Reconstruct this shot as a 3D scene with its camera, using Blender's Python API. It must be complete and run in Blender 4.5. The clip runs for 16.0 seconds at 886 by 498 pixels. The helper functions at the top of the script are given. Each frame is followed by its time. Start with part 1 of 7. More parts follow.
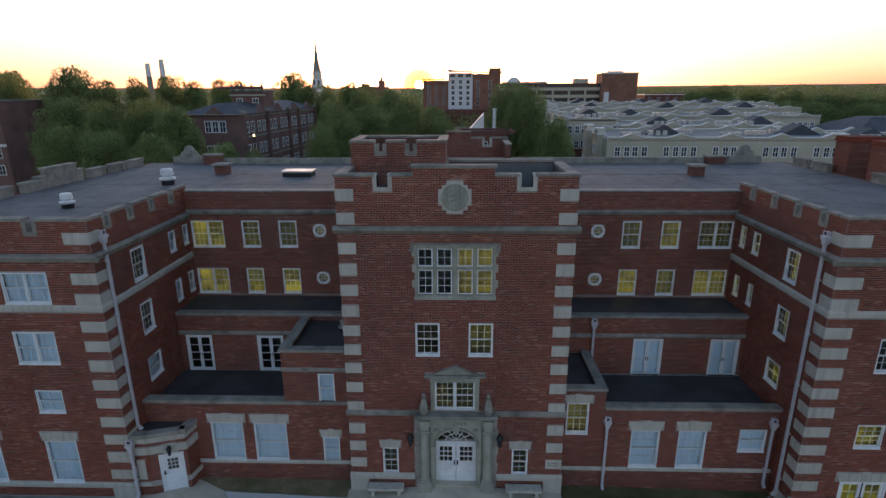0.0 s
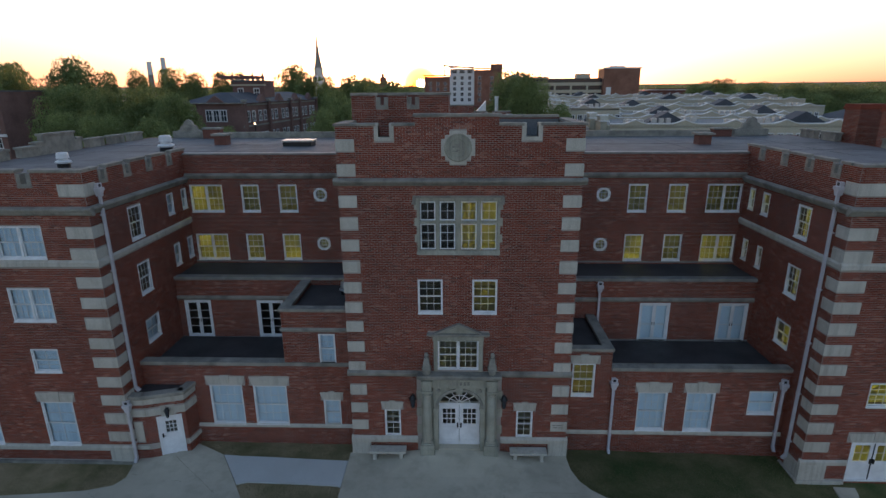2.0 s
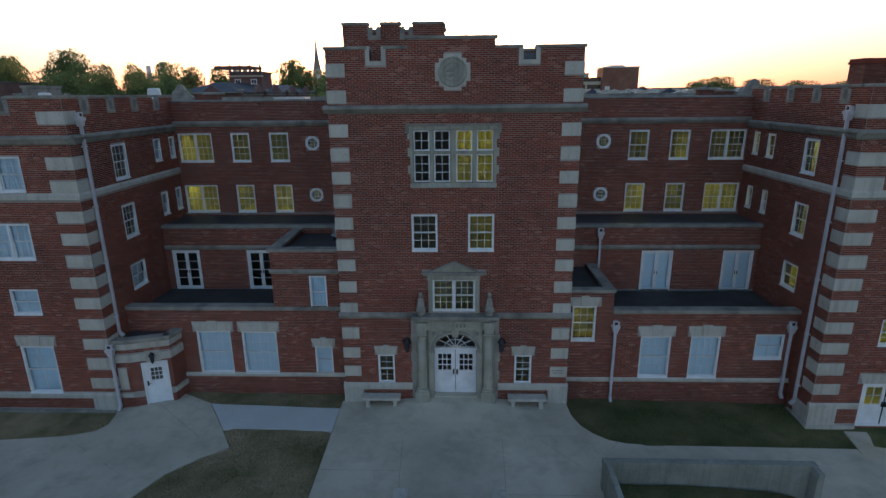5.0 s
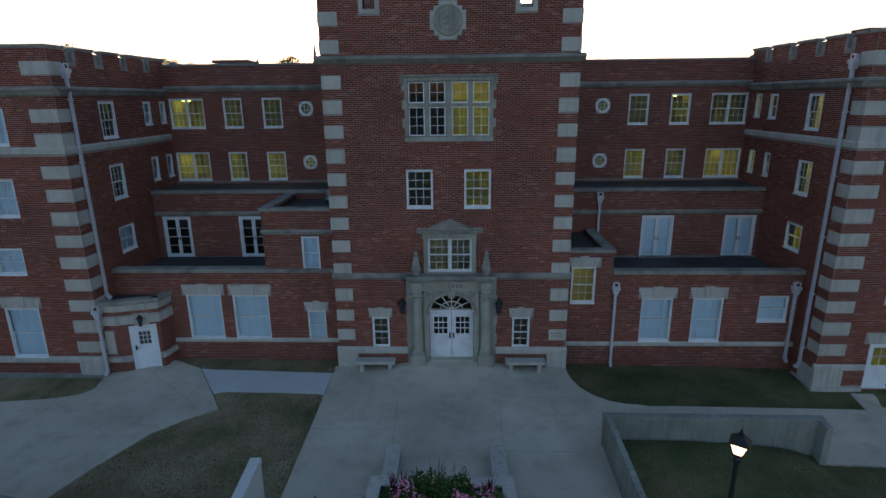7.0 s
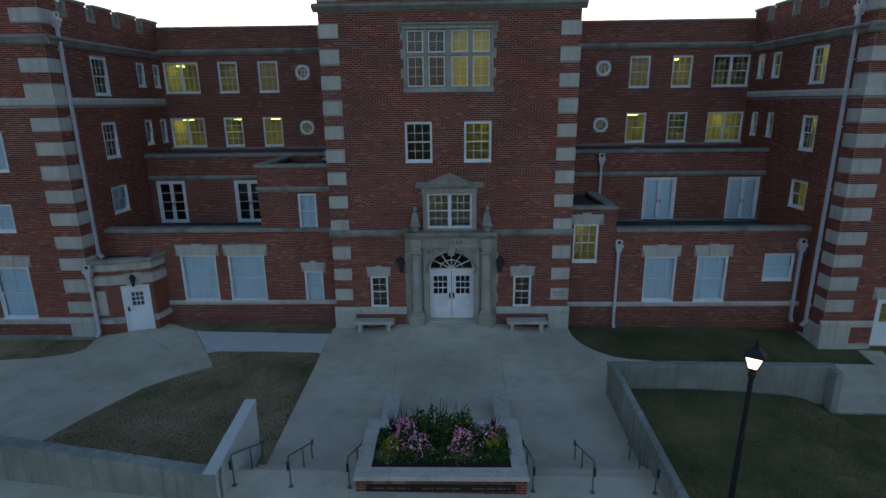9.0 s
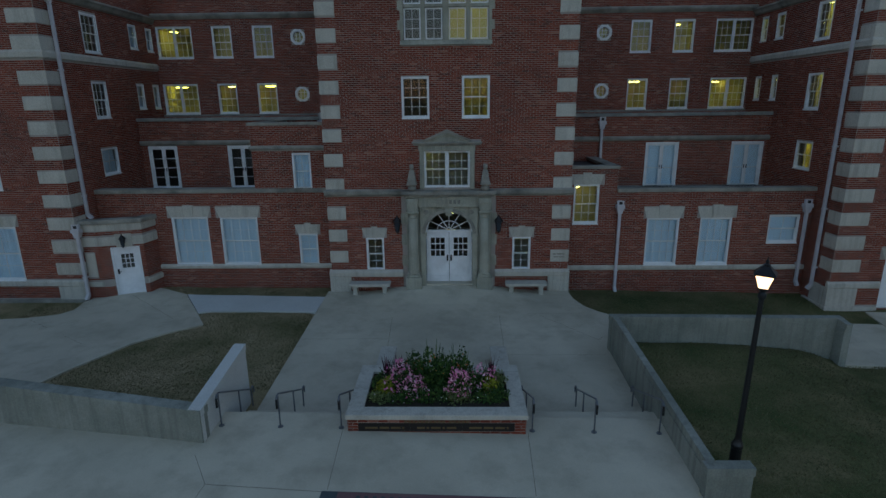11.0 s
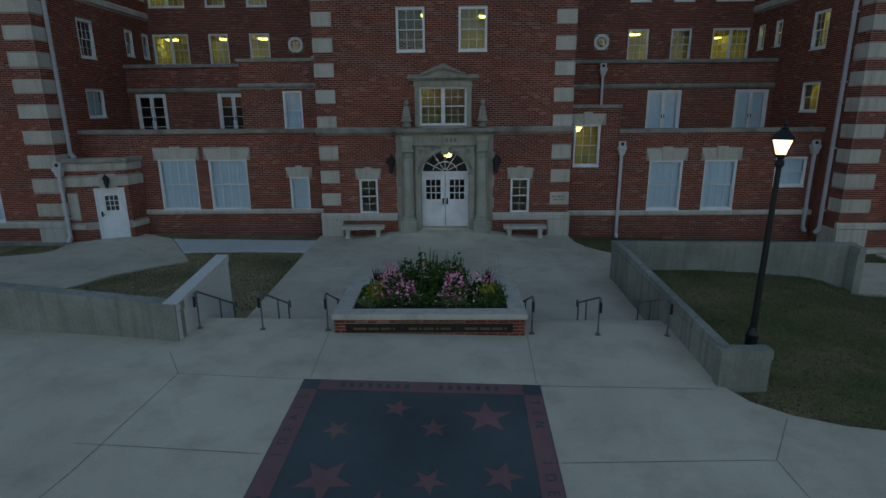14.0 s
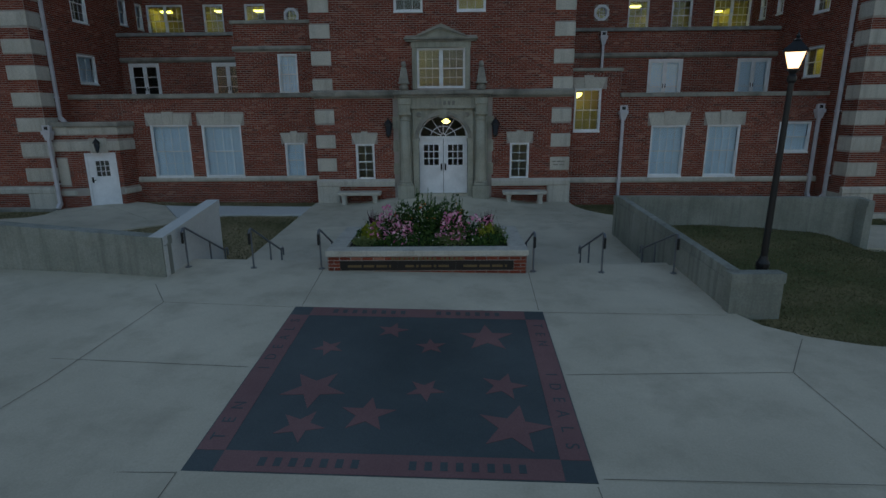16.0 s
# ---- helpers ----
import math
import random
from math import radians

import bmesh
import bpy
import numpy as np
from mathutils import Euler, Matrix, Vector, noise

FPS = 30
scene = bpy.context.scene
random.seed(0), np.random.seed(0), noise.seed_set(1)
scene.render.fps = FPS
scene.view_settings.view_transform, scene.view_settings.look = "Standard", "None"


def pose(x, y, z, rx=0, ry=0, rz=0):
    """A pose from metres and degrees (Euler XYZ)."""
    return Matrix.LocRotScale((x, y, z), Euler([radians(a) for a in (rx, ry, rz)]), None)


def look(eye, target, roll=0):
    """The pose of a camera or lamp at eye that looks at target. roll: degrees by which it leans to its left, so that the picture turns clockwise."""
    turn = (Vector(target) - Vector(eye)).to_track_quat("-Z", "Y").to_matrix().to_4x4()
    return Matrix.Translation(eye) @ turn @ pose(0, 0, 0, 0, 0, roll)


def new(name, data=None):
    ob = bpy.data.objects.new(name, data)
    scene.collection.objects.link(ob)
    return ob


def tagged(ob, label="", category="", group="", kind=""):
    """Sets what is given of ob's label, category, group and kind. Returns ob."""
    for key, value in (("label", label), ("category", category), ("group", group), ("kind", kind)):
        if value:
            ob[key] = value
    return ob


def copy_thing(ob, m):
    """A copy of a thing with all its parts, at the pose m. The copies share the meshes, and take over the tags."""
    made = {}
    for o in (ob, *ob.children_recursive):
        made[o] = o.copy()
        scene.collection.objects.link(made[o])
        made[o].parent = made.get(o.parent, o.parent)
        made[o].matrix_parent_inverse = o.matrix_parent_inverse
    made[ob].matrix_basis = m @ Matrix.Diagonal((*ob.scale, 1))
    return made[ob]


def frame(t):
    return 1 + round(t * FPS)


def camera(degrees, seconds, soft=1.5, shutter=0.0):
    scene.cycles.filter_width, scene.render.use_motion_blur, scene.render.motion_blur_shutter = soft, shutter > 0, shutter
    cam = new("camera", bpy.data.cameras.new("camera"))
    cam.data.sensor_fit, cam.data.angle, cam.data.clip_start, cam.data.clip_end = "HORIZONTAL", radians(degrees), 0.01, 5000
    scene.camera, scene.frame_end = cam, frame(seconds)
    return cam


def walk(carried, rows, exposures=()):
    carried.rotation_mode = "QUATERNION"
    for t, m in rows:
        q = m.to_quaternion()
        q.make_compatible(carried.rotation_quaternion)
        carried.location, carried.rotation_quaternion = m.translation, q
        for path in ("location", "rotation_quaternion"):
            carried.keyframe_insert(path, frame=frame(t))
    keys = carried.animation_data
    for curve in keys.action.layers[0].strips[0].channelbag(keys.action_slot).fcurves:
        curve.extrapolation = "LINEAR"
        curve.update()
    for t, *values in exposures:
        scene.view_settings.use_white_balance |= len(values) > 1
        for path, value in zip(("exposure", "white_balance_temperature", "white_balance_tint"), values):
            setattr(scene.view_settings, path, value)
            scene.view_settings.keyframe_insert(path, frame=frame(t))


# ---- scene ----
from mathutils.geometry import tessellate_polygon

cam = camera(78.5, 16.0)
PATH = [
    (0, (0.079, -0.048, 16.23), (0.023, 1.871, 15.669), -0.3),
    (0.5, (0.067, -0.011, 15.849), (0.008, 1.905, 15.277), -0.3),
    (1, (0.066, -0.018, 15.357), (0.007, 1.898, 14.788), -0.3),
    (1.5, (0.034, -0.061, 14.868), (-0.024, 1.857, 14.304), -0.4),
    (2, (0.018, -0.086, 14.479), (-0.044, 1.832, 13.914), -0.4),
    (2.5, (-0.024, -0.114, 14.03), (-0.086, 1.803, 13.465), -0.4),
    (3, (-0.06, -0.135, 13.565), (-0.122, 1.783, 13.002), -0.5),
    (3.5, (-0.011, -0.121, 13.173), (-0.074, 1.798, 12.611), -0.5),
    (4, (0.041, -0.097, 12.703), (-0.021, 1.823, 12.144), -0.5),
    (6.5, (0.315, -0.062, 10.395), (0.256, 1.864, 9.858), -0.6),
    (7, (0.284, -0.038, 9.962), (0.227, 1.889, 9.426), -0.6),
    (7.5, (0.248, -0.026, 9.512), (0.195, 1.902, 8.982), -0.7),
    (8, (0.203, -0.042, 9.056), (0.152, 1.886, 8.527), -0.7),
    (8.5, (0.186, -0.107, 8.562), (0.137, 1.822, 8.037), -0.7),
    (9, (0.178, -0.105, 8.147), (0.131, 1.825, 7.625), -0.7),
    (9.5, (0.207, -0.105, 7.747), (0.161, 1.825, 7.225), -0.7),
    (12, (0.252, 0.013, 5.776), (0.209, 1.946, 5.265), -0.6),
    (12.5, (0.283, 0.027, 5.375), (0.242, 1.961, 4.868), -0.6),
    (13, (0.32, 0.029, 5.005), (0.279, 1.964, 4.5), -0.6),
    (13.5, (0.317, 0.042, 4.595), (0.279, 1.977, 4.093), -0.6),
    (14, (0.296, 0.05, 4.177), (0.258, 1.987, 3.679), -0.5),
    (14.5, (0.273, 0.055, 3.837), (0.238, 1.992, 3.341), -0.6),
    (15, (0.277, 0.071, 3.482), (0.242, 2.008, 2.988), -0.5),
    (15.5, (0.289, 0.09, 3.149), (0.255, 2.028, 2.659), -0.5),
    (16, (0.292, 0.108, 2.828), (0.26, 2.047, 2.34), -0.5),
]
walk(cam, [(t, look(eye, target, roll)) for t, eye, target, roll in PATH],
     exposures=[(0.0, -0.28, 5900, 21), (4.0, -0.38, 5650, 17), (8.0, -0.54, 5300, 15), (9.5, -0.58, 5450, 14), (12.0, -0.66, 5750, 13), (14.5, -0.69, 5950, 13), (16.0, -0.69, 5950, 14)])

# ---- sky and sun: dusk, the sun on the horizon behind the building ----
SUN_AZ, SUN_EL = radians(-3.98), radians(0.5)
world = bpy.data.worlds.new("dusk")
scene.world = world
world.use_nodes = True
wn = world.node_tree.nodes
sky = wn.new("ShaderNodeTexSky")
sky.sky_type = "NISHITA"
sky.sun_disc = False
sky.sun_elevation, sky.sun_rotation = radians(3.5), SUN_AZ
sky.air_density, sky.dust_density, sky.ozone_density = 1.0, 0.8, 1.5
wn["Background"].inputs["Strength"].default_value = 0.55
haze = wn.new("ShaderNodeHueSaturation")
haze.inputs["Saturation"].default_value = 0.88
world.node_tree.links.new(sky.outputs[0], haze.inputs["Color"])
# dusk haze: the low sky turns from yellow to pale peach
up = wn.new("ShaderNodeSeparateXYZ")
world.node_tree.links.new(wn.new("ShaderNodeTexCoord").outputs["Generated"], up.inputs[0])
low = wn.new("ShaderNodeValToRGB")
low.color_ramp.elements.new(0.07)
for e, (p, c) in zip(low.color_ramp.elements, ((0.0, (0.72, 0.54, 0.72)), (0.1, (0.96, 0.86, 0.92)), (0.26, (1.0, 1.0, 1.0)))):
    e.position, e.color = p, (*c, 1)
world.node_tree.links.new(up.outputs["Z"], low.inputs["Fac"])


def sky_times(a, b):
    m = wn.new("ShaderNodeMix")
    m.data_type, m.blend_type = "RGBA", "MULTIPLY"
    m.inputs["Factor"].default_value = 1.0
    world.node_tree.links.new(a, m.inputs["A"])
    world.node_tree.links.new(b, m.inputs["B"])
    return m.outputs["Result"]


# the reddened aureole round the low sun
sun_way = Vector((math.sin(SUN_AZ) * math.cos(SUN_EL), math.cos(SUN_AZ) * math.cos(SUN_EL), math.sin(SUN_EL)))
near_sun = wn.new("ShaderNodeVectorMath")
near_sun.operation = "DOT_PRODUCT"
near_sun.inputs[1].default_value = sun_way
world.node_tree.links.new(up.inputs[0].links[0].from_socket, near_sun.inputs[0])
spread = wn.new("ShaderNodeMapRange")
spread.inputs["From Min"].default_value, spread.inputs["From Max"].default_value = 0.9988, 0.99998
world.node_tree.links.new(near_sun.outputs["Value"], spread.inputs["Value"])
aureole = wn.new("ShaderNodeValToRGB")
aureole.color_ramp.interpolation = "EASE"
for p in (0.45, 0.8):
    aureole.color_ramp.elements.new(p)
for e, (p, c) in zip(aureole.color_ramp.elements, ((0.0, (1.0, 1.0, 1.0)), (0.45, (1.0, 0.84, 0.62)), (0.8, (1.0, 0.45, 0.12)), (1.0, (1.2, 0.36, 0.06)))):
    e.position, e.color = p, (*c, 1)
world.node_tree.links.new(spread.outputs[0], aureole.inputs["Fac"])
world.node_tree.links.new(sky_times(sky_times(haze.outputs[0], low.outputs["Color"]), aureole.outputs["Color"]), wn["Background"].inputs["Color"])

sun = new("sun", bpy.data.lights.new("sun", "SUN"))
sun.data.energy, sun.data.angle, sun.data.color = 3.5, radians(0.6), (1.0, 0.5, 0.2)
sun.matrix_world = look(sun_way * 100 + Vector((0, 0, 0.8)), (0, 0, 0))


# ---- materials ----
def material(name):
    m = bpy.data.materials.new(name)
    m.use_nodes = True
    t = m.node_tree
    b = t.nodes["Principled BSDF"]
    return m, t, b


def node(t, kind, **values):
    n = t.nodes.new(kind)
    for k, v in values.items():
        n.inputs[k].default_value = v
    return n


def place(t):
    return t.nodes.new("ShaderNodeNewGeometry").outputs["Position"]


def ramp(t, fac, stops):
    r = t.nodes.new("ShaderNodeValToRGB")
    while len(r.color_ramp.elements) < len(stops):
        r.color_ramp.elements.new(0.5)
    for e, (p, c) in zip(r.color_ramp.elements, stops):
        e.position, e.color = p, (*c, 1)
    t.links.new(fac, r.inputs["Fac"])
    return r.outputs["Color"]


def blend(t, fac, a, b, mode="MIX"):
    m = t.nodes.new("ShaderNodeMix")
    m.data_type, m.blend_type = "RGBA", mode
    for sock, v in ((m.inputs["Factor"], fac), (m.inputs["A"], a), (m.inputs["B"], b)):
        if isinstance(v, (int, float)):
            sock.default_value = v
        elif isinstance(v, tuple):
            sock.default_value = (*v, 1)
        else:
            t.links.new(v, sock)
    return m.outputs["Result"]


def noise_tex(t, scale, detail=5.0, vec=None):
    n = node(t, "ShaderNodeTexNoise", Scale=scale, Detail=detail, Roughness=0.62)
    t.links.new(vec if vec is not None else place(t), n.inputs["Vector"])
    return n.outputs["Fac"]


def bump(t, b, height, strength, distance=0.01):
    n = node(t, "ShaderNodeBump", Strength=strength, Distance=distance)
    t.links.new(height, n.inputs["Height"])
    t.links.new(n.outputs["Normal"], b.inputs["Normal"])


def surface(name, dark, light, rough=0.8, metal=0.0, big=0.7, fine=35.0, relief=0.3, stain=None, stain_amount=0.5, streak=False, spec=0.3, grit=0.25):
    """A weathered surface: large soft patches, fine grain, optional stains."""
    m, t, b = material(name)
    patch = ramp(t, noise_tex(t, big), [(0.3, dark), (0.72, light)])
    grain = ramp(t, noise_tex(t, fine, 8), [(0.25, (1 - grit,) * 3), (0.75, (1 + grit * 0.72,) * 3)])
    col = blend(t, 1.0, patch, grain, "MULTIPLY")
    if stain:
        vec = place(t)
        if streak:
            mp = t.nodes.new("ShaderNodeMapping")
            mp.inputs["Scale"].default_value = (4.0, 4.0, 0.22)
            t.links.new(vec, mp.inputs["Vector"])
            vec = mp.outputs["Vector"]
        mask = ramp(t, noise_tex(t, 1.3, 7, vec), [(0.48, (0, 0, 0)), (0.75, (stain_amount,) * 3)])
        col = blend(t, mask, col, stain)
    t.links.new(col, b.inputs["Base Color"])
    b.inputs["Roughness"].default_value, b.inputs["Metallic"].default_value = rough, metal
    b.inputs["Specular IOR Level"].default_value = spec
    bump(t, b, noise_tex(t, fine * 1.6, 8), relief)
    return m


def brick_material(name, single):
    m, t, b = material(name)
    rnd = t.nodes.new("ShaderNodeObjectInfo").outputs["Random"] if single else t.nodes.new("ShaderNodeNewGeometry").outputs["Random Per Island"]
    col = ramp(t, rnd, [(0.0, (0.11, 0.034, 0.024)), (0.1, (0.165, 0.043, 0.026)), (0.5, (0.205, 0.051, 0.029)), (0.9, (0.235, 0.064, 0.037)), (1.0, (0.33, 0.15, 0.105))])
    col = blend(t, 1.0, col, ramp(t, noise_tex(t, 0.35, 5), [(0.3, (0.72, 0.7, 0.72)), (0.7, (1.16, 1.14, 1.12))]), "MULTIPLY")
    col = blend(t, 1.0, col, ramp(t, noise_tex(t, 60, 6), [(0.3, (0.75, 0.75, 0.75)), (0.7, (1.2, 1.2, 1.2))]), "MULTIPLY")
    t.links.new(col, b.inputs["Base Color"])
    b.inputs["Roughness"].default_value = 0.88
    b.inputs["Specular IOR Level"].default_value = 0.2
    bump(t, b, noise_tex(t, 90, 6), 0.4, 0.004)
    return m


def paint(name, colour, rough=0.45, dirt=0.12, spec=0.4, metal=0.0):
    m, t, b = material(name)
    c2 = tuple(v * (1 - dirt * 2.2) for v in colour)
    col = ramp(t, noise_tex(t, 2.5, 6), [(0.35, colour), (0.8, c2)])
    t.links.new(col, b.inputs["Base Color"])
    b.inputs["Roughness"].default_value, b.inputs["Metallic"].default_value = rough, metal
    b.inputs["Specular IOR Level"].default_value = spec
    bump(t, b, noise_tex(t, 40, 4), 0.08)
    return m


def glow(name, colour, strength):
    m, t, b = material(name)
    b.inputs["Base Color"].default_value = (*colour, 1)
    b.inputs["Emission Color"].default_value = (*colour, 1)
    b.inputs["Emission Strength"].default_value = strength
    return m


def glass_material(name, tint=(0.92, 0.95, 0.96), rough=0.02):
    m, t, b = material(name)
    t.nodes.remove(b)
    out = t.nodes["Material Output"]
    see = node(t, "ShaderNodeBsdfTransparent")
    see.inputs["Color"].default_value = (*tint, 1)
    shine = node(t, "ShaderNodeBsdfGlossy", Roughness=rough)
    fres = node(t, "ShaderNodeFresnel", IOR=1.62)
    wave = node(t, "ShaderNodeBump", Strength=0.04, Distance=0.02)
    t.links.new(noise_tex(t, 2.2, 2), wave.inputs["Height"])
    t.links.new(wave.outputs["Normal"], shine.inputs["Normal"])
    mix = t.nodes.new("ShaderNodeMixShader")
    t.links.new(fres.outputs[0], mix.inputs[0])
    t.links.new(see.outputs[0], mix.inputs[1])
    t.links.new(shine.outputs[0], mix.inputs[2])
    t.links.new(mix.outputs[0], out.inputs["Surface"])
    return m


BRICK = brick_material("brick_field", False)
BRICK_ONE = brick_material("brick_single", True)
MORTAR = surface("mortar", (0.27, 0.235, 0.21), (0.4, 0.355, 0.32), 0.95, big=0.5, fine=50)
LIMESTONE = surface("limestone", (0.42, 0.39, 0.335), (0.55, 0.52, 0.455), 0.85, big=1.1, stain=(0.16, 0.15, 0.13), stain_amount=0.45, streak=True)
PORTAL_STONE = surface("portal_limestone", (0.28, 0.27, 0.215), (0.41, 0.395, 0.325), 0.88, big=1.3, stain=(0.11, 0.105, 0.095), stain_amount=0.6, streak=True)
OLD_STONE = surface("weathered_limestone", (0.2, 0.19, 0.165), (0.36, 0.335, 0.285), 0.9, big=1.6, stain=(0.07, 0.068, 0.06), stain_amount=0.75)
ROOFING = surface("roof_membrane", (0.1, 0.103, 0.108), (0.17, 0.175, 0.182), 0.75, big=0.4, fine=18, stain=(0.03, 0.03, 0.032), stain_amount=0.6)
PALE_ROOF = surface("pale_roof_membrane", (0.15, 0.165, 0.175), (0.23, 0.245, 0.255), 0.7, big=0.15, fine=4)
LOW_ROOF = surface("low_roof_membrane", (0.045, 0.043, 0.043), (0.085, 0.081, 0.08), 0.7, big=0.6, fine=20)
ROOF_EDGE = surface("roof_edge_metal", (0.17, 0.17, 0.16), (0.3, 0.3, 0.28), 0.6, big=2, fine=20, stain=(0.08, 0.075, 0.07))
CONCRETE = surface("concrete", (0.42, 0.38, 0.295), (0.6, 0.545, 0.43), 0.85, big=0.35, fine=45, stain=(0.25, 0.22, 0.165), stain_amount=0.5, grit=0.11)
# newer paving, and the west arm wall with its skylight painted in
NEW_OR_LIT_CONCRETE = surface("new_or_lit_concrete", (0.48, 0.48, 0.46), (0.58, 0.58, 0.56), 0.85, big=0.5, fine=45)
WALL_CONCRETE = surface("wall_concrete", (0.18, 0.19, 0.16), (0.32, 0.325, 0.285), 0.88, big=0.8, fine=30, stain=(0.12, 0.12, 0.105), stain_amount=0.75, streak=True)
JOINT = surface("joint_sealant", (0.12, 0.108, 0.085), (0.19, 0.172, 0.14), 0.9)
WHITE = paint("white_paint", (0.78, 0.79, 0.8))
DOOR_WHITE = paint("door_white", (0.8, 0.8, 0.82), 0.35)
DOWNPIPE = paint("downpipe_paint", (0.55, 0.53, 0.56), 0.4)
BLACK = paint("black_paint", (0.012, 0.012, 0.013), 0.4)
IRON = paint("rail_metal", (0.18, 0.19, 0.21), 0.4, metal=0.6)
ZINC = paint("zinc", (0.5, 0.5, 0.5), 0.35, metal=0.8)
GLASS = glass_material("window_glass")
# blinds and curtains: the blue of sky on the glass is put into their colour
BLIND = paint("blind_fabric", (0.68, 0.82, 0.94), 0.9, 0.05)
CURTAIN = paint("curtain", (0.68, 0.83, 0.96), 0.9, 0.1)
ROOM_YELLOW = paint("room_yellow", (0.6, 0.56, 0.24), 0.8, 0.06)
# how lit or unlit a room looks is put into these wall colours
ROOM_LIT_YELLOW = paint("room_lit_yellow", (0.74, 0.7, 0.26), 0.8, 0.06)
ROOM_SHADED = paint("room_shaded", (0.16, 0.155, 0.14), 0.9, 0.1)
ROOM_GREY = paint("room_grey", (0.42, 0.42, 0.33), 0.9, 0.1)
TUBE = glow("tube_light", (1.0, 0.9, 0.13), 10.0)
BULB = glow("warm_bulb", (1.0, 0.84, 0.2), 6.0)
LANTERN = glow("lantern_glow", (1.0, 0.62, 0.3), 4.5)
SOIL = surface("soil", (0.02, 0.015, 0.01), (0.04, 0.03, 0.02), 0.95)
SLATE = surface("slate", (0.05, 0.055, 0.065), (0.1, 0.105, 0.12), 0.7, big=0.3, fine=6)
STUCCO = surface("stucco", (0.42, 0.38, 0.29), (0.52, 0.47, 0.37), 0.9, big=0.3, fine=10)
# far brick made lighter and tanner, the low sun's glare put into the colour
TAN_BRICK = surface("tan_brick", (0.2, 0.095, 0.065), (0.3, 0.15, 0.105), 0.9, big=0.2, fine=4)
FAR_BRICK = surface("far_brick", (0.125, 0.055, 0.043), (0.21, 0.088, 0.066), 0.9, big=0.2, fine=4)
HALL_BRICK = surface("hall_brick", (0.13, 0.075, 0.065), (0.22, 0.13, 0.11), 0.9, big=0.3, fine=5)
WHITE_METAL = paint("white_metal", (0.72, 0.72, 0.72), 0.5)
FAR_GLASS = paint("far_glass", (0.03, 0.035, 0.045), 0.15, 0.1, 0.6)
BARK = surface("bark", (0.035, 0.026, 0.018), (0.08, 0.06, 0.045), 0.95, big=3)
TERRAZZO_DARK = surface("dark_terrazzo", (0.042, 0.058, 0.064), (0.072, 0.092, 0.098), 0.5, big=0.8, fine=60, relief=0.05)
TERRAZZO_RED = surface("red_terrazzo", (0.15, 0.076, 0.078), (0.21, 0.112, 0.112), 0.5, big=0.8, fine=60, relief=0.05)
PLAQUE = paint("dark_plaque", (0.02, 0.016, 0.014), 0.3)
GILT = paint("gilt", (0.2, 0.14, 0.07), 0.4, metal=0.5)


def foliage(name, dark, mid, light, through_light=0.0):
    m, t, b = material(name)
    rnd = t.nodes.new("ShaderNodeNewGeometry").outputs["Random Per Island"]
    col = ramp(t, rnd, [(0.0, dark), (0.55, mid), (1.0, light)])
    col = blend(t, 1.0, col, ramp(t, noise_tex(t, 0.25, 3), [(0.3, (0.7, 0.72, 0.7)), (0.7, (1.2, 1.18, 1.1))]), "MULTIPLY")
    t.links.new(col, b.inputs["Base Color"])
    b.inputs["Roughness"].default_value = 0.75
    b.inputs["Specular IOR Level"].default_value = 0.2
    if through_light:
        thin = t.nodes.new("ShaderNodeBsdfTranslucent")
        t.links.new(col, thin.inputs["Color"])
        mix = node(t, "ShaderNodeMixShader", Fac=through_light)
        t.links.new(b.outputs[0], mix.inputs[1])
        t.links.new(thin.outputs[0], mix.inputs[2])
        t.links.new(mix.outputs[0], t.nodes["Material Output"].inputs["Surface"])
    return m


LEAF = foliage("tree_leaf", (0.16, 0.205, 0.08), (0.2, 0.25, 0.1), (0.26, 0.3, 0.13), 0.5)
SHRUB = foliage("shrub_leaf", (0.015, 0.04, 0.012), (0.04, 0.085, 0.02), (0.1, 0.16, 0.03))
LIME = foliage("lime_leaf", (0.12, 0.14, 0.01), (0.22, 0.24, 0.02), (0.3, 0.3, 0.04))
PURPLE = foliage("purple_leaf", (0.03, 0.008, 0.02), (0.06, 0.015, 0.035), (0.1, 0.03, 0.05))
PINK = foliage("pink_petal", (0.6, 0.14, 0.32), (0.78, 0.28, 0.46), (0.88, 0.55, 0.66))
PALE = foliage("pale_petal", (0.6, 0.5, 0.5), (0.7, 0.6, 0.6), (0.8, 0.75, 0.72))
ORANGE = foliage("orange_petal", (0.5, 0.1, 0.02), (0.6, 0.16, 0.03), (0.7, 0.3, 0.08))


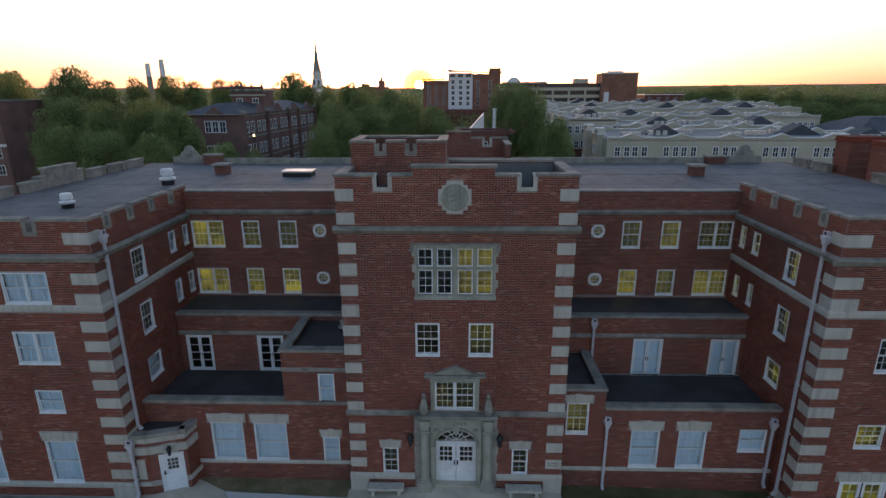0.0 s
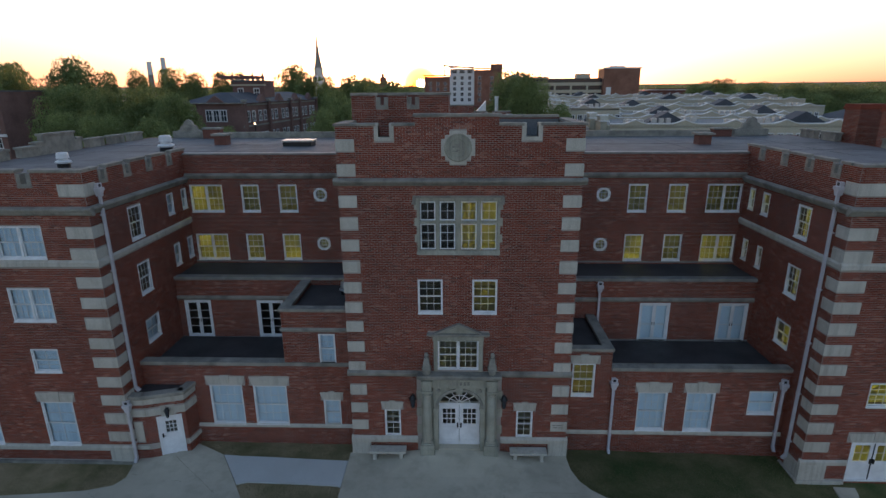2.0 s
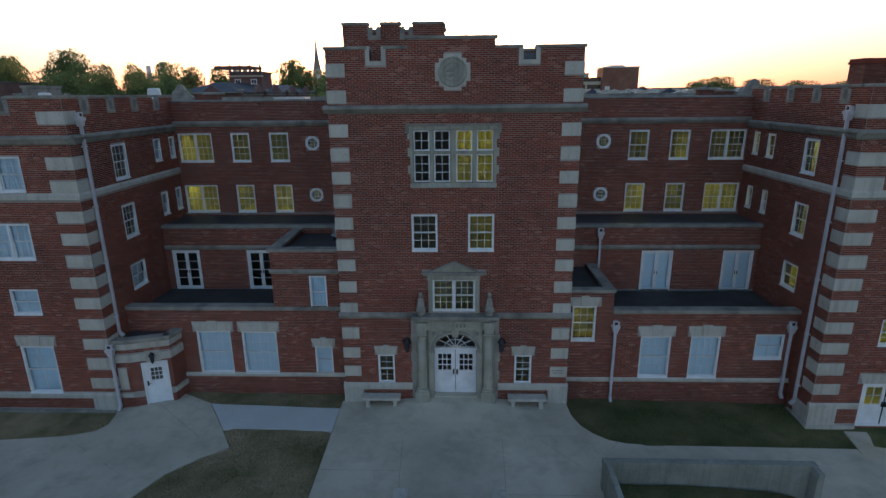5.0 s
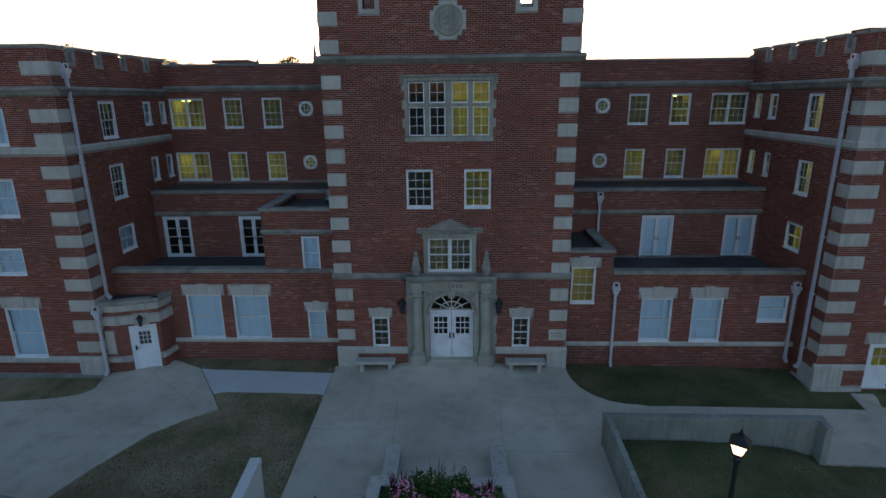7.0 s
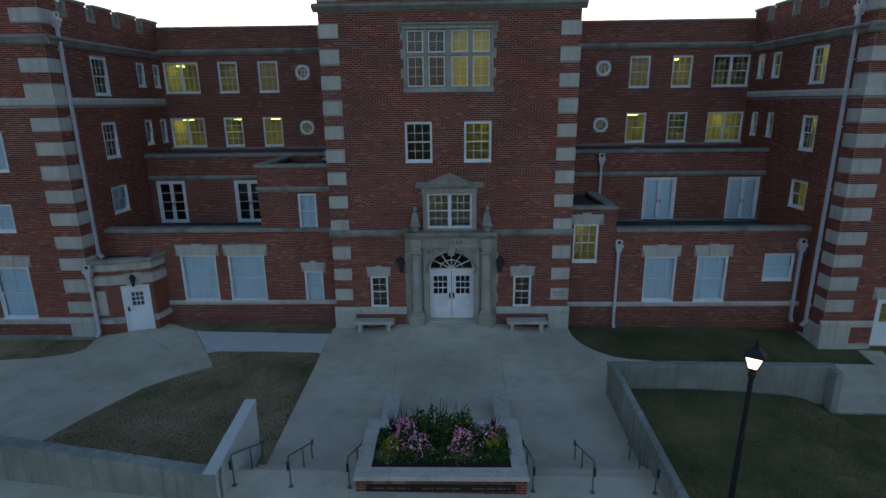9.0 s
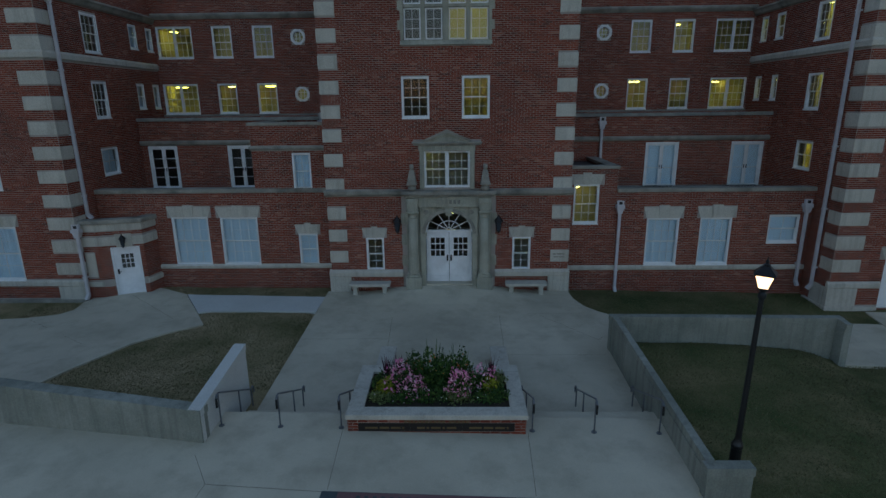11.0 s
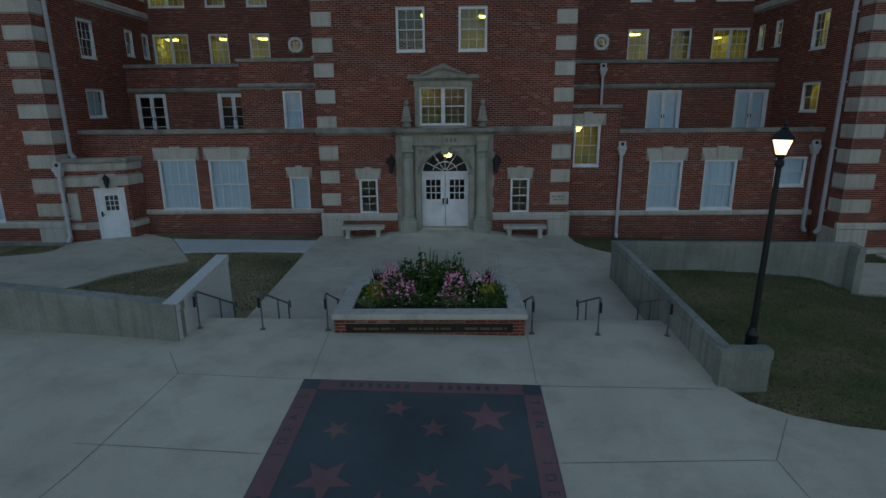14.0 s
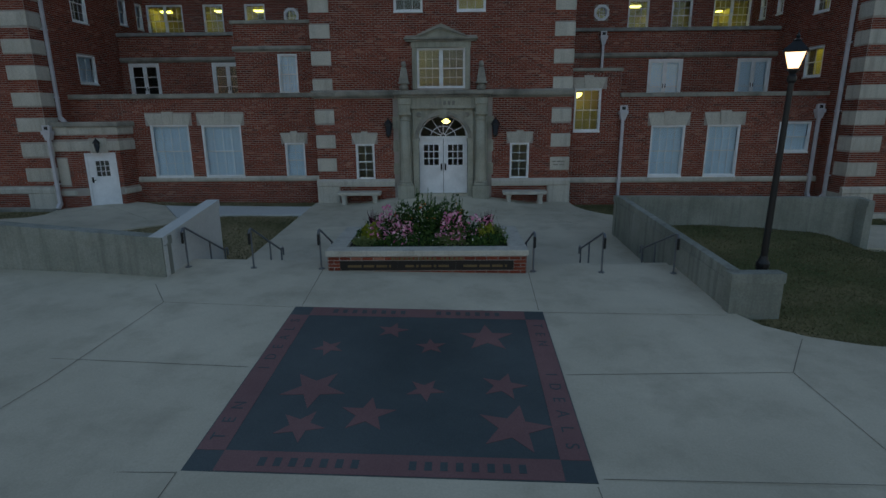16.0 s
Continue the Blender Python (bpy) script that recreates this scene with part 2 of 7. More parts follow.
def grass_material():
    m, t, b = material("lawn")
    dry = ramp(t, noise_tex(t, 0.5, 5), [(0.3, (0.14, 0.135, 0.068)), (0.48, (0.26, 0.215, 0.13)), (0.66, (0.38, 0.3, 0.2))])
    green = ramp(t, noise_tex(t, 0.6, 5), [(0.3, (0.055, 0.085, 0.03)), (0.5, (0.125, 0.125, 0.06)), (0.72, (0.24, 0.19, 0.11))])
    spot = t.nodes.new("ShaderNodeSeparateXYZ")
    t.links.new(place(t), spot.inputs[0])
    across = node(t, "ShaderNodeMapRange")
    across.inputs["From Min"].default_value, across.inputs["From Max"].default_value = -4.0, 4.5
    t.links.new(spot.outputs["X"], across.inputs["Value"])
    patch = blend(t, across.outputs[0], dry, green)
    fine = ramp(t, noise_tex(t, 30, 8), [(0.3, (0.62, 0.65, 0.6)), (0.7, (1.35, 1.3, 1.2))])
    t.links.new(blend(t, 1.0, patch, fine, "MULTIPLY"), b.inputs["Base Color"])
    b.inputs["Roughness"].default_value = 0.95
    b.inputs["Specular IOR Level"].default_value = 0.1
    bump(t, b, noise_tex(t, 45, 8), 0.6, 0.03)
    return m


GRASS = grass_material()
BLADE = foliage("grass_blade", (0.125, 0.125, 0.06), (0.165, 0.155, 0.08), (0.22, 0.19, 0.11), 0.3)


# ---- builders ----
class Build:
    """Collects boxes, prisms and tubes for one mesh."""

    def __init__(self):
        self.v, self.f = [], []

    def add(self, verts, faces):
        n = len(self.v)
        self.v += [tuple(p) for p in verts]
        self.f += [tuple(i + n for i in q) for q in faces]
        return self

    def box(self, x0, x1, y0, y1, z0, z1, chamfer=0.0):
        c = chamfer
        if not c:
            return self.add([(x, y, z) for z in (z0, z1) for y in (y0, y1) for x in (x0, x1)],
                            [(0, 2, 3, 1), (4, 5, 7, 6), (0, 1, 5, 4), (1, 3, 7, 5), (3, 2, 6, 7), (2, 0, 4, 6)])
        b = bmesh.new()
        bmesh.ops.create_cube(b, size=1)
        for p in b.verts:
            p.co = (x0 + (p.co.x + 0.5) * (x1 - x0), y0 + (p.co.y + 0.5) * (y1 - y0), z0 + (p.co.z + 0.5) * (z1 - z0))
        bmesh.ops.bevel(b, geom=b.edges[:], offset=c, segments=2, affect="EDGES", profile=0.6)
        b.verts.index_update()
        self.add([p.co for p in b.verts], [[p.index for p in q.verts] for q in b.faces])
        b.free()
        return self

    def pane(self, x0, x1, y, z0, z1):
        """One sheet of glass that looks out towards -y."""
        return self.add([(x0, y, z0), (x1, y, z0), (x1, y, z1), (x0, y, z1)], [(0, 1, 2, 3)])

    def prism(self, poly, lo, hi, axis="z"):
        """A flat outline (counter-clockwise) carried from lo to hi along an axis."""
        def at(p, h):
            return {"z": (p[0], p[1], h), "y": (p[0], h, p[1]), "x": (h, p[0], p[1])}[axis]
        n = len(poly)
        vs = [at(p, lo) for p in poly] + [at(p, hi) for p in poly]
        fs = [tuple(range(n))[::-1], tuple(range(n, 2 * n))] + [(i, (i + 1) % n, n + (i + 1) % n, n + i) for i in range(n)]
        if axis == "y":
            fs = [q[::-1] for q in fs]
        return self.add(vs, fs)

    def lathe(self, profile, x=0, y=0, sides=16, cap=True):
        """A turned shape: (radius, z) from bottom to top."""
        vs = [(x + r * math.cos(2 * math.pi * i / sides), y + r * math.sin(2 * math.pi * i / sides), z) for r, z in profile for i in range(sides)]
        fs = [(k * sides + i, k * sides + (i + 1) % sides, (k + 1) * sides + (i + 1) % sides, (k + 1) * sides + i)
              for k in range(len(profile) - 1) for i in range(sides)]
        if cap:
            fs += [tuple(range(sides))[::-1], tuple(range((len(profile) - 1) * sides, len(profile) * sides))]
        return self.add(vs, fs)

    def tube(self, points, r, sides=8):
        pts = [Vector(p) for p in points]
        rings = []
        for i, p in enumerate(pts):
            d = (pts[min(i + 1, len(pts) - 1)] - pts[max(i - 1, 0)]).normalized()
            a = d.orthogonal().normalized() if not rings else (rings[-1][1] - d * rings[-1][1].dot(d)).normalized()
            b = d.cross(a)
            rings.append(([p + (a * math.cos(2 * math.pi * k / sides) + b * math.sin(2 * math.pi * k / sides)) * r for k in range(sides)], a))
        vs = [v for ring, _ in rings for v in ring]
        fs = [(k * sides + i, k * sides + (i + 1) % sides, (k + 1) * sides + (i + 1) % sides, (k + 1) * sides + i)
              for k in range(len(pts) - 1) for i in range(sides)]
        fs += [tuple(range(sides))[::-1], tuple(range((len(pts) - 1) * sides, len(pts) * sides))]
        return self.add(vs, fs)

    def mesh(self, name, mat, smooth=False):
        me = bpy.data.meshes.new(name)
        me.from_pydata(self.v, [], self.f)
        me.materials.append(mat)
        if smooth:
            me.shade_smooth()
        me.update()
        return me


def part(name, build, mat, parent, label="", smooth=False, m=None, kind=""):
    me = build if isinstance(build, bpy.types.Mesh) else build.mesh(name, mat, smooth)
    ob = new(name, me)
    ob.parent = parent
    if m is not None:
        ob.matrix_basis = m
    return tagged(ob, label=label, kind=kind)


def thing(name, label, category, m=None, kind="", group=""):
    ob = tagged(new(name), label, category, group, kind)
    ob.empty_display_size = 0.1
    if m is not None:
        ob.matrix_basis = m
    return ob


def thing_mesh(name, build, mat, label, category, m=None, kind="", group="", smooth=False):
    ob = tagged(new(name, build if isinstance(build, bpy.types.Mesh) else build.mesh(name, mat, smooth)), label, category, group, kind)
    if m is not None:
        ob.matrix_basis = m
    return ob


# ---- the ground ----
SPOTS = [(-30, 20, -.5), (-19, 18.3, -.43), (-14, 18.3, -.43), (-11.2, 20, -.33), (-8, 20, -.37), (-4.7, 20, -.4), (-8.7, 17.6, -.47), (-4.7, 17.5, -.43),
         (-4.7, 12, -.58), (-9, 13, -.52), (-12, 12, -.47), (-16, 14, -.5), (4.6, 19.5, -.55), (9, 20, -.63), (13.5, 19.5, -.7), (14, 18, -.87),
         (9, 17, -.64), (5.5, 17, -.5), (13, 15, -.88), (11.6, 14.0, -.9), (9.7, 14.5, -.33), (8.4, 14.5, -.2), (7, 14.4, -.12), (5.2, 14.4, -.12), (7, 11.5, -.25), (10, 11, -.45), (6, 8.5, -.35), (9, 8, -.5), (5.5, 7, -.42),
         (12, 6.5, -.55), (18, 12, -1.0), (20, 20, -1.0), (30, 8, -1.0), (25, 4, -.6), (-25, 9, -.4)]


def terrain(x, y):
    """Height of the lawns near the building, and of the country round it."""
    s = w = 0.0
    for a, b, h in SPOTS:
        k = 1.0 / ((x - a) ** 2 + (y - b) ** 2 + 0.6) ** 1.4
        s, w = s + k * h, w + k
    near = s / w
    far = max(0.0, math.hypot(x, y - 15) - 45)
    return near - min(5.5, far * 0.05) + max(0.0, far - 900) * 0.012


def terrace_z(x, y):
    ramp_up = max(0.0, min(1.0, (y - 17.6) / 1.7)) * max(0.0, min(1.0, (2.6 - abs(x)) / 1.0))
    return -0.58 + (min(y, 19.5) - 11.25) * 0.034 - max(0.0, x - 5.0) * 0.045 + 0.24 * ramp_up


def inside(poly, x, y):
    hit = False
    for (x0, y0), (x1, y1) in zip(poly, poly[1:] + poly[:1]):
        if (y0 > y) != (y1 > y) and x < (x1 - x0) * (y - y0) / (y1 - y0) + x0:
            hit = not hit
    return hit


TERRACE = [(-4.6, 11.25), (4.75, 11.25), (4.75, 14.87), (11.09, 14.87), (11.2, 14.3), (22, 14.1), (22, 17.3), (14.2, 17.3), (10.3, 17.12), (7.2, 16.97), (6.2, 17.0),
           (5.6, 17.15), (5.1, 17.5), (4.75, 17.95), (4.52, 18.6), (4.46, 19.45), (-4.6, 19.45)]
PLAZA = [(-40, -40), (40, -40), (40, 6.6), (22.5, 6.75), (12.9, 6.77), (8.4, 6.9), (6.84, 7.05), (6.07, 7.21), (5.41, 7.45), (4.95, 7.79), (4.75, 8.2), (4.75, 10.55), (-4.95, 10.55), (-5.1, 9.8), (-12, 10.65), (-40, 14.15)]
WALK = [(-9.99, 19.24), (-11.35, 19.9), (-12.0, 19.25), (-13.6, 18.9), (-13.45, 18.3), (-13.35, 17.8), (-13.6, 17.35), (-14.5, 17.05), (-15.8, 16.9), (-30, 15.5), (-30, 12), (-12.2, 11.0),
        (-11.0, 11.9), (-10.5, 13.45), (-9.74, 15.05), (-9.0, 15.85), (-8.12, 16.5), (-8.81, 17.56)]
STRIP = [(-9.95, 19.22), (-8.78, 17.56), (-8.4, 17.7), (-4.62, 17.52), (-4.62, 18.98)]
DOOR_PATH = [(14.85, 18.35), (14.6, 17.0), (18.5, 16.95), (18.5, 18.35)]


def plaza_z(x, y):
    return -0.175 - 0.018 * max(-6.0, min(6.0, x)) + 0.075 * min(0.0, max(0.0, y) - 8.4) + 0.05 * max(0.0, y - 8.4)


def walk_z(x, y):
    return terrain(x, y) + 0.05 + max(0.0, 0.06 - 0.05 * math.hypot(x + 12.3, y - 18.9))


def sheet_lines(lo, hi, fine_lo, fine_hi, step):
    out = list(np.arange(fine_lo, fine_hi + step / 2, step))
    d, p = step, fine_hi
    while p < hi:
        d *= 1.35
        p += d
        out.append(min(p, hi))
    d, p = step, fine_lo
    while p > lo:
        d *= 1.35
        p -= d
        out.insert(0, max(p, lo))
    return out


def build_ground():
    xs, ys = sorted(sheet_lines(-4500, 4500, -26, 26, 0.5) + [4.74, 4.86]), sheet_lines(-4500, 4900, -4, 24, 0.5)
    b = Build()
    for y in ys:
        for x in xs:
            z = terrain(x, y)
            if y < 12 and -40 < x < 40 and y > -40 and inside(PLAZA, x, y):
                z = min(z, plaza_z(x, y) - 0.15)
            elif inside(TERRACE, x, y):
                z = min(z, terrace_z(x, y) - 0.12)
            elif -4.9 < x < 4.75 and 9.5 < y < 11:
                z = -0.8
            b.v.append((x, y, z))
    n = len(xs)
    b.f = [(j * n + i, j * n + i + 1, (j + 1) * n + i + 1, (j + 1) * n + i) for j in range(len(ys) - 1) for i in range(n - 1)]
    return tagged(new("ground", b.mesh("ground", GRASS, True)), "patchy green and straw-coloured lawn round the building", "lawn", kind="structure")


build_ground()


def slab(name, poly, height, mat, label, category, depth=0.25, cut=True):
    """A paved area whose top follows height(x, y)."""
    bm = bmesh.new()
    vs = [bm.verts.new((x, y, 0)) for x, y in poly]
    for tri in tessellate_polygon([[Vector((x, y, 0)) for x, y in poly]]):
        bm.faces.new([vs[i] for i in tri])
    if isinstance(cut, list):
        for way, d in cut:
            bmesh.ops.bisect_plane(bm, geom=bm.verts[:] + bm.edges[:] + bm.faces[:], plane_co=Vector(way) * d, plane_no=way)
        cut = False
    for axis in ((0, 1) if cut else ()):
        lo, hi = min(p[axis] for p in poly), max(p[axis] for p in poly)
        for c in np.arange(math.ceil(lo), hi, 1.0):
            at, way = Vector((0, 0, 0)), Vector((0, 0, 0))
            at[axis], way[axis] = c + 0.013, 1.0
            bmesh.ops.bisect_plane(bm, geom=bm.verts[:] + bm.edges[:] + bm.faces[:], plane_co=at, plane_no=way)
    for v in bm.verts:
        v.co.z = height(v.co.x, v.co.y)
    ext = bmesh.ops.extrude_face_region(bm, geom=bm.faces[:])
    low = [g for g in ext["geom"] if isinstance(g, bmesh.types.BMVert)]
    for v in low:
        v.co.z -= depth
    bmesh.ops.recalc_face_normals(bm, faces=bm.faces[:])
    me = bpy.data.meshes.new(name)
    bm.to_mesh(me)
    bm.free()
    me.materials.append(mat)
    return tagged(new(name, me), label, category, kind="structure")


slab("pavement_plaza", PLAZA, plaza_z, CONCRETE, "pale stained concrete plaza with saw-cut joints", "pavement", cut=[((0, 1, 0), 0.0), ((0, 1, 0), 8.4), ((1, 0, 0), -6.0), ((1, 0, 0), 6.0)])
slab("pavement_terrace", TERRACE, terrace_z, CONCRETE, "pale concrete terrace before the entrance", "pavement")
slab("pavement_walk", WALK, walk_z, CONCRETE, "curving concrete walk to the side door", "pavement")
slab("pavement_strip", STRIP, lambda x, y: walk_z(x, y) + 0.008, NEW_OR_LIT_CONCRETE, "whiter, newer concrete walk between lawns", "pavement")
slab("pavement_door_path", DOOR_PATH, lambda x, y: terrace_z(x, y) + 0.02, CONCRETE, "concrete path to the wing door", "pavement")
steps = thing("steps", "broad concrete steps between plaza and terrace", "steps", kind="structure")
for y0, z in ((10.54, -0.2), (10.89, -0.39)):
    for a, b in ((-4.68, -2.0), (1.64, 4.75)):
        part("tread", Build().box(a, b, y0, y0 + 0.38, -0.9, z, 0.01), CONCRETE, steps)


# ---- the building: walls ----
XL, XR, YP, YB, Y1, Y2, YWL, YWR = -13.45, 13.6, 19.5, 26.0, 20.15, 23.7, 18.75, 18.65
COURSE, LONG, GAP = 0.0677, 0.2135, 0.0115


def front(y):
    return pose(0, y, 0)


EAST = pose(XL, 0, 0, 0, 0, 90)      # the west wing's wall that looks east: u is y
WEST = pose(XR, 0, 0, 0, 0, -90)     # the east wing's wall that looks west: u is -y


def cells(name, solids, holes, thick, mat):
    """A wall plate of rectangles, with openings through it."""
    us = sorted({round(v, 4) for r in solids + holes for v in r[:2]})
    zs = sorted({round(v, 4) for r in solids + holes for v in r[2:]})
    def full(i, j):
        if not (0 <= i < len(us) - 1 and 0 <= j < len(zs) - 1):
            return False
        u, z = (us[i] + us[i + 1]) / 2, (zs[j] + zs[j + 1]) / 2
        return any(a < u < b and c < z < d for a, b, c, d in solids) and not any(a < u < b and c < z < d for a, b, c, d in holes)
    b = Build()
    for i in range(len(us) - 1):
        for j in range(len(zs) - 1):
            if not full(i, j):
                continue
            u0, u1, z0, z1 = us[i], us[i + 1], zs[j], zs[j + 1]
            b.add([(u0, 0, z0), (u1, 0, z0), (u1, 0, z1), (u0, 0, z1)], [(0, 1, 2, 3)])
            b.add([(u0, thick, z0), (u1, thick, z0), (u1, thick, z1), (u0, thick, z1)], [(3, 2, 1, 0)])
            for di, dj, q in ((-1, 0, (u0, u0, z0, z1)), (1, 0, (u1, u1, z1, z0)), (0, -1, (u1, u0, z0, z0)), (0, 1, (u0, u1, z1, z1))):
                if not full(i + di, j + dj):
                    a, c, d, e = q
                    b.add([(a, 0, d), (a, thick, d), (c, thick, e), (c, 0, e)], [(3, 2, 1, 0)])
    return b.mesh(name, mat)


def brick_spots(solids, skips, seed):
    """Left end, width and foot of every brick of a wall, clear of the openings and stones."""
    rng = random.Random(seed)
    lo, hi = min(r[2] for r in solids), max(r[3] for r in solids)
    out = []
    first = math.floor(lo / COURSE)
    for k in range(first, int(hi / COURSE) + 1):
        z0 = k * COURSE
        zc = z0 + COURSE / 2
        spans = [(a, b) for a, b, c, d in solids if c <= zc <= d]
        for a, b, c, d in skips:
            if c - COURSE * 0.4 < zc < d + COURSE * 0.4:
                spans = [s for p, q in spans for s in ((p, min(q, a)), (max(p, b), q)) if s[1] - s[0] > 0.03]
        step, shift = LONG, (k % 2) * LONG / 2
        for p, q in spans:
            u = math.floor((p - shift) / step) * step + shift
            if u + step - p < 0.045:
                u += step
            left = p
            while left < q - 0.001:
                right = u + step if q - u - step > 0.045 else q
                out.append((left + GAP / 2, right - GAP / 2, z0 + GAP / 2, z0 + COURSE - GAP / 2, rng.uniform(0.005, 0.011)))
                left = right
                u += step
    return out


def brick_mesh(name, spots, mat):
    v, f = [], []
    for e0, e1, z0, z1, d in spots:
        n = len(v)
        v += [(e0, 0.002, z0), (e1, 0.002, z0), (e1, 0.002, z1), (e0, 0.002, z1), (e0 + .002, -d, z0 + .002), (e1 - .002, -d, z0 + .002), (e1 - .002, -d, z1 - .002), (e0 + .002, -d, z1 - .002)]
        f += [(n + 4, n + 5, n + 6, n + 7), (n, n + 1, n + 5, n + 4), (n + 1, n + 2, n + 6, n + 5), (n + 2, n + 3, n + 7, n + 6), (n + 3, n, n + 4, n + 7)]
    me = bpy.data.meshes.new(name)
    me.from_pydata(v, [], f)
    me.materials.append(mat)
    me.update()
    return me


SINGLES = []          # (wall, spots): bricks that become objects of their own


def wall(name, m, solids, holes=(), stones=(), label="red brick wall with pale mortar joints", thick=0.35, single=None):
    ob = tagged(new(name, cells(name, list(solids), list(holes), thick, MORTAR)), label, "wall", kind="structure")
    ob.matrix_basis = m
    spots = brick_spots(list(solids), list(holes) + list(stones), len(name))
    if single:
        a, b, c, d = single
        mine = [s for s in spots if a <= s[0] and s[1] <= b and c <= s[2] and s[3] <= d][:300]
        SINGLES.append((ob, mine))
        chosen = set(mine)
        spots = [s for s in spots if s not in chosen]
    part("brick_courses", brick_mesh("brick_courses", spots, BRICK), None, ob, "red-brown bricks in pale mortar", kind="stuff")
    return ob


def stone(parent, name, u0, u1, z0, z1, proud=0.025, deep=0.06, mat=None, chamfer=0.012, label=""):
    return part(name, Build().box(u0, u1, -proud, deep, z0, z1, chamfer), mat or LIMESTONE, parent, label)


def moulding(parent, name, u0, u1, profile, mat=None, label="", ends=(0, 0)):
    """A stone band: profile of (out, z) from bottom to top, run along the wall."""
    poly = [(0.06, profile[0][1])] + [(-o, z) for o, z in profile] + [(0.06, profile[-1][1])]
    b = Build().prism(poly, u0, u1, "x")
    return part(name, b, mat or OLD_STONE, parent, label)


def rect(w):
    """Opening of a window given as (u0, u1, z0, z1)."""
    return tuple(w[:4])


def keystone_lintel(parent, u0, u1, z0, z1, drop=0.0):
    """A splayed flat-arch lintel with a raised keystone."""
    b = Build().prism([(u0 - 0.02, z0), (u1 + 0.02, z0), (u1 + 0.15, z1), (u0 - 0.15, z1)], -0.02, 0.06, "y")
    lintel = part("lintel", b, LIMESTONE, parent, "splayed limestone lintel")
    c, h = (u0 + u1) / 2, z1 - z0
    k = min(0.16, (u1 - u0) * 0.14)
    b = Build().prism([(c - k, z0 + h * 0.1), (c + k, z0 + h * 0.1), (c + k * 1.25, z1 + 0.07), (c - k * 1.25, z1 + 0.07)], -0.05, 0.06, "y")
    part("keystone", b, LIMESTONE, lintel)
    return (u0 - 0.12, u1 + 0.12, z0, z1 + 0.02)


def quoins(parent, corner, side, tops, length, deep, h=0.43):
    for z in tops:
        u0, u1 = (corner - 0.02, corner + length) if side > 0 else (corner - length, corner + 0.02)
        part("quoin", Build().box(u0, u1, -0.022, deep, z - h, z, 0.014), LIMESTONE, parent)


# ---- windows ----
WINDOWS = {}
COUNT = [0]


def bars(b, x0, x1, z0, z1, t, y0, y1):
    b.box(x0, x1, y0, y1, z0, z0 + t).box(x0, x1, y0, y1, z1 - t, z1)
    b.box(x0, x0 + t, y0, y1, z0 + t, z1 - t).box(x1 - t, x1, y0, y1, z0 + t, z1 - t)
    return b


def sash(parent, x0, x1, z0, z1, cols, rows, y, rail=0.034, glass=None, bar=0.017):
    b = bars(Build(), x0, x1, z0, z1, rail, y, y + 0.04)
    for i in range(1, cols):
        x = x0 + rail + (x1 - x0 - 2 * rail) * i / cols
        b.box(x - bar / 2, x + bar / 2, y + 0.006, y + 0.032, z0 + rail, z1 - rail)
    for j in range(1, rows):
        z = z0 + rail + (z1 - z0 - 2 * rail) * j / rows
        b.box(x0 + rail, x1 - rail, y + 0.008, y + 0.03, z - bar / 2, z + bar / 2)
    ob = part("sash", b, WHITE, parent)
    p = part("pane", Build().pane(x0 + rail * 0.6, x1 - rail * 0.6, y + 0.017, z0 + rail * 0.6, z1 - rail * 0.6), glass or GLASS, ob, "clear window glass")
    p.visible_shadow = False
    return ob


